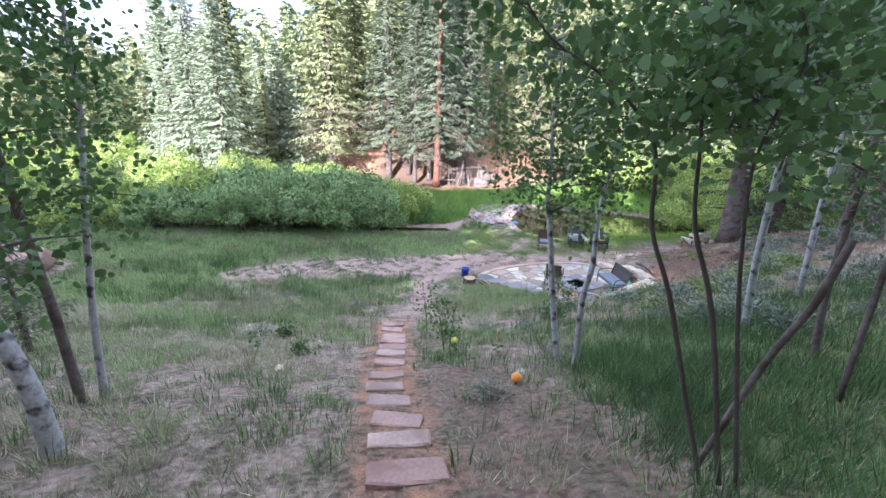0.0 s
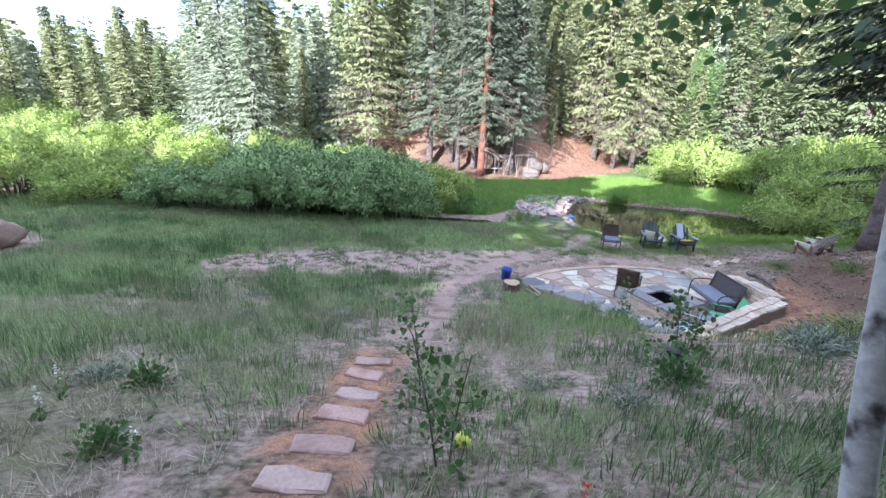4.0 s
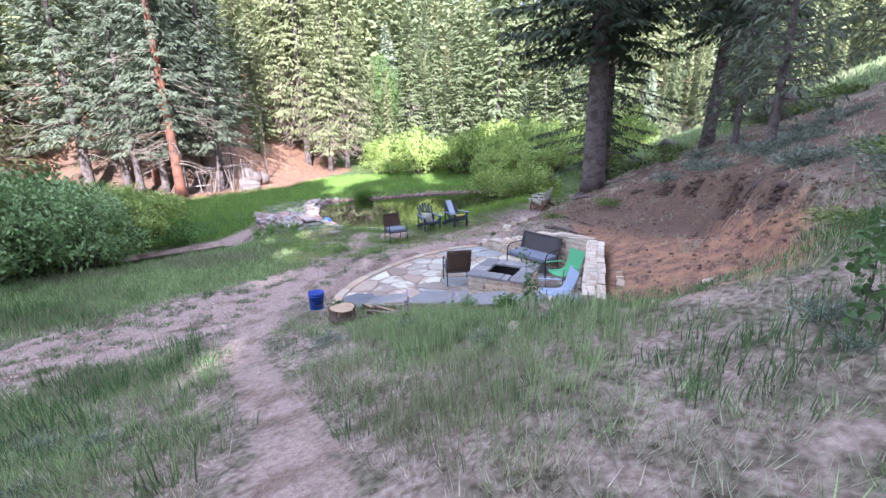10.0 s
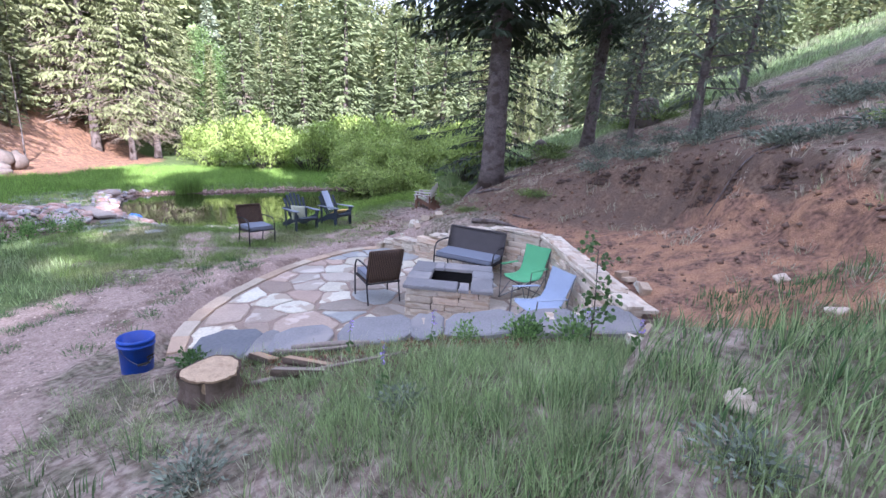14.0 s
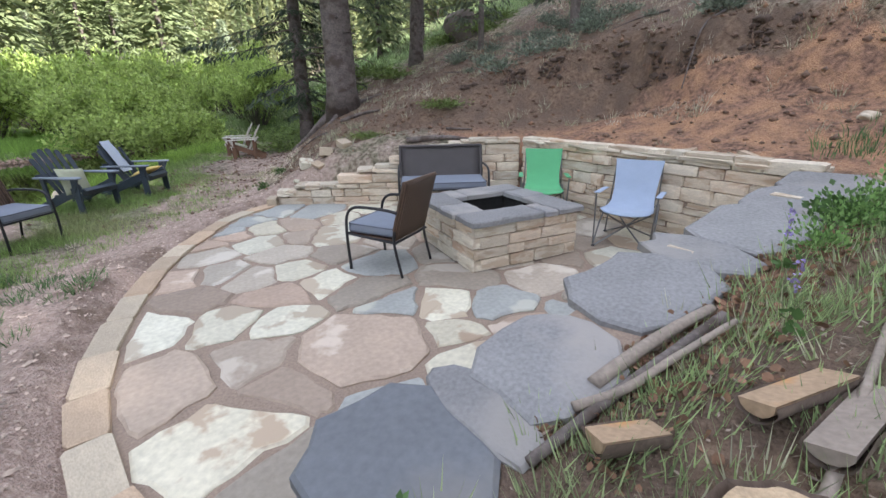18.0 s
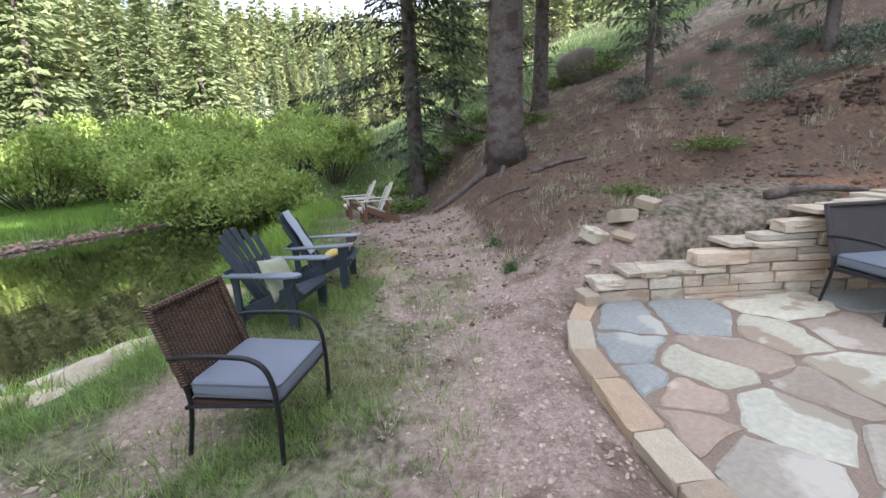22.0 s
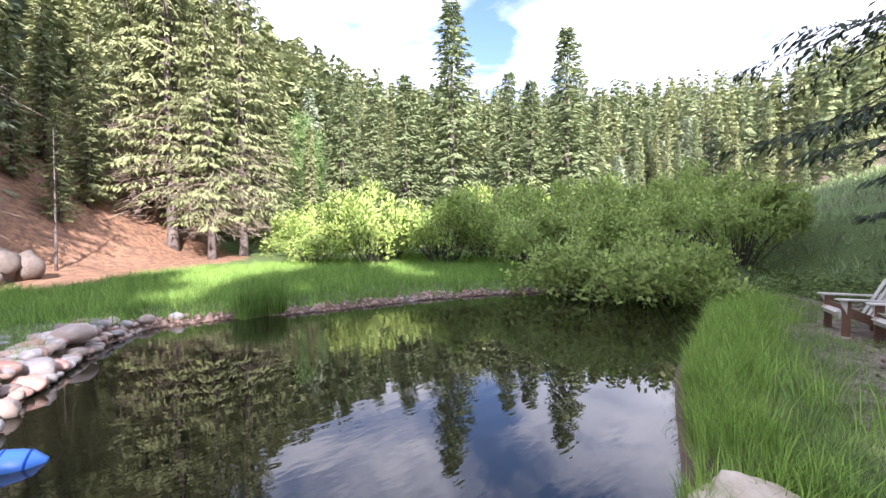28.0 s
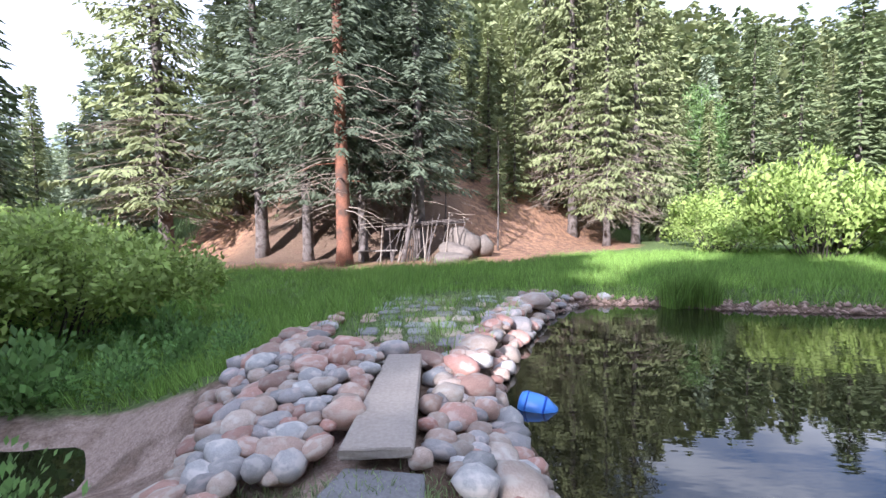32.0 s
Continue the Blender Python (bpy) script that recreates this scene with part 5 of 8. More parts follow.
def patio_seat(name, label, category, w, m, weave, group=""):
    """A steel-framed garden seat: curved arms, woven back, one cushion."""
    c = thing(name, label, category, m, group)
    h = w / 2
    for s in (-1, 1):
        part("front_leg", tube(curve_points([(s * h, 0.27, 0), (s * h, 0.285, 0.3), (s * h, 0.27, 0.52), (s * h, 0.19, 0.62), (s * h, 0.02, 0.64), (s * h, -0.2, 0.635), (s * h, -0.3, 0.62)], 4), 0.0145, 8), M["black_metal"], c, "black steel leg bent into the arm", True)
        part("rear_leg", tube(curve_points([(s * (h - 0.02), -0.31, 0), (s * (h - 0.02), -0.25, 0.25), (s * (h - 0.02), -0.24, 0.4), (s * (h - 0.02), -0.3, 0.62), (s * (h - 0.02), -0.375, 0.88)], 4), 0.0135, 8), M["black_metal"], c, "black steel back post", True)
        part("side_rail", tube([(s * (h - 0.01), 0.275, 0.36), (s * (h - 0.02), -0.25, 0.33)], 0.013, 8), M["black_metal"], c)
    part("front_rail", tube([(-h, 0.275, 0.36), (h, 0.275, 0.36)], 0.014, 8), M["black_metal"], c)
    part("rear_rail", tube([(-h, -0.25, 0.33), (h, -0.25, 0.33)], 0.013, 8), M["black_metal"], c)
    part("top_rail", tube([(-h + 0.01, -0.378, 0.885), (h - 0.01, -0.378, 0.885)], 0.02, 8), M[weave], c, "woven top rail")
    for s in (-1, 1):
        part("post_wrap", tube([(s * (h - 0.02), -0.25, 0.45), (s * (h - 0.02), -0.3, 0.62), (s * (h - 0.02), -0.378, 0.885)], 0.02, 8), M[weave], c, "weave wrapped round the post")
    bm = bmesh.new()
    nx, nz = 8, 6
    for off in (0.0, -0.022):
        for iz in range(nz + 1):
            for ix in range(nx + 1):
                x, f = (-1 + 2 * ix / nx) * (h - 0.03), iz / nz
                bm.verts.new((x, -0.235 - 0.14 * f - 0.02 * (1 - (x / h) ** 2) + off, 0.37 + 0.51 * f))
    bm.verts.ensure_lookup_table()
    k = (nx + 1) * (nz + 1)
    for layer in (0, k):
        for iz in range(nz):
            for ix in range(nx):
                a = layer + iz * (nx + 1) + ix
                bm.faces.new([bm.verts[q] for q in (a, a + 1, a + nx + 2, a + nx + 1)])
    rim = [i for i in range(nx + 1)] + [i * (nx + 1) + nx for i in range(1, nz + 1)] + [nz * (nx + 1) + nx - i for i in range(1, nx + 1)] + [i * (nx + 1) for i in range(nz - 1, 0, -1)]
    for a, b in zip(rim, rim[1:] + rim[:1]):
        bm.faces.new([bm.verts[q] for q in (a, b, b + k, a + k)])
    part("backrest", bm, M[weave], c, "tightly woven back", True)
    part("seat", box(w - 0.05, 0.5, 0.02, Matrix.Translation((0, 0.01, 0.352))), M[weave], c)
    cu = part("cushion", cushion_bm(w - 0.06, 0.53, 0.1, Matrix.Translation((0, 0.03, 0.42)) @ Matrix.Rotation(radians(-2), 4, "X")), M["cushion"], c, "grey-blue seat cushion", True)
    for z in (0.455, 0.385):
        part("piping", tube(ring_points((w - 0.06) / 2 - 0.002, 0.263, 0, r=0.035), 0.006, 5, False), M["piping"], cu).matrix_basis = Matrix.Translation((0, 0.03, z))
    return c


patio_seat("patio_armchair", "brown wicker armchair with black steel frame on the flagstones", "chair", 0.58, facing(4.42, 14.06, FLOOR, 0.3, 0.62), "wicker", "patio seats")
patio_seat("patio_armchair", "brown wicker armchair with grey cushion beside the pond", "chair", 0.62, facing(5.2, 18.74, gz(5.2, 18.74), -0.1, -1.0), "wicker", "patio seats")
patio_seat("loveseat", "two-seat bench with dark woven back against the stone wall", "bench", 1.24, facing(6.5, 13.58, FLOOR, -0.99, -0.1), "wicker_dark", "patio seats")


def camp_chair(label, cloth, m, arm=True):
    """A folding canvas chair on crossed steel legs."""
    c = thing("folding_chair", label, "chair", m, "folding chairs")
    bm = bmesh.new()
    prof = [(0.27, 0.37), (0.24, 0.4), (0.1, 0.375), (-0.08, 0.36), (-0.2, 0.4), (-0.27, 0.55), (-0.33, 0.72), (-0.38, 0.87)]
    nx = 6
    for off in (0.0, -0.012):
        for j, (y, z) in enumerate(prof):
            for ix in range(nx + 1):
                f = -1 + 2 * ix / nx
                w = 0.24 - 0.03 * (j == 0) + 0.02 * math.sin(j)
                bm.verts.new((f * w, y + off, z + off + 0.025 * f * f - (0.02 if 5 <= j <= 7 else 0) * f * f))
    bm.verts.ensure_lookup_table()
    k = (nx + 1) * len(prof)
    for layer in (0, k):
        for j in range(len(prof) - 1):
            for ix in range(nx):
                a = layer + j * (nx + 1) + ix
                bm.faces.new([bm.verts[q] for q in (a, a + 1, a + nx + 2, a + nx + 1)])
    part("canvas_seat", bm, M[cloth], c, "sagging canvas sling", True)
    for s in (-1, 1):
        part("leg", tube([(s * 0.27, 0.3, 0.01), (-s * 0.02, 0.0, 0.21), (-s * 0.25, -0.26, 0.4)], 0.009, 6), M["grey_metal"], c)
        part("leg", tube([(s * 0.27, -0.3, 0.01), (-s * 0.02, 0.0, 0.2), (-s * 0.25, 0.26, 0.4)], 0.009, 6), M["grey_metal"], c)
        part("leg", tube([(s * 0.28, 0.3, 0.01), (s * 0.29, 0.02, 0.2), (s * 0.27, -0.29, 0.4)], 0.009, 6), M["grey_metal"], c)
        part("back_post", tube([(s * 0.27, -0.28, 0.03), (s * 0.25, -0.3, 0.5), (s * 0.24, -0.39, 0.87)], 0.009, 6), M["grey_metal"], c)
        part("arm_post", tube([(s * 0.28, 0.29, 0.02), (s * 0.3, 0.27, 0.58)], 0.009, 6), M["grey_metal"], c)
        part("armrest", box(0.06, 0.5, 0.012, Matrix.Translation((s * 0.3, 0.02, 0.575)) @ Matrix.Rotation(radians(4), 4, "X"), 0.005), M[cloth], c, "canvas arm strap")
        part("foot", box(0.04, 0.04, 0.02, Matrix.Translation((s * 0.27, 0.3, 0.01)), 0.006), M["black_plastic"], c)
        part("foot", box(0.04, 0.04, 0.02, Matrix.Translation((s * 0.27, -0.3, 0.01)), 0.006), M["black_plastic"], c)
    return c


camp_chair("grey-blue canvas folding chair on thin steel legs by the stone wall", "grey_cloth", facing(5.02, 11.5, FLOOR, -0.85, 0.5))
camp_chair("green canvas folding chair beside the fire pit", "green_cloth", facing(6.12, 12.22, FLOOR, -0.98, 0.15))


def board(outline, thick, m=None, bevel=0.005):
    """A flat board from an outline in x, y, its underside at z = 0."""
    bm = bmesh.new()
    low = [bm.verts.new((x, y, 0)) for x, y in outline]
    f = bm.faces.new(low)
    r = bmesh.ops.extrude_face_region(bm, geom=[f])
    bmesh.ops.translate(bm, vec=(0, 0, thick), verts=[v for v in r["geom"] if isinstance(v, bmesh.types.BMVert)])
    if bevel:
        bmesh.ops.bevel(bm, geom=[e for e in bm.edges if e.calc_face_angle(0) > 1.2], offset=bevel, segments=1, affect="EDGES")
    if m is not None:
        bmesh.ops.transform(bm, matrix=m, verts=bm.verts)
    return bm


def round_end(x0, x1, y0, y1, n=6, taper=0.0):
    """A plank outline along y with a rounded far end."""
    r = (x1 - x0) / 2
    cx = (x0 + x1) / 2
    return [(x0 + taper, y0), (x1 - taper, y0)] + [(cx + r * math.cos(a), y1 - r * 0.8 + r * 0.8 * math.sin(a)) for a in [math.pi * i / n for i in range(n + 1)]]


def adirondack(label, m, wood, arm, slats=6, group="", name="adirondack_chair", leg_wood=None):
    """A low slatted garden chair: fanned back, sloping seat, broad flat arms."""
    c = thing(name, label, "chair", m, group)
    for s in (-1, 1):
        part("front_leg", box(0.035, 0.1, 0.53, Matrix.Translation((s * 0.315, 0.24, 0.265)), 0.006), M[leg_wood or wood], c)
        a = math.atan2(0.36, 0.86)
        bm = board([(-0.5, -0.06), (0.3, -0.06), (0.42, 0.0), (0.42, 0.07), (-0.5, 0.07), (-0.53, 0.0)], 0.03)
        part("runner", bm, M[leg_wood or wood], c).matrix_basis = Matrix.Translation((s * 0.275 - 0.015, -0.09, 0.225)) @ Matrix.Rotation(a, 4, "X") @ Matrix(((0, 0, 1, 0), (1, 0, 0, 0), (0, 1, 0, 0), (0, 0, 0, 1)))
        part("arm_bracket", board([(0, 0), (0.1, 0.2), (0.0, 0.2)], 0.025), M[wood], c).matrix_basis = Matrix.Translation((s * 0.315 + s * 0.018 - 0.0125, 0.24, 0.33)) @ Matrix(((0, 0, 1, 0), (1, 0, 0, 0), (0, 1, 0, 0), (0, 0, 0, 1)))
        o = [(-0.05, -0.42), (0.04, -0.42), (0.05, -0.1), (0.078, 0.1), (0.08, 0.28), (0.06, 0.35), (0.02, 0.38), (-0.03, 0.37), (-0.065, 0.33), (-0.075, 0.26), (-0.06, 0.05), (-0.045, -0.15)]
        part("armrest", board([(x * s, y) for x, y in o][:: s or 1], 0.024, Matrix.Translation((s * 0.325, 0.0, 0.532))), M[arm], c, "broad flat armrest")
        part("rear_post", box(0.03, 0.07, 0.53, Matrix.Translation((s * 0.315, -0.3, 0.265)), 0.005), M[leg_wood or wood], c)
    for i in range(6):
        f = i / 5
        part("seat_slat", box(0.52, 0.072, 0.02, Matrix.Translation((0, 0.32 - 0.4 * f, 0.385 - 0.145 * f - (0.03 if i == 0 else 0))) @ Matrix.Rotation(radians(20 if i else -35), 4, "X"), 0.006), M[wood], c)
    part("apron", box(0.6, 0.022, 0.1, Matrix.Translation((0, 0.3, 0.32)), 0.005), M[wood], c)
    lean = radians(27)
    for i in range(slats):
        f = (i - (slats - 1) / 2) / ((slats - 1) / 2)
        w = 0.54 / slats - 0.008
        tall = 0.84 - 0.13 * f * f
        bm = board(round_end(-w / 2, w / 2, 0.0, tall, taper=0.012), 0.018)
        part("back_slat", bm, M[wood], c).matrix_basis = Matrix.Translation((f * 0.225, -0.1 - 0.03 * (1 - f * f), 0.2)) @ Matrix.Rotation(lean, 4, "X") @ Matrix.Rotation(radians(90), 4, "X") @ Matrix.Rotation(radians(-4.5 * f), 4, "Z")
    for z, w in ((0.24, 0.56), (0.56, 0.66)):
        part("back_rail", box(w, 0.025, 0.06, Matrix.Translation((0, -0.15 - (z - 0.2) * math.tan(lean) - 0.045, z)) @ Matrix.Rotation(lean, 4, "X"), 0.005), M[wood], c)
    part("rear_stretcher", box(0.66, 0.025, 0.07, Matrix.Translation((0, -0.33, 0.5)), 0.004), M[wood], c)
    return c


POND_CHAIRS = "chairs by the pond"
a1 = adirondack("dark blue slatted chair with paler arms beside the pond", facing(6.92, 19.29, gz(6.92, 19.29) + 0.005, -0.12, -1.0), "wood_dark", "wood_arm", group=POND_CHAIRS)
a2 = adirondack("dark blue slatted adirondack chair with a pale towel, beside the pond", facing(8.1, 19.2, gz(8.1, 19.2) + 0.005, 0.1, -1.0), "wood_dark", "wood_arm", group=POND_CHAIRS)


def pillow(name, label, m, mat, sx=0.42, sy=0.42, puff=0.07):
    bm = bmesh.new()
    n = 8
    top, low = {}, {}
    for i in range(n + 1):
        for j in range(n + 1):
            u, v = -1 + 2 * i / n, -1 + 2 * j / n
            e = max(0.0, (1 - u * u) * (1 - v * v)) ** 0.45
            px, py = u * sx / 2 * (1 - 0.06 * (1 - v * v) * abs(u)), v * sy / 2 * (1 - 0.06 * (1 - u * u) * abs(v))
            top[i, j] = bm.verts.new((px, py, puff * e + 0.004))
            low[i, j] = bm.verts.new((px, py, -puff * e - 0.004))
    for i in range(n):
        for j in range(n):
            bm.faces.new((top[i, j], top[i + 1, j], top[i + 1, j + 1], top[i, j + 1]))
            bm.faces.new((low[i, j], low[i, j + 1], low[i + 1, j + 1], low[i + 1, j]))
    rim = [(i, 0) for i in range(n)] + [(n, j) for j in range(n)] + [(n - i, n) for i in range(n)] + [(0, n - j) for j in range(n)]
    for a, b in zip(rim, rim[1:] + rim[:1]):
        bm.faces.new((top[a], low[a], low[b], top[b]))
    p = part(name, bm, M[mat], None, "", True)
    p.matrix_basis = m
    return tagged(p, label, "pillow")


A1, A2 = a1.matrix_basis, a2.matrix_basis
pillow("throw_pillow", "sage green throw pillow leaning in the dark blue chair", A1 @ Matrix.Translation((0.12, 0.03, 0.46)) @ Matrix.Rotation(radians(112), 4, "X") @ Matrix.Rotation(radians(8), 4, "Z"), "pillow")
pillow("seat_pillow", "yellow pillow lying on the dark blue chair seat", A2 @ Matrix.Translation((0.0, 0.12, 0.405)) @ Matrix.Rotation(radians(19), 4, "X"), "yellow", 0.4, 0.4, 0.05)


def towel():
    bm = bmesh.new()
    n, cols = 12, 4
    for off in (0.0, 0.008):
        for i in range(n + 1):
            for j in range(cols + 1):
                f = i / n
                bm.verts.new((-0.13 + 0.26 * j / cols + 0.006 * math.sin(i * 1.3), off + 0.004 * math.sin(j * 2 + i), 0.2 + 0.6 * f))
    bm.verts.ensure_lookup_table()
    k = (n + 1) * (cols + 1)
    for layer in (0, k):
        for i in range(n):
            for j in range(cols):
                a = layer + i * (cols + 1) + j
                bm.faces.new([bm.verts[q] for q in (a, a + 1, a + cols + 2, a + cols + 1)])
    t = part("towel", bm, M["towel"], None, "", True)
    t.matrix_basis = A2 @ Matrix.Translation((0.04, -0.1, 0.24)) @ Matrix.Rotation(radians(27), 4, "X") @ Matrix.Translation((0, 0.015, 0))
    tagged(t, "pale blue towel draped over the dark blue chair back", "towel")


towel()
w1 = adirondack("worn whitewashed adirondack chair with a green seat cushion on bare earth", facing(13.0, 19.6, gz(13.0, 19.6), -0.35, 0.94), "wood_white", "wood_white", 5, "whitewashed chairs", leg_wood="wood_brown")
w2 = adirondack("worn whitewashed adirondack chair on bare earth under the spruces", facing(13.75, 20.15, gz(13.75, 20.15), -0.35, 0.94), "wood_white", "wood_white", 5, "whitewashed chairs", leg_wood="wood_brown")
pillow("seat_pillow", "pale green flat cushion on the whitewashed chair", w1.matrix_basis @ Matrix.Translation((0.0, 0.1, 0.37)) @ Matrix.Rotation(radians(19), 4, "X"), "pillow", 0.44, 0.42, 0.04)


# ---- loose things round the terrace and along the trail ----
def bucket(x, y):
    c = thing("bucket", "bright blue plastic bucket with a wire handle on the gravel", "bucket", Matrix.Translation((x, y, gz(x, y))) @ Matrix.Rotation(radians(3), 4, "Y"))
    bm = bmesh.new()
    n = 28
    prof = [(0.0, 0.0), (0.125, 0.0), (0.13, 0.012), (0.146, 0.29), (0.156, 0.292), (0.157, 0.305), (0.148, 0.31), (0.149, 0.335), (0.158, 0.338), (0.159, 0.35), (0.151, 0.37), (0.146, 0.37), (0.128, 0.02), (0.0, 0.018)]
    rings = [[bm.verts.new((r * math.cos(2 * math.pi * k / n), r * math.sin(2 * math.pi * k / n), z)) for k in range(n)] for r, z in prof[1:-1]]
    for a, b in zip(rings, rings[1:]):
        for k in range(n):
            bm.faces.new((a[k], a[(k + 1) % n], b[(k + 1) % n], b[k]))
    part("pail", bm, M["blue"], c, "", True)
    part("bottom", tube([(0, 0, 0.002), (0, 0, 0.018)], 0.127, n), M["blue"], c)
    part("handle", tube(curve_points([(0.155, 0, 0.32), (0.11, -0.09, 0.2), (0.0, -0.16, 0.12), (-0.11, -0.09, 0.2), (-0.155, 0, 0.32)]), 0.003, 5), M["grey_metal"], c, "thin wire handle")
    part("grip", tube([(0.05, -0.148, 0.135), (-0.05, -0.148, 0.135)], 0.011, 8), M["black_plastic"], c)
    for i, w in enumerate((0.09, 0.07)):
        part("print_bar", box(w, 0.004, 0.018, Matrix.Rotation(radians(28), 4, "Z") @ Matrix.Translation((0, -0.1425, 0.19 - 0.03 * i)) @ Matrix.Rotation(radians(3), 4, "X")), M["black_plastic"], c, "dark printed bar")


bucket(0.95, 13.98)


def stump(x, y):
    c = thing("chopping_stump", "sawn log stump with rough dark bark and a pale cut top", "stump", Matrix.Translation((x, y, gz(x, y) - 0.02)))
    rnd = random.Random(4)
    n = 40
    off = [rnd.uniform(-0.012, 0.012) + 0.015 * math.sin(3 * k * 6.28 / n) for k in range(n)]

    def ring(bm, r, z, rough=1.0):
        return [bm.verts.new(((r + off[k] * rough) * math.cos(6.2832 * k / n), (r + off[k] * rough) * math.sin(6.2832 * k / n), z)) for k in range(n)]
    bm = bmesh.new()
    rs = [ring(bm, 0.212 + 0.012 * math.sin(i * 2.0), z, 1.2 + 0.4 * (i % 2)) for i, z in enumerate((0.0, 0.08, 0.16, 0.24, 0.268))]
    for a, b in zip(rs, rs[1:]):
        for k in range(n):
            bm.faces.new((a[k], a[(k + 1) % n], b[(k + 1) % n], b[k]))
    part("bark", bm, M["log_bark"], c, "dark furrowed bark")
    bm = bmesh.new()
    r = ring(bm, 0.2, 0.272)
    low = ring(bm, 0.2, 0.0)
    bm.faces.new(r)
    for k in range(n):
        bm.faces.new((low[k], low[(k + 1) % n], r[(k + 1) % n], r[k]))
    part("cut_top", bm, M["end_grain"], c, "pale sawn end grain")


stump(1.03, 12.68)


def split_log(x, y, turn, length, r, label, tilt=0.0, z=None, wood="log"):
    c = thing("firewood_log", label, "log", Matrix.Translation((x, y, (gz(x, y) if z is None else z) + r * 0.6)) @ Matrix.Rotation(turn, 4, "Z") @ Matrix.Rotation(radians(160), 4, "X") @ Matrix.Rotation(tilt, 4, "Y") @ Matrix.Translation((0, 0, -r * 0.45)), "split firewood")
    rnd = random.Random(int(x * 100))
    n = 8
    bm = bmesh.new()
    rings = []
    for i in range(5):
        xx = -length / 2 + length * i / 4
        rings.append([bm.verts.new((xx + rnd.uniform(-0.01, 0.01), r * math.cos(a) * (1 + rnd.uniform(-0.06, 0.06)), r * 0.06 + r * math.sin(a) * (1 + rnd.uniform(-0.06, 0.06)))) for a in [math.pi * k / (n - 1) for k in range(n)]])
    for a, b in zip(rings, rings[1:]):
        for k in range(n - 1):
            bm.faces.new((a[k], a[k + 1], b[k + 1], b[k]))
    part("bark", bm, M["log_bark"], c, "rough bark side", True)
    bm = bmesh.new()
    rings = []
    for i in range(5):
        xx = -length / 2 * 0.99 + length * 0.99 * i / 4
        rings.append([bm.verts.new((xx, (r - 0.012) * math.cos(a), (r - 0.012) * math.sin(a) * (0.9 + rnd.uniform(-0.05, 0.02)) + r * 0.06)) for a in [math.pi * k / (n - 1) for k in range(n)]])
    for a, b in zip(rings, rings[1:]):
        for k in range(n - 1):
            bm.faces.new((a[k], a[k + 1], b[k + 1], b[k]))
        bm.faces.new((a[0], b[0], b[-1], a[-1]))
    bm.faces.new(rings[0])
    bm.faces.new(rings[-1][::-1])
    part("split_wood", bm, M[wood], c, "pale split wood")
    return c


split_log(1.58, 12.84, radians(-80), 0.24, 0.075, "short pale split log lying on leaf litter", 0.0)
split_log(1.64, 12.27, radians(-68), 0.42, 0.07, "orange split log with bark lying on grass", 0.0)
split_log(1.5, 12.2, radians(-58), 0.44, 0.07, "grey split log with bark lying on grass", 0.05, wood="drift")


def stick(pts, r0, r1, label, mat="drift", name="branch"):
    pts = [(x, y, gz(x, y) + dz) for x, y, dz in pts]
    p = curve_points(pts, 4)
    radii = [r0 + (r1 - r0) * i / (len(p) - 1) * (1 + 0.1 * math.sin(i * 2.2)) for i in range(len(p))]
    return tagged(part(name, tube(p, radii, 7), M[mat], None, "", True), label, "branch")


stick([(1.9, 12.85, 0.05), (2.05, 12.62, 0.06), (2.18, 12.4, 0.06), (2.3, 12.18, 0.05)], 0.034, 0.026, "thick bleached branch lying beside the slabs")
stick([(1.58, 13.16, 0.03), (1.84, 12.78, 0.04), (2.05, 12.45, 0.04), (2.22, 12.17, 0.05)], 0.022, 0.028, "thin dark branch lying beside the slabs", "bark_grey")
stick([(1.79, 12.96, 0.05), (1.83, 12.76, 0.06), (1.97, 12.5, 0.06), (2.1, 12.2, 0.08)], 0.022, 0.014, "crooked pale stick lying on leaf litter")
stick([(1.25, 12.5, 0.03), (1.7, 12.0, 0.03), (2.1, 11.55, 0.03)], 0.02, 0.012, "long grey stick lying in the grass")
stick([(0.75, 12.9, 0.03), (0.95, 12.95, 0.02), (1.1, 13.2, 0.03)], 0.01, 0.006, "thin stick lying in the grass")
stick([(12.8, 18.1, 0.03), (12.6, 17.6, 0.05), (12.45, 17.1, 0.07), (12.5, 16.6, 0.2)], 0.05, 0.13, "thick exposed root running down from the old spruce", "bark_grey", "tree_root")
stick([(12.7, 16.35, 0.1), (12.95, 15.9, 0.04), (13.4, 15.5, 0.0)], 0.08, 0.03, "exposed root on the bank", "bark_grey", "tree_root")
stick([(12.4, 16.5, 0.1), (11.9, 16.6, 0.02), (11.4, 16.9, -0.01)], 0.07, 0.02, "exposed root on the bank", "bark_grey", "tree_root")
stick([(11.07, 16.15, 0.02), (11.02, 15.6, 0.04), (10.85, 15.17, 0.02)], 0.05, 0.03, "fallen grey log on the needle-strewn bank", "bark_grey", "log")
stick([(8.33, 13.56, 0.02), (8.31, 13.35, 0.03), (8.27, 13.1, 0.02)], 0.025, 0.012, "fallen grey branch on the bank", "bark_grey")
stick([(7.6, 14.2, 0.06), (7.7, 13.6, 0.07), (7.65, 13.1, 0.05)], 0.05, 0.03, "dark weathered branch lying above the wall", "bark_grey")
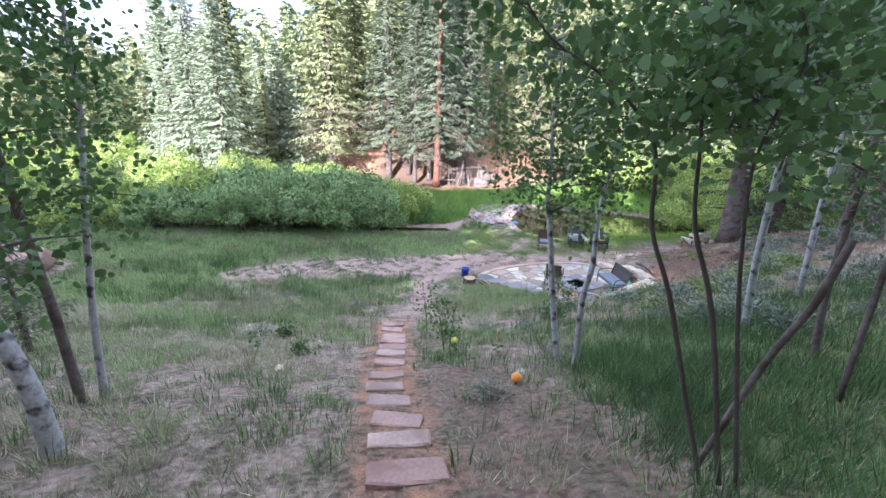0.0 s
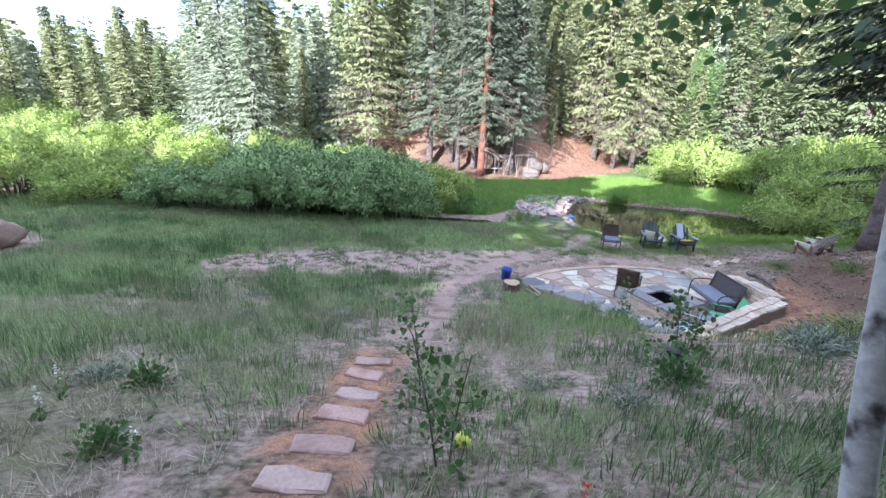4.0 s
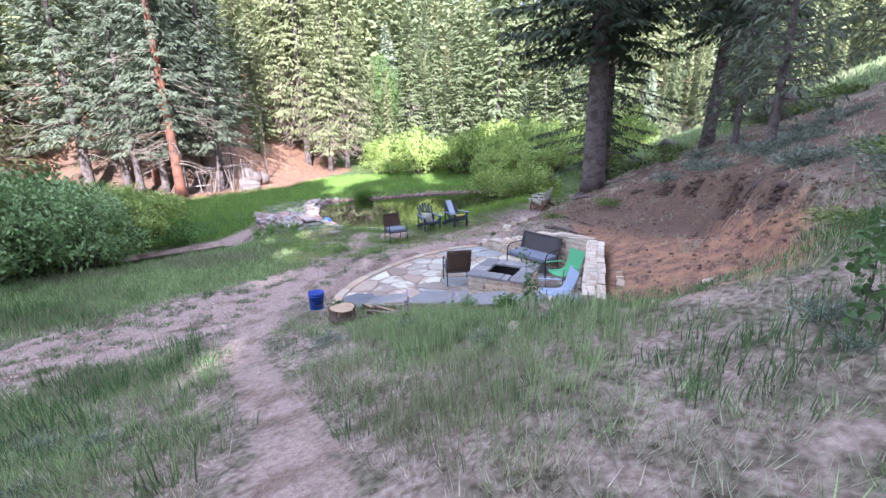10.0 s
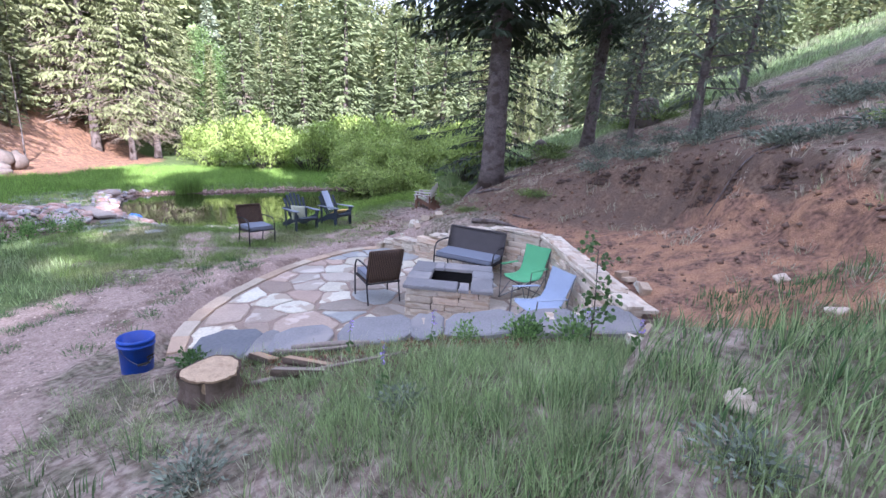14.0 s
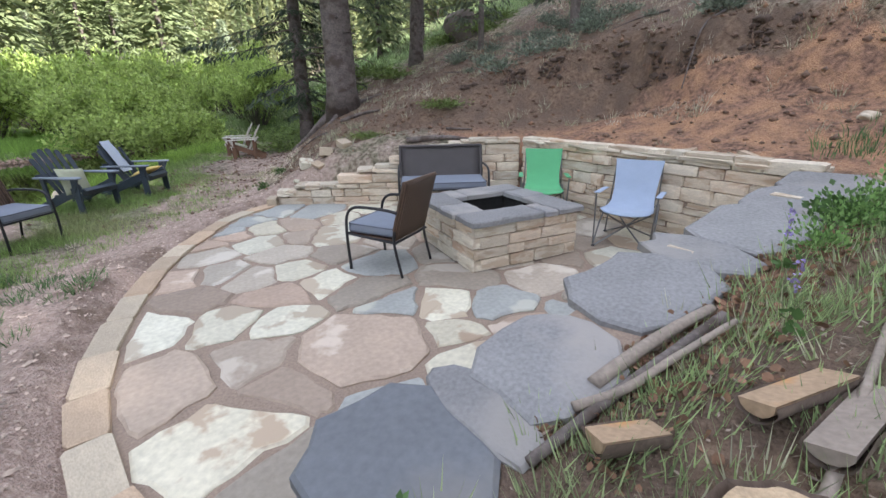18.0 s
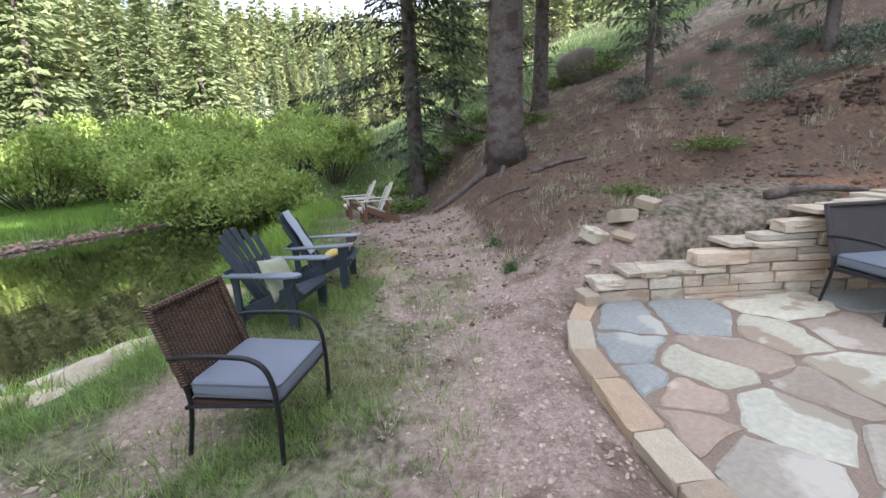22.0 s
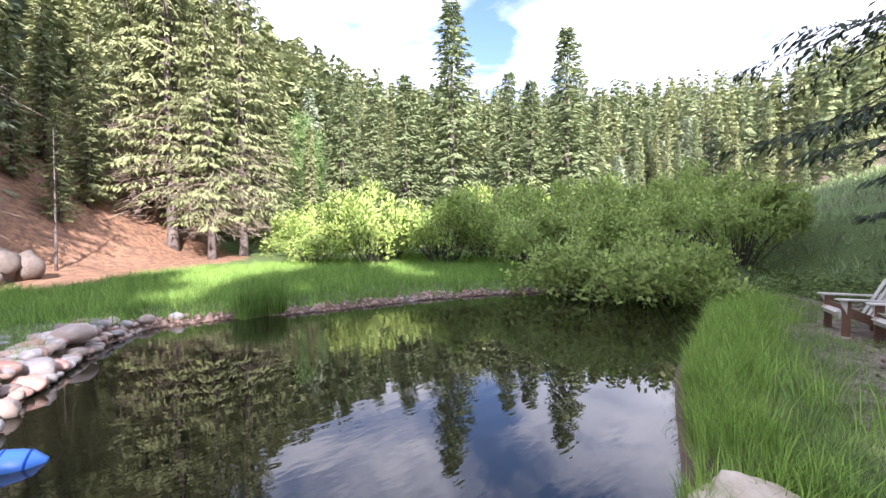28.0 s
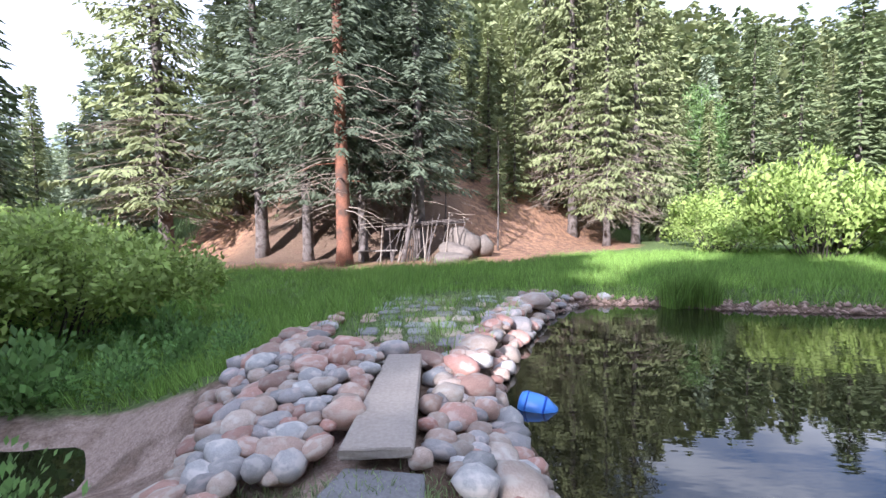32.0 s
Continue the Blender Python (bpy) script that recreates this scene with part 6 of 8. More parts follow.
for k in range(5):
    stick([(-5.4 + 0.2 * k, 15.0 + 0.05 * k, 0.03 + 0.03 * k), (-4.9, 15.2 + 0.08 * k, 0.09 + 0.03 * k), (-4.4 - 0.1 * k, 15.3 - 0.07 * k, 0.04)], 0.03, 0.012, "grey stick in a small heap on the sand")
for x, y, a in ((8.9, 8.1, 0.4), (9.9, 9.2, 1.1), (11.9, 13.3, 0.2), (10.3, 16.3, 0.8), (8.3, 9.0, 2.0)):
    stick([(x, y, 0.03), (x + 0.5 * math.cos(a), y + 0.5 * math.sin(a), 0.04), (x + 1.0 * math.cos(a + 0.2), y + 1.0 * math.sin(a + 0.2), 0.03)], 0.022, 0.008, "dry grey stick on the needle-strewn bank", "bark_grey")

BOULDERS = [pebble(200 + i, 3, 0.22, True) for i in range(6)]


def boulder(x, y, sx, sy, sz, turn, label, mat="boulder", sink=0.25, k=0, group="", z=None):
    key = ("boulder", mat, k % 6)
    if key not in SHARED:
        m2 = BOULDERS[k % 6].copy()
        m2.materials.append(M[mat])
        SHARED[key] = m2
    ob = new("boulder", SHARED[key])
    ob.matrix_basis = Matrix.Translation((x, y, (gz(x, y) if z is None else z) + sz * (0.5 - sink))) @ Matrix.Rotation(turn, 4, "Z") @ Matrix.Diagonal((sx, sy, sz, 1))
    return tagged(ob, label, "rock", group)


EDGE = "boulders on the pond's edge"
for i, (x, y, sx, sy, sz, turn) in enumerate(((6.05, 20.74, 0.75, 0.42, 0.3, 2.7), (6.55, 20.62, 0.6, 0.36, 0.28, 2.6), (6.98, 20.6, 0.42, 0.24, 0.2, 2.8), (7.4, 20.45, 0.6, 0.3, 0.22, 2.9), (7.85, 20.54, 0.66, 0.42, 0.46, 1.2), (7.57, 20.8, 0.28, 0.24, 0.26, 0.3), (7.48, 20.62, 0.24, 0.24, 0.22, 1.3), (5.45, 21.1, 0.9, 0.4, 0.3, 2.2), (5.05, 21.75, 0.6, 0.36, 0.26, 2.0), (5.6, 20.6, 0.35, 0.22, 0.1, 0.4))):
    boulder(x, y, sx * 1.08, sy, sz * 0.85, turn, "pale tan boulder set into the grassy pond edge", "boulder", 0.36, i, EDGE)
HEAP = "loose building stones"
for i, (x, y, sx, sy, sz, turn) in enumerate(((5.32, 10.7, 0.24, 0.16, 0.11, 0.4), (5.12, 10.58, 0.22, 0.17, 0.12, 0.9), (4.86, 10.42, 0.26, 0.18, 0.12, 0.2), (7.77, 15.97, 0.3, 0.24, 0.17, 0.5), (7.84, 15.62, 0.34, 0.26, 0.17, 0.2), (7.56, 15.7, 0.26, 0.16, 0.06, 0.9), (7.42, 16.05, 0.15, 0.11, 0.06, 0.4), (7.9, 15.32, 0.28, 0.22, 0.14, 0.7), (5.62, 10.5, 0.36, 0.16, 0.07, 0.63), (5.3, 10.26, 0.28, 0.15, 0.08, 0.6), (5.74, 10.6, 0.26, 0.14, 0.12, 0.66), (5.22, 10.22, 0.22, 0.14, 0.14, 0.5), (3.6, 10.0, 0.3, 0.2, 0.1, 0.3), (3.9, 9.9, 0.25, 0.2, 0.1, 1.3))):
    ob = stone_piece(None, "border_stone" if i % 3 else "flag_pale", x, y, gz(x, y) + sz * 0.32, sx, sy, sz, turn, i, "building_stone")
    ob.matrix_basis = Matrix.Translation((x, y, gz(x, y) + sz * 0.35)) @ Matrix.Rotation(turn, 4, "Z") @ Matrix.Rotation(0.3 * math.sin(i * 2.3), 4, "X") @ Matrix.Rotation(0.25 * math.cos(i * 3.1), 4, "Y") @ Matrix.Diagonal((sx * 0.85, sy * 0.85, sz * 0.85, 1))
    tagged(ob, "loose squared pale sandstone block lying on bare earth", "stone", HEAP)
boulder(-26.5, 24.0, 4.6, 2.8, 1.9, 0.7, "large rounded grey boulder in the sunny meadow", "grey_rock", 0.2, 2, "boulders in the meadow")
boulder(3.75, 36.6, 1.5, 0.9, 0.6, 0.3, "pale grey boulder at the meadow's edge", "grey_rock", 0.3, 1, "boulders by the shelter")
boulder(3.9, 37.9, 1.6, 1.0, 0.9, 0.1, "big pinkish grey boulder beside the stick shelter", "grey_rock", 0.25, 2, "boulders by the shelter")
boulder(4.3, 39.0, 1.7, 1.4, 1.6, 0.8, "tall grey boulder behind the stick shelter", "grey_rock", 0.2, 3, "boulders by the shelter")
boulder(5.1, 39.3, 0.9, 0.8, 1.1, 0.4, "pale grey boulder behind the stick shelter", "grey_rock", 0.15, 4, "boulders by the shelter")
boulder(-15.5, 12.2, 4.5, 2.6, 1.1, 0.5, "low pink granite outcrop on the slope", "granite", 0.35, 0, "granite outcrop")
boulder(-18.5, 13.6, 3.5, 2.8, 1.4, 1.2, "low pink granite outcrop on the slope", "granite", 0.35, 5, "granite outcrop")
boulder(-22.0, 17.5, 3.0, 2.4, 1.1, 0.2, "low pink granite outcrop on the slope", "granite", 0.35, 2, "granite outcrop")
boulder(-30.0, 27.5, 6.0, 3.5, 2.2, 0.8, "broad grey outcrop among the willows", "grey_rock", 0.3, 1, "granite outcrop")
boulder(19.3, 13.1, 1.6, 1.0, 1.4, 0.8, "grey boulder on the grassy bank", "grey_rock", 0.25, 3, "rocks on the bank")
boulder(19.6, 17.6, 1.3, 1.0, 0.9, 0.2, "dark grey boulder under the spruces", "grey_rock", 0.25, 2, "rocks on the bank")
for i, (x, y, s) in enumerate(((1.8, 9.3, 0.12), (2.9, 8.3, 0.1), (4.2, 8.6, 0.14), (5.4, 8.9, 0.16), (0.8, 3.1, 0.1), (-2.2, 3.6, 0.12), (9.2, 17.2, 0.1), (10.4, 17.7, 0.12), (7.9, 17.2, 0.08), (3.3, 17.0, 0.07), (2.2, 17.6, 0.06), (5.9, 17.4, 0.06))):
    boulder(x, y, s * 1.4, s, s * 0.7, i, "small tan stone lying on the ground", "boulder", 0.3, i, "scattered stones")


def garden_globe(x, y, mat, label):
    z = gz(x, y)
    c = thing("garden_globe", label, "garden light", Matrix.Translation((x, y, z)))
    bm = bmesh.new()
    bmesh.ops.create_uvsphere(bm, u_segments=16, v_segments=10, radius=0.055)
    bmesh.ops.translate(bm, vec=(0, 0, 0.085), verts=bm.verts)
    part("globe", bm, M[mat], c, "", True)
    part("stake", tube([(0, 0, -0.09), (0, 0, 0.04)], 0.008, 6), M["black_plastic"], c, "black stake")
    part("collar", tube([(0, 0, 0.024), (0, 0, 0.046)], 0.022, 10), M["black_plastic"], c)


garden_globe(0.66, 2.75, "orange_globe", "orange garden globe on a short black stake")
garden_globe(0.1, 4.75, "yellow_globe", "yellow garden globe on a short black stake")


def path_lamp(x, y):
    c = thing("path_lamp", "small black solar path lamp stuck in the slope", "garden light", Matrix.Translation((x, y, gz(x, y))))
    part("stake", tube([(0, 0, -0.05), (0, 0, 0.26)], 0.012, 8), M["black_plastic"], c)
    part("lamp_head", tube([(0, 0, 0.25), (0, 0, 0.27), (0, 0, 0.31), (0, 0, 0.32)], [0.03, 0.055, 0.06, 0.03], 12), M["black_plastic"], c, "black round lamp head")


path_lamp(2.0, 6.1)


def shed(x, y):
    z = gz(x, y)
    c = thing("shed", "small red wooden shed far off across the valley", "shed", Matrix.Translation((x, y, z)) @ Matrix.Rotation(0.5, 4, "Z"))
    part("wall", box(2.4, 2, 1.5, Matrix.Translation((0, 0, 0.75))), M["red_paint"], c)
    part("roof", board([(-1.4, -1.2), (1.4, -1.2), (1.4, 1.2), (-1.4, 1.2)], 0.15, Matrix.Translation((0, 0, 1.5)) @ Matrix.Rotation(0.15, 4, "X")), M["bark_red"], c)
    part("door", box(0.6, 0.06, 1.2, Matrix.Translation((0.4, -1.02, 0.6))), M["wood_white"], c)


shed(-62, 62)


def shelter():
    c = thing("stick_shelter", "lean-to shelter of grey sticks propped against a boulder", "shelter", Matrix.Translation((2.6, 38.2, gz(2.6, 38.2))))
    rnd = random.Random(9)
    part("ridge_pole", tube([(-1.6, 0.2, 1.25), (1.7, 0.5, 1.5)], [0.05, 0.04], 6), M["bark_grey"], c)
    for i in range(20):
        x = -1.5 + 3.1 * i / 19
        part("stick", tube([(x + rnd.uniform(-0.5, 0.3), -0.75 + rnd.uniform(-0.4, 0.4), -0.05), (x + rnd.uniform(-0.3, 0.4), 0.35, 1.1 + rnd.uniform(0, 0.8))], [0.026, 0.014], 5), M["bark_grey" if i % 3 else "drift"], c)
    for i in range(8):
        part("stick", tube([(-1.7 + rnd.uniform(0, 1), rnd.uniform(0, 0.8), 1.3 + rnd.uniform(0, 0.2)), (0.9 + rnd.uniform(0, 1), rnd.uniform(0, 0.8), 1.45 + rnd.uniform(0, 0.2))], [0.03, 0.015], 5), M["bark_grey"], c)


shelter()


def log_bench(x, y):
    c = thing("plank_bench", "low bench of grey planks under the spruces", "bench", Matrix.Translation((x, y, gz(x, y))) @ Matrix.Rotation(0.2, 4, "Z"))
    for i in range(3):
        part("plank", box(1.6, 0.12, 0.04, Matrix.Translation((0, -0.15 + 0.14 * i, 0.42)), 0.006), M["plank"], c)
    for s in (-0.6, 0.6):
        part("leg", box(0.12, 0.4, 0.42, Matrix.Translation((s, 0, 0.19)), 0.01), M["bark_grey"], c)


log_bench(0.75, 38.0)
p = [(1.9, 37.0, gz(1.9, 37.0) - 0.08), (2.1, 37.6, -3.7), (2.3, 38.3, -1.9)]
tagged(part("leaning_log", tube(curve_points(p, 4), [0.1 - 0.005 * k for k in range(len(curve_points(p, 4)))], 9), M["bark_grey"], None, "", True), "grey-brown log leaning against a spruce", "log")
for i, (x, y, h) in enumerate(((5.9, 41.5, 5.5), (3.4, 41.0, 4.5))):
    p = curve_points([(x, y, gz(x, y) - 0.1), (x + 0.05, y, gz(x, y) + h * 0.4), (x + 0.1, y + 0.1, gz(x, y) + h)], 4)
    tagged(part("dead_snag", tube(p, [0.055 - 0.045 * k / (len(p) - 1) for k in range(len(p))], 7), M["bark_grey"], None, "", True), "thin grey bare trunk on the red bank", "tree")



# ---- the dam at the pond's outlet ----
RIVER = [pebble(300 + i, 2, 0.16, i % 2 == 0) for i in range(8)]


def river_stone(parent, x, y, z, sx, sy, sz, turn, tilt, k, grey):
    mat = "river_rock_grey" if grey else "river_rock"
    key = ("river", mat, k % 8)
    if key not in SHARED:
        m2 = RIVER[k % 8].copy()
        m2.materials.append(M[mat])
        SHARED[key] = m2
    ob = new("rock", SHARED[key])
    ob.parent = parent
    ob.matrix_basis = Matrix.Translation((x, y, z)) @ Matrix.Rotation(turn, 4, "Z") @ Matrix.Rotation(tilt, 4, "X") @ Matrix.Diagonal((sx, sy, sz, 1))


def dam():
    d = thing("rock_dam", "dam of rounded pink and grey river rocks holding the pond", "dam", None)
    rnd = random.Random(17)
    spots = []

    def place(x, y, size, lift=0.0, gap=0.72):
        if any((x - a) ** 2 + (y - b) ** 2 < ((size + s) * 0.5 * gap) ** 2 for a, b, s in spots):
            return False
        spots.append((x, y, size))
        k = len(spots)
        sz = size * rnd.uniform(0.55, 0.78)
        river_stone(d, x, y, max(gz(x, y), -5.45) + sz * 0.22 + lift, size * rnd.uniform(1.05, 1.4), size * rnd.uniform(0.8, 1.05), sz, rnd.uniform(0, 6.28), rnd.uniform(-0.25, 0.25), k, rnd.random() < 0.3)
        return True
    for x, y, s in ((4.5, 23.35, 0.34), (4.25, 23.2, 0.28), (4.42, 22.75, 0.3), (4.3, 24.6, 0.34), (3.1, 23.35, 0.36), (2.62, 25.4, 0.46), (2.3, 25.0, 0.4), (2.75, 24.95, 0.36), (4.15, 25.05, 0.34), (4.35, 25.75, 0.38), (5.0, 27.2, 0.42), (5.45, 28.4, 0.5)):
        place(x, y, s, 0.03)
    tries = 0
    while len(spots) < 480 and tries < 14000:
        tries += 1
        y = rnd.uniform(22.3, 29.6)
        left = np.interp(y, [22.3, 23.6, 24.3, 25.4, 27.3, 29.6], [2.5, 2.3, 1.95, 2.0, 2.25, 4.6])
        right = np.interp(y, [22.3, 23.2, 24.8, 26.1, 27.2, 28.5, 29.6], [4.75, 4.72, 4.5, 4.75, 5.2, 5.75, 6.4])
        x = rnd.uniform(left, right)
        inner_l = np.interp(y, [22.3, 23.5, 25.1, 25.2, 28, 29.6], [3.0, 3.3, 3.42, 2.7, 2.2, 2.2])
        inner_r = np.interp(y, [22.3, 23.2, 23.5, 25.1, 25.2, 28, 29.6], [4.45, 4.4, 3.86, 3.8, 4.0, 4.75, 5.6])
        if (inner_l - 0.25 * (y < 23.1) < x < inner_r and (y > 25.1 or y < 23.32)) or (abs(x - 3.66) < 0.27 and 23.2 < y < 25.0):
            continue
        mound = 0.2 * math.exp(-((x - 2.9) / 0.7) ** 2 - ((y - 24.6) / 1.6) ** 2)
        place(x, y, rnd.choice((0.13, 0.16, 0.18, 0.2, 0.23, 0.28)), mound + rnd.uniform(0, 0.04), 0.56)
    for x, y, s in ((6.6, 29.75, 0.3), (7.1, 29.75, 0.22), (6.2, 29.6, 0.36), (5.9, 29.2, 0.34)):
        place(x, y, s)


dam()


def bank_pebbles():
    """Small stones and clods in the low eroded bank along the far shore."""
    rs = np.random.RandomState(63)
    n = 40000
    x, y = rs.uniform(5, 19, n), rs.uniform(24, 30.2, n)
    p = edge_distance(x, y, POND)
    ok = (p > -0.12) & (p < 0.3)
    x, y = x[ok][:1500], y[ok][:1500]
    m = len(x)
    s = 0.015 + 0.075 * rs.rand(m) ** 2.5
    c = np.stack([x, y, np.maximum(ground(x, y), WATER - 0.02) + s * 0.15], -1)
    ring = np.array([(1, 0, -.2), (.3, .9, 0), (-.8, .6, -.1), (-.8, -.6, 0), (.3, -.9, -.2), (0.1, 0, .7), (0, 0.1, -.6)])
    V = (c[:, None, :] + ring[None] * s[:, None, None] * rs.uniform(0.7, 1.3, (m, 7, 3))).reshape(-1, 3)
    F = [(k, (k + 1) % 5, 5) for k in range(5)] + [((k + 1) % 5, k, 6) for k in range(5)]
    F = np.concatenate([np.arange(m)[:, None] * 7 + np.array(q) for q in F], 1).reshape(-1, 3)
    tagged(link_mesh("bank_pebbles", np_mesh("bank_pebbles", V, F), M["granite"]), "small brown stones in the low bank across the pond", "gravel", kind="stuff")


bank_pebbles()


def plank_bridge():
    bm = board([(-0.215, -0.83), (0.215, -0.83), (0.16, 0.83), (-0.16, 0.83)], 0.07, None, 0.012)
    bmesh.ops.subdivide_edges(bm, edges=bm.edges[:], cuts=2)
    rnd = random.Random(2)
    for v in bm.verts:
        v.co += Vector((rnd.uniform(-0.006, 0.006), rnd.uniform(-0.006, 0.006), rnd.uniform(-0.003, 0.003)))
    p = part("plank_bridge", bm, M["plank"])
    p.matrix_basis = Matrix.Translation((3.66, 24.12, -4.845)) @ Matrix.Rotation(radians(2), 4, "Z") @ Matrix.Rotation(radians(1.0), 4, "X")
    tagged(p, "weathered grey plank laid across the rocks of the dam", "plank")


plank_bridge()


def flags():
    walk_way = thing("stepping_path", "grey and tan flagstones with grass between them on the dam", "path", None, "", "structure")
    rnd = random.Random(21)
    k = 0

    def lay(x, y, w, l, turn, mat):
        nonlocal k
        o = [(w * 0.5 * math.cos(a) * rnd.uniform(0.85, 1.12), l * 0.5 * math.sin(a) * rnd.uniform(0.85, 1.12)) for a in [radians(45 * q + rnd.uniform(-9, 9)) for q in range(8)]]
        o = [(max(-w * 0.47, min(w * 0.47, px * 1.25)), max(-l * 0.47, min(l * 0.47, py * 1.25))) for px, py in o]
        ob = part("flagstone", slab_mesh(o, 0.07, 500 + k, 0.012), M[mat], walk_way)
        ob.matrix_basis = Matrix.Translation((x, y, max(gz(x, y), -5.02) + 0.022)) @ Matrix.Rotation(turn, 4, "Z")
        k += 1
    for x, y, w, l, mat in ((3.7, 23.05, 0.6, 0.5, "slab"), (4.2, 22.95, 0.34, 0.46, "border_stone"), (3.2, 22.7, 0.5, 0.36, "slab"), (3.55, 22.45, 0.4, 0.45, "slab"), (3.85, 22.3, 0.35, 0.42, "flag"), (4.2, 22.4, 0.36, 0.45, "flag_grey"), (3.3, 21.95, 0.5, 0.42, "flag_grey"), (3.85, 21.75, 0.5, 0.4, "flag"), (4.35, 21.9, 0.4, 0.4, "flag_grey"), (3.4, 21.4, 0.5, 0.4, "flag"), (4.0, 21.25, 0.5, 0.4, "flag_grey"), (2.85, 22.25, 0.46, 0.36, "slab"), (3.05, 21.75, 0.4, 0.36, "flag")):
        lay(x, y, w, l, rnd.uniform(-0.2, 0.2), mat)
    y = 25.3
    while y < 28.9:
        lo, hi = np.interp(y, [25.2, 28, 29], [2.95, 2.5, 2.9]), np.interp(y, [25.2, 28, 29], [3.95, 4.7, 5.0])
        x = lo
        while x < hi:
            w = rnd.uniform(0.24, 0.44)
            if rnd.random() < 0.85:
                lay(x + w / 2, y + rnd.uniform(-0.05, 0.05), w - 0.04, rnd.uniform(0.26, 0.36), rnd.uniform(-0.25, 0.25), rnd.choice(("flag_grey", "slab", "flag_grey", "flag", "border_stone")))
            x += w
        y += 0.36


flags()


def blue_float():
    c = thing("blue_float", "blue plastic drum floating half sunk beside the dam", "float", Matrix.Translation((4.85, 24.75, WATER)) @ Matrix.Rotation(radians(-18), 4, "Z") @ Matrix.Rotation(radians(12), 4, "Y"))
    bm = bmesh.new()
    add_tube(bm, [(x, 0, 0.0) for x in (-0.17, -0.16, -0.12, 0.0, 0.08, 0.13, 0.17, 0.18)], [0.05, 0.09, 0.115, 0.12, 0.11, 0.08, 0.06, 0.04], 18)
    part("drum", bm, M["blue_pale"], c, "", True)
    for x in (-0.1, 0.06):
        part("ridge", tube([(x - 0.012, 0, 0), (x, 0, 0), (x + 0.012, 0, 0)], [0.11, 0.124, 0.11], 18), M["blue"], c)
    part("cap", tube([(0.175, 0, 0), (0.2, 0, 0)], 0.035, 12), M["blue"], c)


blue_float()


# ---- aspens, saplings ----
def leaf_cloud(points, spread, n, size, seed, droop=0.35):
    """Roundish leaves, six-cornered, slightly folded, scattered about the points."""
    rs = np.random.RandomState(seed)
    points = np.asarray(points, float)
    c = points[rs.randint(len(points), size=n)] + rs.randn(n, 3) * spread
    a = rs.randn(n, 3); a[:, 2] -= droop
    a /= np.linalg.norm(a, axis=1, keepdims=True)
    b = np.cross(a, rs.randn(n, 3)); b /= np.linalg.norm(b, axis=1, keepdims=True) + 1e-9
    k = np.cross(a, b)
    s = (size * rs.uniform(0.7, 1.25, n))[:, None]
    ring = [c + a * s * u + b * s * v + k * s * w for u, v, w in ((-0.5, 0, 0), (-0.2, 0.46, 0.08), (0.28, 0.4, 0.08), (0.6, 0, 0), (0.28, -0.4, 0.08), (-0.2, -0.46, 0.08))]
    return np.stack(ring, 1).reshape(-1, 3), np.arange(n * 6).reshape(-1, 6)


def broadleaf(name, label, stems, seed, leaves, size, bark, group, top=2.5, limbs=9, low=0.35, spread=0.16, leafmat="leaf_aspen", reach=0.9):
    """Stems given as lines of places with a foot radius; each carries on upwards to a leafy top."""
    x0, y0, z0 = stems[0][0][0]
    t = thing(name, label, "tree", Matrix.Translation((x0, y0, z0)), group)
    rnd = random.Random(seed)
    twig_pts = []
    for pts, r in stems:
        P = [Vector(p) - Vector((x0, y0, z0)) for p in pts]
        P[0].z -= 0.08
        if top > 0:
            way = (P[-1] - P[-2]).normalized()
            way = (way + Vector((0, 0, 1.2))).normalized()
            for i in range(3):
                P.append(P[-1] + way * top / 3 + Vector((rnd.uniform(-0.08, 0.08), rnd.uniform(-0.08, 0.08), 0)))
        P = [P[0]] + [p + Vector((rnd.uniform(-1, 1), rnd.uniform(-1, 1), 0)) * 0.02 for p in P[1:]]
        Q = curve_points(P, 4)
        rad = [max(r * (1 - 0.85 * i / (len(Q) - 1)), 0.004) for i in range(len(Q))]
        part("trunk", tube(Q, rad, 9), M[bark], t, "", True)
        for i in range(limbs):
            f = low + (0.97 - low) * (i + rnd.random()) / limbs
            q = Q[min(int(f * len(Q)), len(Q) - 1)]
            a = rnd.uniform(0, 6.28)
            l = reach * rnd.uniform(0.5, 1.1) * (1.15 - 0.6 * f)
            d = Vector((math.cos(a), math.sin(a), rnd.uniform(0.0, 0.5)))
            b = [q, q + d * l * 0.5 + Vector((0, 0, 0.04 * l)), q + d * l + Vector((0, 0, -0.06 * l))]
            br = max(r * (1 - 0.85 * f) * 0.45, 0.004)
            part("branch", tube(curve_points(b, 3), [br * (1 - 0.8 * j / 6) for j in range(7)], 5), M["bark_dark"], t)
            for j in range(5):
                twig_pts.append(b[0].lerp(b[1], 0.5 + 0.1 * j) if j < 1 else b[1].lerp(b[2], j / 4.5))
    V, F = leaf_cloud([tuple(p) for p in twig_pts], spread, leaves, size, seed)
    me = np_mesh("foliage", V, F)
    link_mesh("foliage", me, M[leafmat], t, "small round green leaves")
    return t


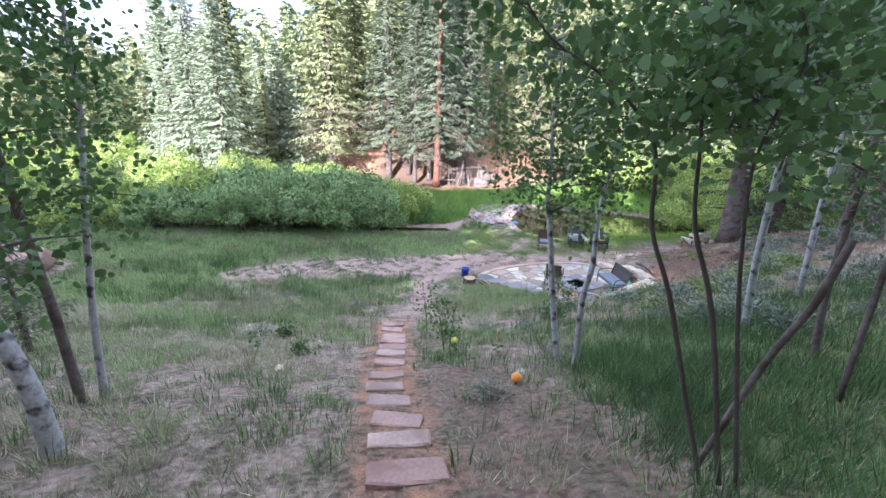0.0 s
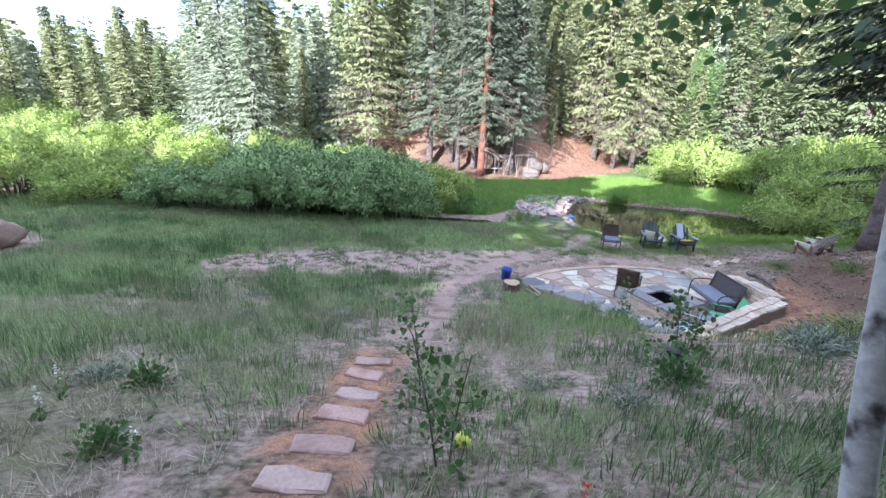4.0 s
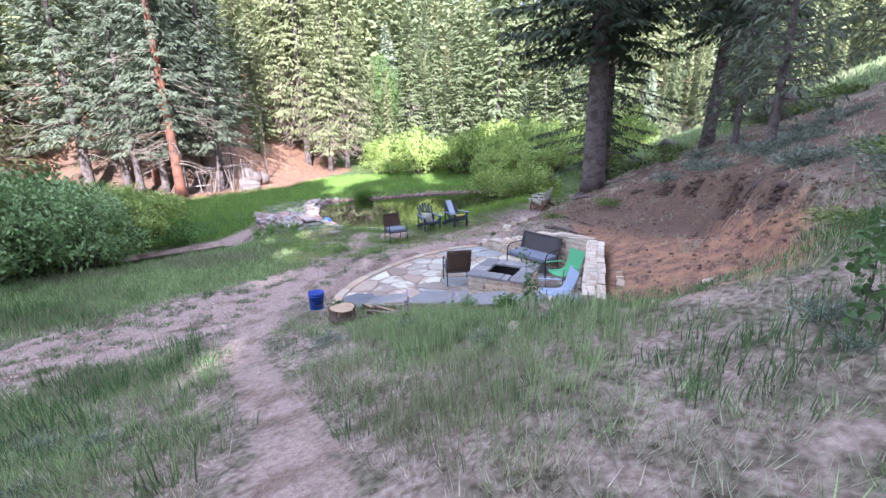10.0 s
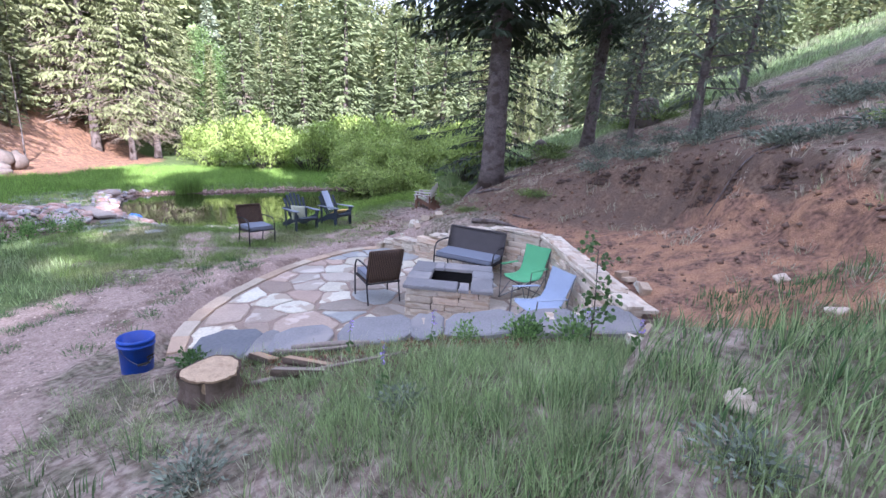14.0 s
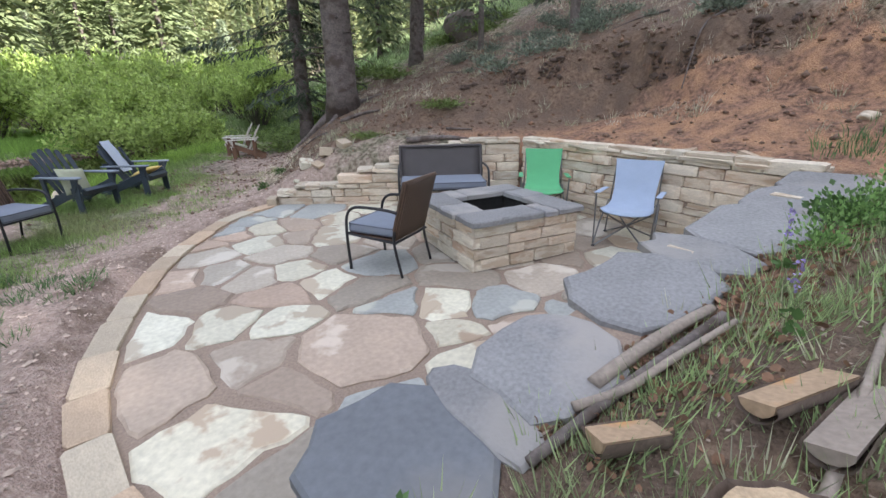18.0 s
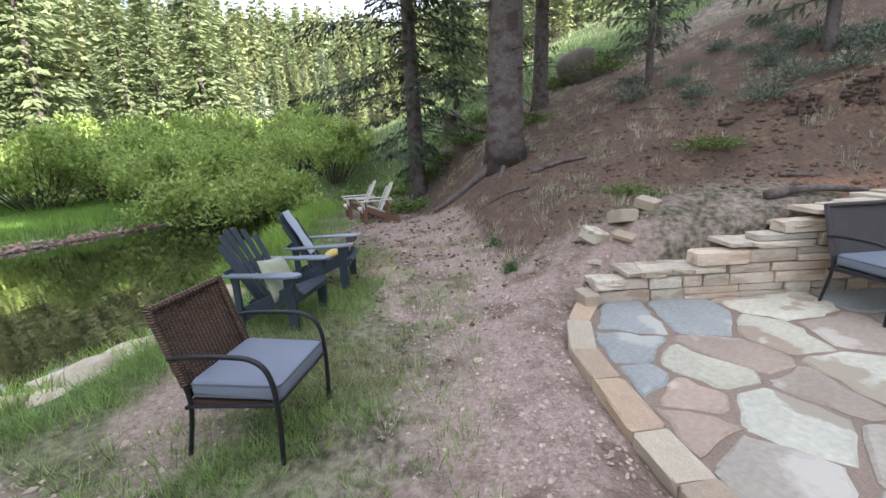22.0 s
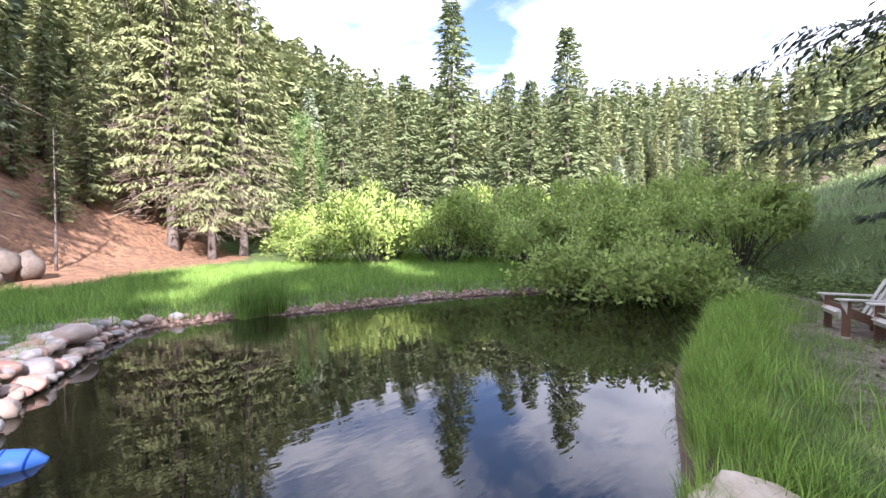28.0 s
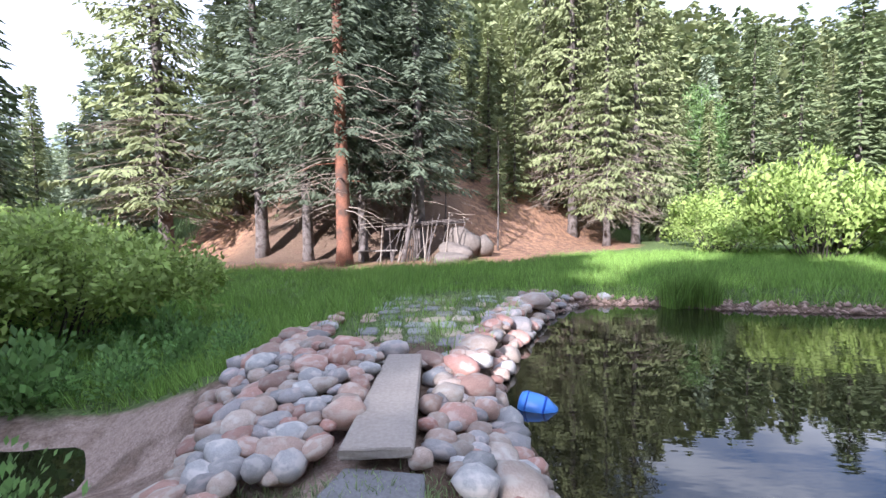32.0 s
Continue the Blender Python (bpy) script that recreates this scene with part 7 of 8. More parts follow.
ASP = "aspens round the start of the trail"
broadleaf("aspen_tree", "slender aspen with white bark and black scars beside the trail", [(((1.31, 3.36, -1.6), (1.17, 3.46, -0.79), (1.07, 3.51, -0.01), (1.02, 3.54, 0.42), (0.99, 3.55, 0.75)), 0.043)], 61, 3400, 0.042, "bark_aspen", ASP, 1.6, 26, 0.36, 0.16, reach=1.5)
broadleaf("aspen_tree", "slender aspen with white bark, leaning away from its neighbour", [(((1.43, 3.16, -1.52), (1.4, 3.08, -1.1), (1.38, 3.04, -0.6), (1.4, 3.06, -0.2), (1.46, 3.16, 0.25), (1.52, 3.24, 0.62)), 0.043)], 62, 2800, 0.042, "bark_aspen", ASP, 1.6, 22, 0.6, 0.17, reach=1.2)
broadleaf("aspen_tree", "aspen with a crooked bright white trunk foot", [(((-2.82, 1.25, -1.1), (-2.84, 1.27, -0.57), (-2.98, 1.3, -0.15), (-3.1, 1.32, 0.16)), 0.07)], 63, 1300, 0.055, "bark_aspen", ASP, 2.2, 16, 0.45, 0.2)
broadleaf("aspen_tree", "young aspen with dark stem and dense green leaves", [(((-3.5, 2.24, -1.42), (-3.55, 2.24, -0.52), (-3.6, 2.26, 0.15), (-3.66, 2.27, 0.75), (-3.7, 2.29, 1.17)), 0.045)], 64, 2200, 0.05, "bark_grey", ASP, 1.8, 15, 0.35, 0.2, reach=1.1)
broadleaf("aspen_tree", "young aspen with pale stem and dense green leaves", [(((-3.45, 2.42, -1.5), (-3.41, 2.48, -0.63), (-3.33, 2.55, 0.32), (-3.23, 2.63, 1.18)), 0.038)], 65, 2300, 0.05, "bark_aspen", ASP, 1.6, 15, 0.35, 0.2, reach=1.1)
broadleaf("aspen_clump", "clump of thin dark crooked stems with leafy tops", [(((1.25, 0.65, -0.63), (1.1, 0.77, -0.12), (0.95, 0.88, 0.41), (0.85, 0.97, 0.75), (0.8, 1.01, 1.14), (0.6, 1.07, 1.42), (0.3, 1.17, 1.62)), 0.016), (((1.32, 0.63, -0.6), (1.15, 0.8, 0.33), (1.05, 0.89, 0.77), (1.0, 0.95, 1.15)), 0.016), (((1.36, 0.56, -0.57), (1.25, 0.69, 0.27), (1.2, 0.76, 0.73), (1.17, 0.81, 1.06)), 0.013)], 66, 2200, 0.05, "bark_dark", ASP, 0.7, 12, 0.5, 0.13, reach=0.7)
tagged(part("leaning_pole", tube(curve_points([(1.2, 0.72, -0.6), (1.43, 0.73, 0.09), (1.51, 0.65, 0.47), (1.56, 0.62, 0.8)], 4), 0.017, 8), M["bark_grey"], None, "", True), "bare grey pole leaning across the aspen stems", "branch")
broadleaf("aspen_tree", "aspen with a grey-white trunk on the slope", [(((3.71, 3.63, -1.2), (3.68, 3.69, -0.24), (3.7, 3.77, 1.08), (3.75, 3.83, 2.24)), 0.05)], 67, 2200, 0.06, "bark_aspen", ASP, 1.8, 16, 0.3, 0.25, reach=1.3)
broadleaf("aspen_tree", "aspen with a dark trunk on the slope", [(((3.28, 2.23, -0.8), (3.25, 2.31, -0.17), (3.3, 2.39, 0.92), (3.35, 2.48, 1.99)), 0.035)], 68, 2200, 0.06, "bark_grey", ASP, 1.6, 16, 0.3, 0.25, reach=1.2)
broadleaf("aspen_tree", "aspen with a dark trunk on the slope", [(((2.55, 1.3, -0.45), (2.6, 1.35, 0.5), (2.65, 1.4, 1.4)), 0.022)], 69, 1900, 0.055, "bark_grey", ASP, 1.2, 13, 0.4, 0.22, reach=1.0)
broadleaf("aspen_tree", "aspen with a grey trunk farther along the slope", [(((5.2, 4.6, -1.15), (5.2, 4.7, 0.6), (5.3, 4.75, 2.0)), 0.045)], 70, 2000, 0.065, "bark_aspen", ASP, 1.6, 14, 0.3, 0.28, reach=1.3)


def foot(x, y):
    return (x, y, gz(x, y))


def sapling(x, y, h, seed, n, lean=0.1, size=0.045, label="thin green sapling in the grass"):
    z = gz(x, y)
    broadleaf("sapling", label, [(((x, y, z), (x - lean * 0.4, y, z + h * 0.45), (x - lean, y + 0.02, z + h)), 0.009)], seed, n, size, "bark_dark", "saplings", 0, 8, 0.25, 0.05, reach=0.28)


sapling(-0.05, 4.56, 0.92, 81, 190, 0.18, 0.036)
sapling(0.02, 4.6, 0.8, 82, 110, -0.1)
sapling(-0.33, 5.75, 1.05, 83, 90, 0.1, 0.04)
sapling(2.29, 6.6, 0.75, 85, 200, 0.05)
sapling(2.45, 6.75, 0.6, 86, 130, -0.08)
sapling(3.05, 10.3, 0.95, 87, 170, 0.08, 0.04)
sapling(4.35, 10.1, 0.55, 88, 100, 0.05)
for i, (x, y, h) in enumerate(((24.5, 58.5, 12.0), (26.5, 60.0, 10.0))):
    z = gz(x, y)
    broadleaf("aspen_tree", "bright green aspen against the dark forest", [(((x, y, z), (x, y, z + h * 0.5), (x + 0.2, y, z + h)), 0.12)], 90 + i, 6000, 0.15, "bark_aspen", FOREST, 0, 34, 0.12, 0.45, "leaf_birch", 1.7)


# ---- grass and small plants ----
def blades(name, label, mat, seed, count, region, keep, tall, wide, lean=0.5, clump=7, tuft=0.06, category="grass", flat=False):
    """Grass as bent blades in tufts; keep(x, y) gives the share of tufts that grow at a place."""
    rs = np.random.RandomState(seed)
    x0, x1, y0, y1 = region
    n = count // clump
    x, y = rs.uniform(x0, x1, n * 3), rs.uniform(y0, y1, n * 3)
    ok = rs.rand(n * 3) < keep(x, y)
    x, y = x[ok][:n], y[ok][:n]
    f = rs.uniform(0.6, 1.25, len(x)) * (0.75 + 0.5 * (ripple(x, y, 1.1, seed) * 0.5 + 0.5))
    x, y, f = np.repeat(x, clump), np.repeat(y, clump), np.repeat(f, clump)
    m = len(x)
    r, a = tuft * np.sqrt(rs.rand(m)), rs.uniform(0, 6.28, m)
    x, y = x + r * np.cos(a), y + r * np.sin(a)
    h = rs.uniform(tall[0], tall[1], m) * f
    w = wide * rs.uniform(0.7, 1.3, m)
    z = ground(x, y) - 0.01
    b = np.stack([x, y, z], -1)
    d = np.stack([np.cos(a), np.sin(a), np.zeros(m)], -1)
    t = rs.uniform(0, 6.28, m)
    s = np.stack([np.cos(t), np.sin(t), np.zeros(m)], -1)
    bend = (lean * rs.uniform(0.2, 1.0, m) * h)[:, None]
    up = np.array([0, 0, 1.0])
    hh, ww = h[:, None], w[:, None]
    mid = b + up * hh * 0.55 + d * bend * 0.3
    tip = b + up * hh + d * bend
    V = np.stack([b - s * ww, b + s * ww, mid + s * ww * 0.8, mid - s * ww * 0.8, tip], 1).reshape(-1, 3)
    i = np.arange(m)[:, None] * 5
    F = np.concatenate([i + np.array([0, 1, 2]), i + np.array([0, 2, 3]), i + np.array([3, 2, 4])], 1).reshape(-1, 3)
    if flat:
        V = np.stack([b - s * ww, b + s * ww, tip], 1).reshape(-1, 3)
        F = np.arange(m * 3).reshape(-1, 3)
    tagged(link_mesh(name, np_mesh(name, V, F), M[mat]), label, category, kind="stuff")


def bare(x, y):
    r, s, l = zones(x, y)
    return np.clip(1 - 1.15 * np.maximum(np.maximum(r, s), l * 0.9), 0.02, 1) * (edge_distance(x, y, PATIO) > 0.3) * (edge_distance(x, y, POND) > 0.05)


def off_trail(x, y):
    return smooth(0.2, 0.5, line_distance(x, y, TRAIL))


def patchy(x, y, s=0.8, k=0.0, cut=0.0):
    return np.clip(0.55 + 0.7 * ripple(x, y, s, k) - cut, 0, 1)


def off_creek(x, y):
    return smooth(0.8, 1.25, line_distance(x, y, CREEK))


def dam_top(x, y):
    return smooth(1.0, 1.7, line_distance(x, y, [(3.4, 22.4), (3.5, 26.2), (4.3, 28.6)])) + 0.12 * smooth(0.5, 1.0, np.abs(x - 3.66) + (np.abs(y - 24.4) > 1.2))


blades("slope_grass", "grey-green mountain grass on the dry slope", "grass_dry", 1, 64000, (-7, 7.5, -1.5, 13.6), lambda x, y: bare(x, y) * off_trail(x, y) * patchy(x, y, 1.1, 1, 0.2), (0.04, 0.14), 0.0042, 0.9, 14, 0.08, flat=True)
blades("slope_grass", "soft green grass on the slope", "grass", 2, 75000, (-7, 7, -1.5, 13.6), lambda x, y: bare(x, y) * off_trail(x, y) * patchy(x, y, 0.9, 4, 0.2), (0.05, 0.17), 0.0042, 0.8, 26, 0.11, flat=True)
blades("tall_grass", "tall green grass between the trail and the terrace", "grass", 3, 5500, (-0.2, 4.0, 7.8, 12.0), lambda x, y: bare(x, y) * off_trail(x, y) * (np.hypot(x - 1.2, (y - 9.3) * 0.7) < 1.6) * (edge_distance(x, y, PATIO) > 1.9), (0.12, 0.3), 0.003, 0.45)
blades("tall_grass", "tall green grass beside the steps", "grass", 4, 60000, (-22, -1.3, 5.5, 17.5), lambda x, y: bare(x, y) * patchy(x, y, 0.7, 6), (0.12, 0.32), 0.004, 0.5, flat=True)
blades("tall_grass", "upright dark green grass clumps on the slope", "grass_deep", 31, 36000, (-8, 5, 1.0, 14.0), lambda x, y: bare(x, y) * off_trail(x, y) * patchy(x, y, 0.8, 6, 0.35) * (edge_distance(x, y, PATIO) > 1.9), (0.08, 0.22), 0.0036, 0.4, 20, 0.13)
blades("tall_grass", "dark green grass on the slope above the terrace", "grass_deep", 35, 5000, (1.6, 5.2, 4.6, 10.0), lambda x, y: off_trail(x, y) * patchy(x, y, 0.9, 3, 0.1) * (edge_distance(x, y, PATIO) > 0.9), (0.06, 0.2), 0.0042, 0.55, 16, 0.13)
blades("tall_grass", "green grass growing among the logs beside the slabs", "grass", 36, 16000, (0.9, 3.9, 9.8, 13.2), lambda x, y: patchy(x, y, 1.7, 5, -0.2) * smooth(-0.42, -0.65, (x - 2.8) * 0.81 + (y - 12.3) * 0.58) * off_trail(x, y), (0.04, 0.17), 0.0042, 0.8, 16, 0.11, flat=True)
blades("tall_grass", "upright dark green grass clumps by the sandy strip", "grass_deep", 32, 26000, (-20, -1, 9, 18.5), lambda x, y: bare(x, y) * off_trail(x, y) * patchy(x, y, 0.6, 2, 0.25), (0.14, 0.34), 0.006, 0.4, 20, 0.2)
blades("valley_grass", "lush green grass on the valley floor", "grass", 5, 80000, (-24, 1.8, 16.2, 24), lambda x, y: bare(x, y) * off_creek(x, y) * (0.35 + 0.65 * smooth(17, 20, y)) * smooth(24.0, 22.5, y + 0 * x), (0.08, 0.24), 0.009, 0.6, 8, 0.1, flat=True)
blades("valley_grass", "lush green grass below the dam", "grass_lush", 6, 60000, (-7, 3.4, 24.2, 36.8), lambda x, y: bare(x, y) * off_creek(x, y) * dam_top(x, y) * smooth(-2.6, -3.8, edge_distance(x, y, VALLEY) + 0.5 * ripple(x, y, 1.1, 2.0)), (0.1, 0.36), 0.007, 0.75, 8, 0.1, flat=True)
blades("meadow_grass", "lush green meadow grass beyond the pond", "grass_lush", 7, 110000, (3.4, 22, 24.5, 39), lambda x, y: np.clip(bare(x, y), 0.75, 1) * (edge_distance(x, y, POND) > 0.16) * dam_top(x, y) * smooth(-2.6, -3.8, edge_distance(x, y, VALLEY) + 0.5 * ripple(x, y, 1.1, 2.0)), (0.1, 0.32), 0.008, 0.7, 8, 0.1, flat=True)
blades("bank_grass", "short bright grass on the pond's near bank", "grass_bright", 8, 70000, (1.5, 10, 17.3, 22.2), lambda x, y: np.clip(bare(x, y), 0.1, 1) * patchy(x, y, 2.2, 2, 0.05), (0.04, 0.14), 0.0036, 0.9, 9, 0.08, flat=True)
blades("bank_grass", "tall bright grass fringing the pond", "grass_fringe", 9, 42000, (7.9, 17.2, 19.9, 23.0), lambda x, y: (edge_distance(x, y, POND) > 0.03) * smooth(1.15, 0.1, edge_distance(x, y, POND) + 0.55 * ripple(x, y, 2.4, 1)) * patchy(x, y, 3.2, 5, -0.15), (0.1, 0.4), 0.0042, 0.75, 9, 0.09)
blades("bank_grass", "short grass thinning towards the bare earth", "grass_bright", 21, 26000, (7.6, 17.0, 18.8, 22.4), lambda x, y: (edge_distance(x, y, POND) > 0.2) * smooth(2.2, 0.8, edge_distance(x, y, POND) + 0.5 * ripple(x, y, 1.8, 3)), (0.04, 0.14), 0.0042, 0.85, flat=True)
blades("bank_grass", "bright grass tufts at the water's edge", "grass_fringe", 10, 8000, (4.5, 8.0, 20.3, 22.2), lambda x, y: (edge_distance(x, y, POND) > -0.1) * (edge_distance(x, y, POND) < 0.5) * patchy(x, y, 2.5, 1), (0.1, 0.28), 0.004, 0.6)
blades("sedge_tuft", "tall sedge tuft at the far water's edge", "grass_lush", 11, 1400, (8.0, 9.1, 29.0, 29.5), lambda x, y: 1.0 * (np.hypot(x - 8.55, y - 29.2) < 0.5), (0.4, 0.62), 0.008, 0.4)
blades("dam_grass", "grass growing between the stones of the dam", "grass", 12, 26000, (2.8, 5.6, 20.6, 29.5), lambda x, y: (edge_distance(x, y, POND) > 0.15) * np.where(y > 25.2, 0.3, np.where(y < 23.2, 0.6, 0.05)) * (np.hypot((x - 3.66) * 2.4, y - 24.42) > 1.2), (0.03, 0.1), 0.004, 0.8)
blades("hill_grass", "sparse dry grass on the hillside", "grass_dry", 13, 70000, (4, 20, 2.5, 18), lambda x, y: np.clip(bare(x, y) + 0.25, 0, 1) * patchy(x, y, 1.0, 3, 0.1) * (edge_distance(x, y, PATIO) > 1.3), (0.04, 0.17), 0.005, 0.8, 24, 0.1, flat=True)
blades("hill_grass", "sunlit green grass on the hill beyond the spruces", "grass", 22, 46000, (17, 48, -6, 29), lambda x, y: (edge_distance(x, y, POND) > 0.3) * smooth(16.5, 20, x + 0.3 * (y - 20)), (0.14, 0.36), 0.02, 0.7, 8, 0.15, flat=True)
blades("sand_tufts", "small dark green tufts on the sandy strip", "grass_deep", 14, 30000, (-8, 4, 13.2, 18.8), lambda x, y: (zones(x, y)[1] > 0.3) * 0.6 * off_trail(x, y) * (edge_distance(x, y, PATIO) > 0.3), (0.03, 0.11), 0.0042, 0.9, 60, 0.11, flat=True)
# dark green blades whose colour also holds the aspens' shade
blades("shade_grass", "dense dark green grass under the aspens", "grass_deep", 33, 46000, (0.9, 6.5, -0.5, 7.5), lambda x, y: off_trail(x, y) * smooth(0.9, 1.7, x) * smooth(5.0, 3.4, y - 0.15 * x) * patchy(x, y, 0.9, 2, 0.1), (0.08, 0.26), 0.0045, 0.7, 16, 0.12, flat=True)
blades("far_grass", "sunlit grass on the far valley floor", "grass", 15, 60000, (-60, -4, 22, 66), lambda x, y: bare(x, y), (0.2, 0.55), 0.03, 0.6, 8, 0.3, flat=True)
blades("slope_grass", "short grass beside the terrace slabs", "grass", 16, 15000, (0.3, 4.2, 9.8, 14.2), lambda x, y: (edge_distance(x, y, PATIO) > 0.75) * (edge_distance(x, y, PATIO) < 2.0) * off_trail(x, y) * patchy(x, y, 1.5, 1, 0.15), (0.03, 0.1), 0.003, 0.9, flat=True)


def litter_chips():
    """Needles, twigs and bark chips strewn on bare ground."""
    rs = np.random.RandomState(77)
    n = 52000
    x, y = rs.uniform(-2.5, 17, n), rs.uniform(0, 21, n)
    r, s, l = zones(x, y)
    ok = ((np.maximum(np.maximum(r, s), l) > 0.35) | (rs.rand(n) < 0.3)) & (edge_distance(x, y, PATIO) > 0.3) & (edge_distance(x, y, POND) > 0.2)
    x, y = x[ok], y[ok]
    m = len(x)
    a, ln, w = rs.uniform(0, 6.28, m), rs.uniform(0.006, 0.026, m), rs.uniform(0.002, 0.008, m)
    c = np.stack([x, y, ground(x, y) + 0.012], -1)
    d, q = np.stack([np.cos(a), np.sin(a), rs.uniform(-0.2, 0.2, m)], -1) * ln[:, None], np.stack([-np.sin(a), np.cos(a), rs.uniform(-0.3, 0.3, m)], -1) * w[:, None]
    V = np.stack([c - d, c + q, c + d, c - q], 1).reshape(-1, 3)
    tagged(link_mesh("ground_litter", np_mesh("ground_litter", V, np.arange(m * 4).reshape(-1, 4)), M["dead"]), "dry needles and bark chips strewn on bare ground", "litter", kind="stuff")


litter_chips()


def path_gravel():
    """Small stones and wood chips strewn on the bare paths, each a flattened four-sided lump."""
    rs = np.random.RandomState(41)
    n = 60000
    x, y = rs.uniform(-7, 13.5, n), rs.uniform(12.8, 20.6, n)
    ok = (zones(x, y)[1] > rs.uniform(0.2, 0.7, n)) & (edge_distance(x, y, PATIO) > 0.02) & (edge_distance(x, y, POND) > 0.4)
    x, y = x[ok], y[ok]
    m = len(x)
    a, s = rs.uniform(0, 6.28, m), rs.uniform(0.006, 0.022, m) * (1 + (rs.rand(m) > 0.96))
    c = np.stack([x, y, ground(x, y)], -1)
    u, w = np.stack([np.cos(a), np.sin(a), 0 * a], -1) * s[:, None], np.stack([-np.sin(a), np.cos(a), 0 * a], -1) * (s * rs.uniform(0.5, 0.9, m))[:, None]
    top = c + np.stack([rs.uniform(-0.003, 0.003, m), rs.uniform(-0.003, 0.003, m), s * rs.uniform(0.4, 0.8, m)], -1)
    V = np.stack([c - u, c - w, c + u, c + w, top], 1).reshape(-1, 3)
    i = np.arange(m)[:, None] * 5
    F = np.concatenate([i + np.array(q) for q in ((0, 1, 4), (1, 2, 4), (2, 3, 4), (3, 0, 4))], 1).reshape(-1, 3)
    tagged(link_mesh("path_gravel", np_mesh("path_gravel", V, F), M["gravel"]), "small pinkish stones and wood chips on the bare path", "gravel", kind="stuff")


path_gravel()


def earth_clods():
    """Lumps of earth broken from the cut bank, with dark roots hanging at its lip."""
    rs = np.random.RandomState(12)
    n = 11000
    x, y = rs.uniform(4.8, 11.5, n), rs.uniform(7.5, 15.5, n)
    d = edge_distance(x, y, PATIO)
    lip = d + 0.28 * ripple(x, y, 1.3, 0.7)
    ok = (lip > 0.7) & (lip < 3.5) & (y < 11.2 + 0.65 * (x - 3.6)) & (rs.rand(n) < np.where(abs(lip - 2.9) < 0.3, 0.6, 0.22))
    x, y, lip = x[ok], y[ok], lip[ok]
    m = len(x)
    s = 0.01 + 0.055 * rs.rand(m) ** 4
    c = np.stack([x, y, ground(x, y) + s * 0.2], -1)
    ring = np.array([(1, 0, -.2), (.3, .9, 0), (-.8, .6, -.1), (-.8, -.6, 0), (.3, -.9, -.2), (0.1, 0, .8), (0, 0.1, -.7)])
    V = (c[:, None, :] + ring[None] * s[:, None, None] * rs.uniform(0.6, 1.4, (m, 7, 3))).reshape(-1, 3)
    F = [(k, (k + 1) % 5, 5) for k in range(5)] + [((k + 1) % 5, k, 6) for k in range(5)]
    i = np.arange(m)[:, None] * 7
    F = np.concatenate([i + np.array(q) for q in F], 1).reshape(-1, 3)
    tagged(link_mesh("earth_clods", np_mesh("earth_clods", V, F), M["clod"]), "dark clods and stones along the lip of the eroded red bank", "earth", kind="stuff")


earth_clods()


def root_lip():
    """The dark root mat that overhangs the eroded bank: lumps of black earth with fine roots hanging out of it."""
    rs = np.random.RandomState(52)
    n = 30000
    x, y = rs.uniform(4.8, 11.0, n), rs.uniform(7.0, 13.5, n)
    d = edge_distance(x, y, PATIO)
    lip = d + 0.28 * ripple(x, y, 1.3, 0.7)
    back = (x - 3.6) * 0.55 - (y - 11.2) * 0.84
    ok = (np.abs(lip - 2.86) < 0.1) & (back > 1.2) & (x > 7.2) & (x < 10.2) & (ripple(x, y, 2.3, 4.0) > 0.0)
    x, y = x[ok][:190], y[ok][:190]
    m = len(x)
    s = rs.uniform(0.03, 0.1, m)
    c = np.stack([x, y, ground(x, y) + 0.02], -1)
    ring = np.array([(1, 0, -.2), (.3, .9, 0), (-.8, .6, -.1), (-.8, -.6, 0), (.3, -.9, -.2), (0.1, 0, .55), (0, 0.1, -.7)])
    V = (c[:, None, :] + ring[None] * s[:, None, None] * rs.uniform(0.6, 1.4, (m, 7, 3))).reshape(-1, 3)
    F = [(k, (k + 1) % 5, 5) for k in range(5)] + [((k + 1) % 5, k, 6) for k in range(5)]
    F = np.concatenate([np.arange(m)[:, None] * 7 + np.array(q) for q in F], 1).reshape(-1, 3)
    tagged(link_mesh("root_mat", np_mesh("root_mat", V, F), M["dark_lip"]), "black overhanging root mat along the lip of the bank", "earth", kind="stuff")
    n = 900
    i = rs.randint(m, size=n)
    b = c[i] + rs.uniform(-0.1, 0.1, (n, 3)) * np.array([1, 1, 0.3])
    way = np.stack([rs.uniform(-0.5, 0.1, n), rs.uniform(-0.1, 0.5, n), rs.uniform(-1.2, -0.3, n)], -1)
    l = rs.uniform(0.08, 0.4, n)
    V = sprays(b, way, l, l * 0.0 + 0.012, 0.3)
    tagged(link_mesh("hanging_roots", np_mesh("hanging_roots", V, np.arange(n * 4).reshape(-1, 4)), M["clod"]), "thin brown roots hanging from the eroded bank", "roots", kind="stuff")


root_lip()


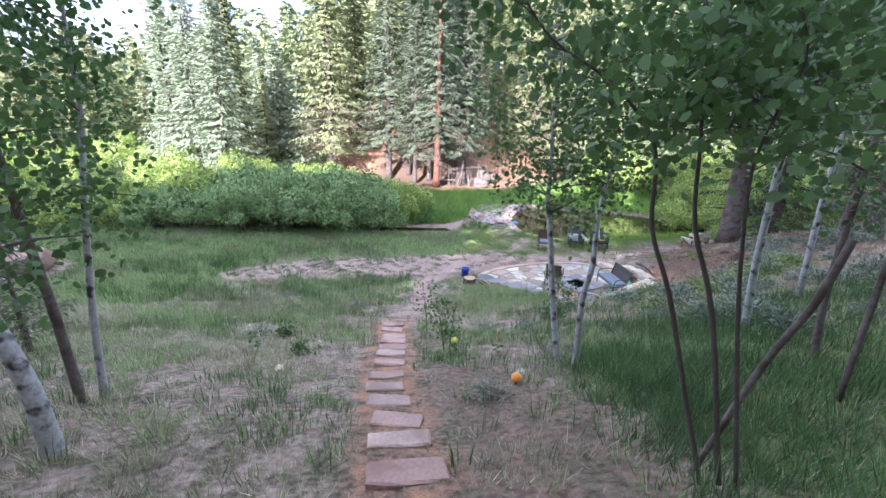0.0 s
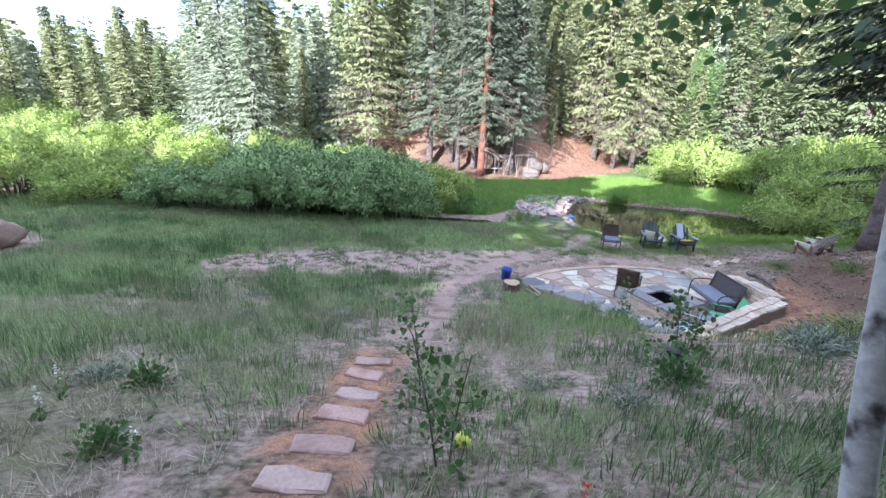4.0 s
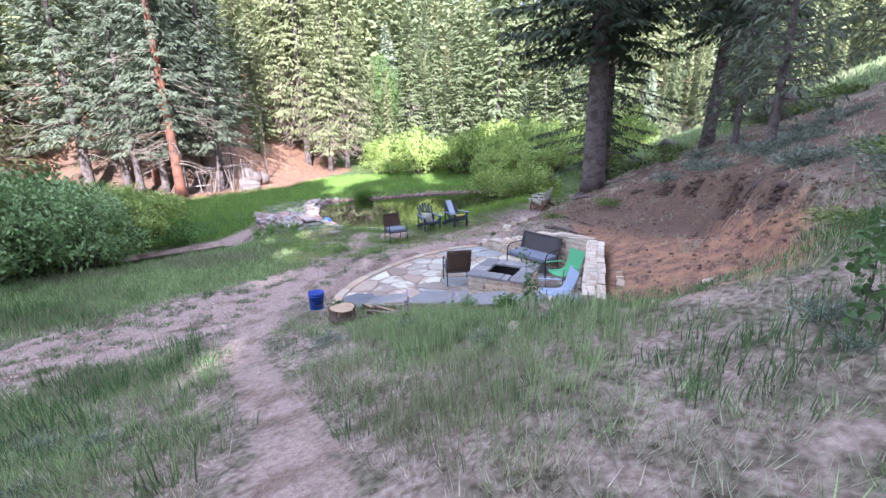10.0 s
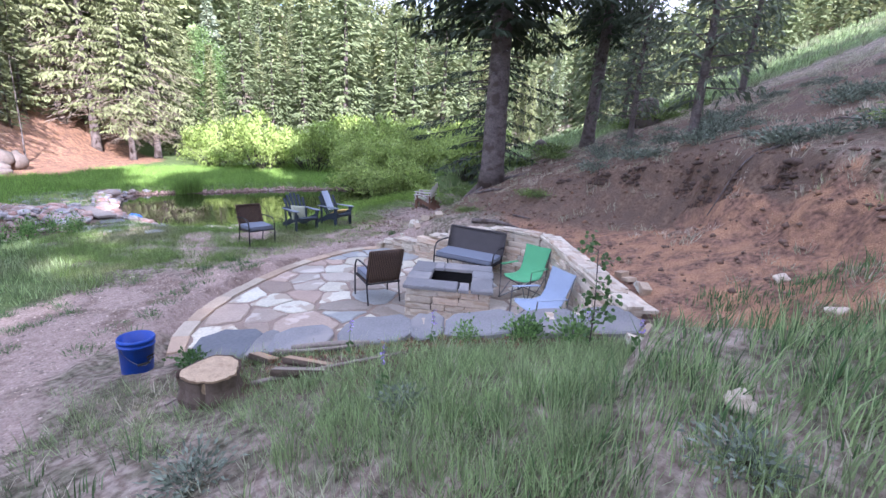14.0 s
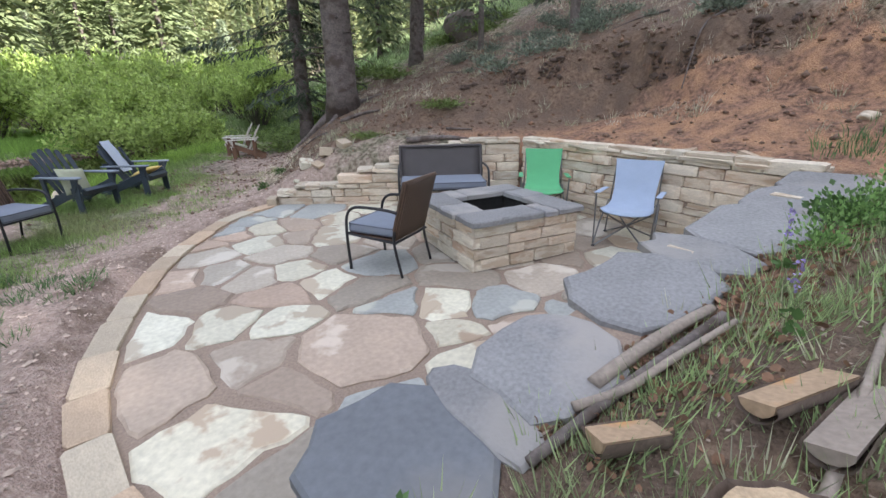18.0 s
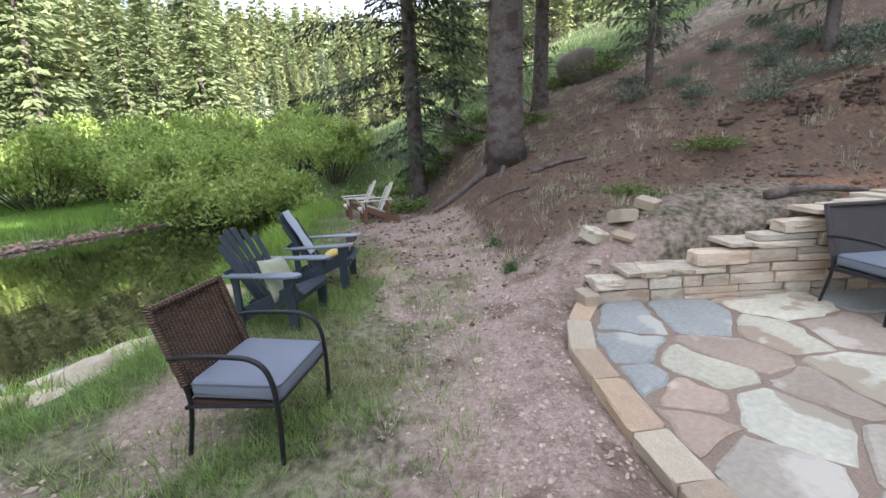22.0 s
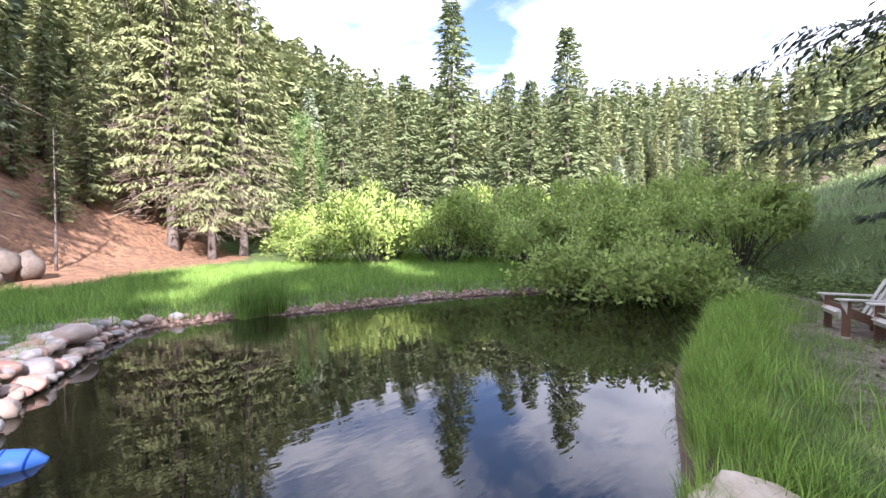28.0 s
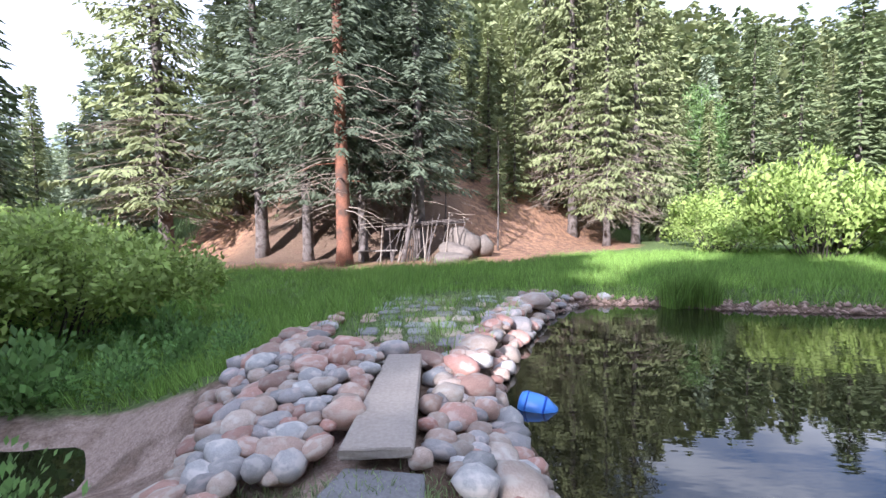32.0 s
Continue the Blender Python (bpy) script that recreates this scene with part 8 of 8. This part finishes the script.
def pine_cones():
    """Dark fallen cones and bark bits round the spruces and along the path."""
    rs = np.random.RandomState(91)
    n = 2600
    x, y = rs.uniform(5.5, 15.5, n), rs.uniform(12.5, 20.0, n)
    ok = (edge_distance(x, y, PATIO) > 0.6) & (edge_distance(x, y, POND) > 0.9) & (rs.rand(n) < 0.25 + 0.6 * smooth(6, 10, x))
    x, y = x[ok], y[ok]
    m = len(x)
    s, a = rs.uniform(0.012, 0.032, m), rs.uniform(0, 6.28, m)
    u = np.stack([np.cos(a), np.sin(a), 0 * a], -1)
    w = np.stack([-np.sin(a), np.cos(a), 0 * a], -1)
    c = np.stack([x, y, ground(x, y) + s * 0.5], -1)
    up = np.array([0, 0, 1.0])
    S = s[:, None]
    V = np.stack([c - u * S * 1.6, c + w * S * 0.8, c + up * S * 0.8, c - w * S * 0.8, c - up * S * 0.8, c + u * S * 1.7], 1).reshape(-1, 3)
    F = [(0, k, k % 4 + 1) for k in (1, 2, 3, 4)] + [(5, k % 4 + 1, k) for k in (1, 2, 3, 4)]
    F = np.concatenate([np.arange(m)[:, None] * 6 + np.array(q) for q in F], 1).reshape(-1, 3)
    tagged(link_mesh("pine_cones", np_mesh("pine_cones", V, F), M["clod"]), "dark fallen cones lying on the needle litter", "cones", kind="stuff")


pine_cones()


def fallen_leaves():
    rs = np.random.RandomState(5)
    n = 1500
    s, o = rs.uniform(0, 2.6, n), np.abs(rs.randn(n)) * 0.25
    x, y = 1.75 + 0.585 * s - 0.81 * o, 13.15 - 0.81 * s - 0.585 * o
    V, F = leaf_cloud(np.stack([x, y, ground(x, y) + 0.015], -1), 0.012, n, 0.032, 6)
    tagged(link_mesh("fallen_leaves", np_mesh("fallen_leaves", V, F), M["dead_leaf"]), "brown fallen leaves lying beside the slabs", "litter", kind="stuff")


fallen_leaves()


def shrub_mesh(seed, n, r, h, leaf, mat, fat=0.3):
    rs = np.random.RandomState(seed)
    p = rs.randn(n, 3) * np.array([r * 0.5, r * 0.5, h * 0.28]) + np.array([0, 0, h * 0.42])
    p[:, 2] = np.abs(p[:, 2])
    way = p * np.array([1, 1, 0.6]) + rs.randn(n, 3) * 0.3 * r + np.array([0, 0, 0.4 * h])
    l = leaf * rs.uniform(0.7, 1.3, n)
    V = sprays(p, way, l, l * fat, 0.15)
    me = np_mesh("shrub", V, np.arange(len(V)).reshape(-1, 4))
    me.materials.append(M[mat])
    return me


SHRUB = {"sage": shrub_mesh(1, 480, 0.5, 0.42, 0.13, "sage"), "juniper": shrub_mesh(2, 1300, 0.75, 0.4, 0.13, "juniper"), "weed": shrub_mesh(3, 260, 0.3, 0.45, 0.12, "leaf_aspen", 0.6), "broad": shrub_mesh(5, 150, 0.34, 0.55, 0.16, "weed_leaf", 0.6), "thistle": shrub_mesh(4, 420, 0.32, 0.6, 0.085, "weed_leaf", 0.5)}
STEMS = bpy.data.meshes.new("stem")
_bm = bmesh.new()
add_tube(_bm, [(0, 0, -0.02), (0.02, 0.01, 0.2), (0.05, 0.03, 0.38)], [0.009, 0.007, 0.003], 5, False)
_bm.to_mesh(STEMS)
_bm.free()
STEMS.materials.append(M["bark_dark"])


def shrub(kind, name, x, y, s, label, group, h=1.0):
    t = thing(name, label, "shrub", Matrix.Translation((x, y, gz(x, y) - 0.02)) @ Matrix.Rotation(x * 5 + y, 4, "Z") @ Matrix.Diagonal((s, s, s * h, 1)), group)
    link_mesh("foliage", SHRUB[kind], None, t)
    link_mesh("stem", STEMS, None, t)
    return t


for x, y, s in ((5.3, 6.8, 0.5), (6.0, 6.5, 0.6), (6.9, 7.2, 0.6), (4.6, 7.3, 0.45), (7.8, 7.6, 0.6), (5.0, 5.9, 0.55), (3.8, 5.6, 0.5), (9.02, 15.13, 0.42), (8.82, 14.8, 0.3), (9.73, 13.62, 0.55), (18.0, 18.9, 1.1), (18.1, 18.2, 1.0), (17.0, 18.2, 0.9), (19.7, 13.6, 1.2), (16.8, 17.8, 0.9), (19.0, 20.2, 1.1), (18.3, 21.3, 1.0), (20.0, 21.6, 1.2), (17.6, 20.4, 0.8), (16.5, 17.2, 1.2), (18.2, 16.4, 1.3), (14.6, 18.9, 1.1), (18.9, 12.3, 1.2), (20.5, 11.6, 1.2), (15.8, 15.4, 0.9), (17.8, 18.6, 1.2)):
    shrub("juniper", "juniper_shrub", x, y, s, "low spreading green juniper on the dry bank", "junipers on the bank", 0.75)
rnd = random.Random(44)
for i in range(190):
    x, y = rnd.uniform(3.2, 16), rnd.uniform(3.0, 14)
    if edge_distance(x, y, PATIO) > 3.2 and y < 8 + x * 0.55:
        shrub("sage", "sagebrush", x, y, rnd.uniform(0.25, 0.75), "small grey-green sagebrush on the dry hillside", "sagebrush on the hillside")
for i in range(28):
    x, y = rnd.uniform(-6, 3.2), rnd.uniform(1.5, 12)
    if abs(x + 0.7) > 0.9:
        shrub("sage", "sagebrush", x, y, rnd.uniform(0.2, 0.38), "small grey-green sagebrush among the grass", "sagebrush in the grass")
for x, y, s in ((1.27, 13.58, 0.38), (1.2, 13.42, 0.3), (-2.75, 5.4, 0.5), (-2.2, 4.4, 0.42), (2.0, 5.9, 0.6), (3.2, 10.9, 0.5), (9.1, 17.0, 0.3), (8.0, 16.9, 0.3)):
    shrub("weed", "leafy_weed", x, y, s, "leafy green weed growing in the open", "weeds")
for x, y, s in ((2.0, 22.7, 0.6), (2.35, 22.5, 0.6), (1.5, 22.75, 0.65), (2.75, 22.25, 0.55), (1.9, 22.35, 0.6), (2.55, 22.0, 0.5)):
    shrub("thistle", "leafy_weed", x, y, s, "tall bright green weed beside the creek", "weeds", 1.3)
rnd = random.Random(61)
for i in range(34):
    x = rnd.uniform(-2.6, 1.9)
    y = 25.9 - 0.55 * x + rnd.uniform(-1.4, 1.8)
    if line_distance(x, y, CREEK) < 1.0:
        continue
    shrub(("broad", "thistle")[i % 2], "leafy_weed", x, y, rnd.uniform(0.5, 0.95), "broad-leaved green weed among the lush grass", "weeds in the lush grass", rnd.uniform(0.9, 1.4))
for x, y, s in ((3.3, 10.5, 0.55), (3.05, 10.9, 0.45), (2.75, 11.35, 0.4)):
    shrub("thistle", "leafy_weed", x, y, s, "bushy green weed growing beside the terrace", "weeds")


def wildflowers():
    for i, (x, y, mat, label) in enumerate(((1.95, 12.1, "flower", "purple"), (2.6, 11.65, "flower", "purple"), (3.35, 10.4, "flower", "purple"), (-2.9, 4.6, "white_flower", "white"), (-3.2, 5.0, "white_flower", "white"), (2.9, 9.9, "flower", "purple"), (-1.9, 4.3, "white_flower", "white"), (1.5, 11.3, "flower", "purple"), (0.62, 3.9, "red_flower", "red"))):
        z = gz(x, y)
        c = thing("wildflower", label + " wildflower on a thin green stem", "flower", Matrix.Translation((x, y, z)), "wildflowers")
        part("stem", tube([(0, 0, -0.02), (0.02, 0.01, 0.16), (0.03, 0.0, 0.3)], 0.003, 5), M["grass"], c)
        V, F = leaf_cloud([(0.03, 0, 0.22 + 0.03 * k) for k in range(5)], 0.01, 26, 0.017, 300 + i)
        link_mesh("blossom", np_mesh("blossom", V, F), M[mat], c, label + " blossoms")
        V, F = leaf_cloud([(0.01, 0, 0.08), (0.02, 0, 0.14)], 0.03, 12, 0.04, 320 + i)
        link_mesh("foliage", np_mesh("foliage", V, F), M["leaf_aspen"], c)


wildflowers()


# ---- laid stones: terrace floor, kerb, walls, slabs, trail steps ----
TAN = [(2.94, 14.04), (4.17, 15.73), (3.61, 15.66), (4.01, 15.98), (4.64, 16.11), (3.72, 14.94), (4.05, 15.3), (4.72, 14.66), (4.14, 13.35), (2.83, 14.72), (2.5, 14.36),
       (3.88, 11.7), (4.09, 12.6), (3.75, 12.2), (3.17, 12.9), (4.5, 10.9), (4.74, 15.28), (3.8, 14.2), (2.5, 15.2), (5.83, 15.5), (5.33, 15.24), (5.0, 16.35), (5.37, 16.16)]
PALE = [(3.24, 15.1), (3.24, 14.74), (3.1, 15.72), (2.65, 13.2), (3.04, 13.4), (3.57, 13.5), (3.98, 14.6), (4.26, 14.98), (5.38, 14.88), (5.09, 15.67), (5.64, 15.85), (6.13, 15.05), (4.59, 11.79), (2.15, 14.5)]
GREY = [(3.5, 13.9), (3.5, 13.05), (3.3, 12.45), (4.42, 14.24), (5.47, 16.3), (6.42, 15.45), (6.5, 16.1), (2.4, 13.75), (6.0, 16.3)]


def clip(poly, px, py, nx, ny):
    """The part of an outline on the near side of a line through p with outward normal n."""
    out = []
    for (ax, ay), (bx, by) in zip(poly, poly[1:] + poly[:1]):
        da, db = (ax - px) * nx + (ay - py) * ny, (bx - px) * nx + (by - py) * ny
        if da <= 0:
            out.append((ax, ay))
        if (da < 0 < db) or (db < 0 < da):
            f = da / (da - db)
            out.append((ax + f * (bx - ax), ay + f * (by - ay)))
    return out


def flag_floor():
    rnd = random.Random(31)
    seeds = [(x, y, "flag") for x, y in TAN] + [(x, y, "flag_pale") for x, y in PALE] + [(x, y, "flag_grey") for x, y in GREY]
    tries = 0
    while tries < 2500:
        tries += 1
        x, y = rnd.uniform(1.3, 7.0), rnd.uniform(10.5, 16.4)
        if edge_distance(x, y, PATIO) > -0.34 or any((x - a) ** 2 + (y - b) ** 2 < 0.47 ** 2 for a, b, _ in seeds):
            continue
        seeds.append((x, y, rnd.choice(("flag", "flag", "flag", "flag_grey", "flag_pale"))))
    weight = {0: 0.16, len(TAN) + 3: 0.1, len(TAN) + 2: 0.04, len(TAN) + 8: 0.06}
    n = 0
    for i, (x, y, mat) in enumerate(seeds):
        if edge_distance(x, y, PATIO) > -0.18:
            continue
        poly = [(x - 0.75, y - 0.75), (x + 0.75, y - 0.75), (x + 0.75, y + 0.75), (x - 0.75, y + 0.75)]
        for j, (a, b, _) in enumerate(seeds):
            if j != i and (a - x) ** 2 + (b - y) ** 2 < 2.3:
                d = math.hypot(a - x, b - y)
                nx, ny = (a - x) / d, (b - y) / d
                h = max(0.08, min(d - 0.08, d / 2 + (weight.get(i, 0) - weight.get(j, 0)) / (2 * d))) - 0.019
                bend = 0.12 * math.sin(7.3 * min(i, j) + 3.1 * max(i, j)) * (1 if i < j else 1)
                ca, sa = math.cos(bend), math.sin(bend)
                poly = clip(poly, x + nx * h, y + ny * h, nx * ca - ny * sa, nx * sa + ny * ca)
        for (ax, ay), (bx, by) in zip(PATIO, PATIO[1:] + PATIO[:1]):
            d = math.hypot(bx - ax, by - ay)
            nx, ny = -(by - ay) / d, (bx - ax) / d
            if (x - ax) * nx + (y - ay) * ny > 0:
                nx, ny = -nx, -ny
            side = 0.215 if ay > 14.2 and by > 14.2 and ax < 6.98 else 0.04
            if line_distance(np.array([x]), np.array([y]), [(ax, ay), (bx, by)])[0] < 1.3:
                poly = clip(poly, ax - nx * side, ay - ny * side, nx, ny)
        if len(poly) < 3:
            continue
        clean = [p for p, q in zip(poly, poly[1:] + poly[:1]) if math.hypot(p[0] - q[0], p[1] - q[1]) > 0.05]
        if len(clean) < 3:
            continue
        soft = []
        for p, q, r in zip(clean[-1:] + clean[:-1], clean, clean[1:] + clean[:1]):
            for o, f in ((p, 0.16), (r, 0.16)):
                d = math.hypot(o[0] - q[0], o[1] - q[1])
                s = min(0.035, d * 0.25) / d
                soft.append((q[0] + (o[0] - q[0]) * s - x, q[1] + (o[1] - q[1]) * s - y))
        area = abs(sum(a[0] * b[1] - b[0] * a[1] for a, b in zip(soft, soft[1:] + soft[:1]))) / 2
        if area < 0.012:
            continue
        ob = part("flagstone", slab_mesh(soft, 0.06, 700 + i, 0.026), M[mat], terrace)
        ob.matrix_basis = Matrix.Translation((x, y, FLOOR + rnd.uniform(-0.006, 0.006))) @ Matrix.Rotation(rnd.uniform(-0.008, 0.008), 4, "X") @ Matrix.Rotation(rnd.uniform(-0.008, 0.008), 4, "Y")
        n += 1


flag_floor()


def kerb():
    k = thing("terrace_kerb", "curved kerb of tan sandstone blocks round the terrace", "kerb", None, "", "structure")
    pts = curve_points([(x, y, 0) for x, y in PATIO[:10]], 12)
    rnd = random.Random(8)
    run, i, last = 0.0, 0, pts[0]
    want = rnd.uniform(0.38, 0.55)
    for p in pts[1:]:
        if (p - last).length >= want:
            d = (p - last).normalized()
            n = Vector((d.y, -d.x, 0))
            mid = (p + last) / 2
            if edge_distance(mid.x + n.x * 0.1, mid.y + n.y * 0.1, PATIO) > 0:
                n = -n
            c = mid + n * 0.09
            stone_piece(k, "border_stone", c.x, c.y, FLOOR - 0.045, (p - last).length - 0.012, 0.2, 0.12, math.atan2(d.y, d.x), i, "kerb_stone")
            last, i, want = p, i + 1, rnd.uniform(0.34, 0.58)


kerb()


def stone_wall(name, label, a, b, tops, depth, seed, drop=FLOOR - 0.05):
    """A dry-laid wall whose inner face runs from a to b; tops: heights at shares of its length."""
    w = thing(name, label, "wall", None, "", "structure")
    rnd = random.Random(seed)
    ax, ay, bx, by = *a, *b
    length = math.hypot(bx - ax, by - ay)
    ux, uy = (bx - ax) / length, (by - ay) / length
    nx, ny = uy, -ux
    if edge_distance(ax + ux * length / 2 + nx * 0.3, ay + uy * length / 2 + ny * 0.3, PATIO) < 0:
        nx, ny = -nx, -ny
    turn = math.atan2(uy, ux)
    fs, zs = [f for f, _ in tops], [z for _, z in tops]
    bm = bmesh.new()
    n = 12
    cols = []
    for i in range(n + 1):
        f = i / n
        px, py = ax + ux * length * f, ay + uy * length * f
        top = float(np.interp(f, fs, zs)) - (0.1 if name != "wall_west" else 0.03)
        cols.append([bm.verts.new((px + nx * o, py + ny * o, z)) for o, z in ((0.04, drop), (0.04, top), (depth, top), (depth, drop))])
    for p, q in zip(cols, cols[1:]):
        for j in range(4):
            bm.faces.new((p[j], p[(j + 1) % 4], q[(j + 1) % 4], q[j]))
    bm.faces.new(cols[0]), bm.faces.new(cols[-1][::-1])
    part("core", bm, M["mortar"], w, "shadowed earth core")
    z, k, course = drop, seed, 0
    high = max(zs)
    while z < high - 0.03:
        h = rnd.choice((0.09, 0.12, 0.14, 0.16, 0.19))
        x = -rnd.uniform(0, 0.2)
        while x < length - 0.02:
            l = rnd.uniform(0.16, 0.62)
            x0, x1 = max(x, 0), min(x + l, length)
            if length - x1 < 0.1:
                x1 = length
            f = (x0 + x1) / 2 / length
            if x1 - x0 > 0.06 and z + h * (0.55 if name != "wall_west" else 0.9) < float(np.interp(f, fs, zs)):
                o = 0.1 + rnd.uniform(-0.02, 0.02)
                c = (x0 + x1) / 2
                layers = 2 if h > 0.13 and rnd.random() < 0.3 else 1
                for q in range(layers):
                    hq, gap = h / layers, rnd.choice((0.006, 0.006, 0.012, 0.022))
                    stone_piece(w, "wall_stone", ax + ux * c + nx * (o + 0.02 * q), ay + uy * c + ny * (o + 0.02 * q), z + hq * (q + 0.5), x1 - x0 - gap, 0.2, hq - 0.006, turn + rnd.uniform(-0.03, 0.03), k)
                    k += 1
            x = x1 if x1 < length else length
        z += h
        course += 1
    x = 0.0 if name != "wall_west" else length
    while x < length - 0.05:
        l = min(rnd.uniform(0.35, 0.75) * (0.5 if name == "wall_east" else 1), length - x)
        f = (x + l / 2) / length
        o = depth * 0.5
        stone_piece(w, "wall_stone", ax + ux * (x + l / 2) + nx * o, ay + uy * (x + l / 2) + ny * o, float(np.interp(f, fs, zs)) - 0.02 + rnd.uniform(-0.008, 0.008), l - 0.01, depth + 0.03, 0.045, turn + rnd.uniform(-0.03, 0.03), k, "cap_stone")
        k += 1
        x += l
    return w


stone_wall("wall_east", "stepped dry-stone retaining wall of tan sandstone", (6.9, 16.2), (7.12, 12.4), ((0, -4.72), (0.09, -4.72), (0.1, -4.6), (0.3, -4.6), (0.31, -4.37), (0.46, -4.37), (0.47, -4.23), (0.56, -4.23), (0.57, -4.08), (0.73, -4.08), (0.74, -3.97), (1, -3.97)), 0.34, 41)
stone_wall("wall_south", "high dry-stone retaining wall of tan sandstone", (7.12, 12.38), (4.2, 10.22), ((0, -3.96), (1, -3.98)), 0.34, 42)
stone_wall("wall_west", "low sandstone wall under broad grey slabs", (4.24, 10.3), (1.72, 13.95), ((0, -4.03), (0.17, -4.06), (0.2, -4.1), (0.32, -4.13), (0.36, -4.17), (0.47, -4.22), (0.5, -4.28), (0.66, -4.34), (0.7, -4.43), (0.84, -4.47), (0.86, -4.53), (1, -4.56)), 0.5, 43)


def slabs():
    """Broad flat stones capping the low wall, each resting on the next one's edge or on the wall."""
    turn = math.atan2(-0.81, 0.585)
    for i, (x, y, z, along, across, mat) in enumerate(((1.62, 13.62, -4.53, 0.6, 0.72, "slab_dark"), (1.86, 13.3, -4.5, 0.24, 0.6, "slab"), (2.11, 12.98, -4.42, 0.64, 0.56, "slab"), (2.6, 12.39, -4.3, 0.78, 0.6, "slab"), (2.9, 11.92, -4.22, 0.34, 0.6, "slab"), (3.2, 11.45, -4.14, 0.72, 0.6, "slab"), (3.6, 10.88, -4.08, 0.66, 0.6, "slab"), (3.95, 10.36, -4.03, 0.62, 0.58, "slab"))):
        rnd = random.Random(900 + i)
        outline = []
        for q in range(12):
            a = radians(30 * q + rnd.uniform(-8, 8))
            c, s = math.cos(a), math.sin(a)
            r = (abs(c) ** 4 + abs(s) ** 4) ** -0.25 * rnd.uniform(0.9, 1.06)
            outline.append((c * r * along * 0.54, s * r * across * 0.56))
        ob = part("slab", slab_mesh(outline, 0.055, 950 + i, 0.016), M[mat])
        ob.matrix_basis = Matrix.Translation((x, y, z)) @ Matrix.Rotation(turn, 4, "Z") @ Matrix.Rotation(-0.16 if i else -0.05, 4, "Y") @ Matrix.Rotation(rnd.uniform(-0.02, 0.02), 4, "X")
        tagged(ob, "broad dark slate slab at the low end of the wall" if mat == "slab_dark" else "broad taupe-grey stone slab capping the low terrace wall", "stone slab", "slabs on the low wall")


slabs()
brick = stone_piece(None, "border_stone", 6.93, 16.28, FLOOR + 0.06, 0.26, 0.14, 0.12, 0.2, 3, "building_stone")
tagged(brick, "orange sandstone block at the end of the wall", "stone")


def steps():
    rnd = random.Random(12)
    for i, (x, y, w, l) in enumerate(((-0.38, 1.0, 0.52, 0.2), (-0.48, 1.46, 0.46, 0.17), (-0.54, 1.88, 0.42, 0.17), (-0.65, 2.38, 0.42, 0.16), (-0.74, 2.84, 0.42, 0.15), (-0.79, 3.3, 0.44, 0.15), (-0.8, 3.74, 0.42, 0.16), (-0.83, 4.2, 0.42, 0.15), (-0.86, 4.68, 0.4, 0.15), (-0.9, 5.22, 0.42, 0.16), (-0.95, 5.76, 0.42, 0.15), (-1.04, 6.3, 0.4, 0.16), (-1.07, 6.74, 0.42, 0.15))):
        o = [(-w / 2, -l / 2 + rnd.uniform(-0.02, 0.02)), (0, -l / 2 - rnd.uniform(0, 0.03)), (w / 2, -l / 2 + rnd.uniform(-0.02, 0.02)), (w / 2 + rnd.uniform(-0.02, 0.02), l / 2), (rnd.uniform(-0.05, 0.05), l / 2 + rnd.uniform(0, 0.03)), (-w / 2 + rnd.uniform(-0.02, 0.02), l / 2)]
        ob = part("step_stone", slab_mesh(o, 0.13, 40 + i, 0.014), M["step_stone"])
        ob.matrix_basis = Matrix.Translation((x, y, gz(x, y) + 0.05)) @ Matrix.Rotation(rnd.uniform(-0.12, 0.12), 4, "Z") @ Matrix.Rotation(radians(-4), 4, "X")
        tagged(ob, "rough pinkish stone set as a step in the trail", "step", "trail steps")


steps()
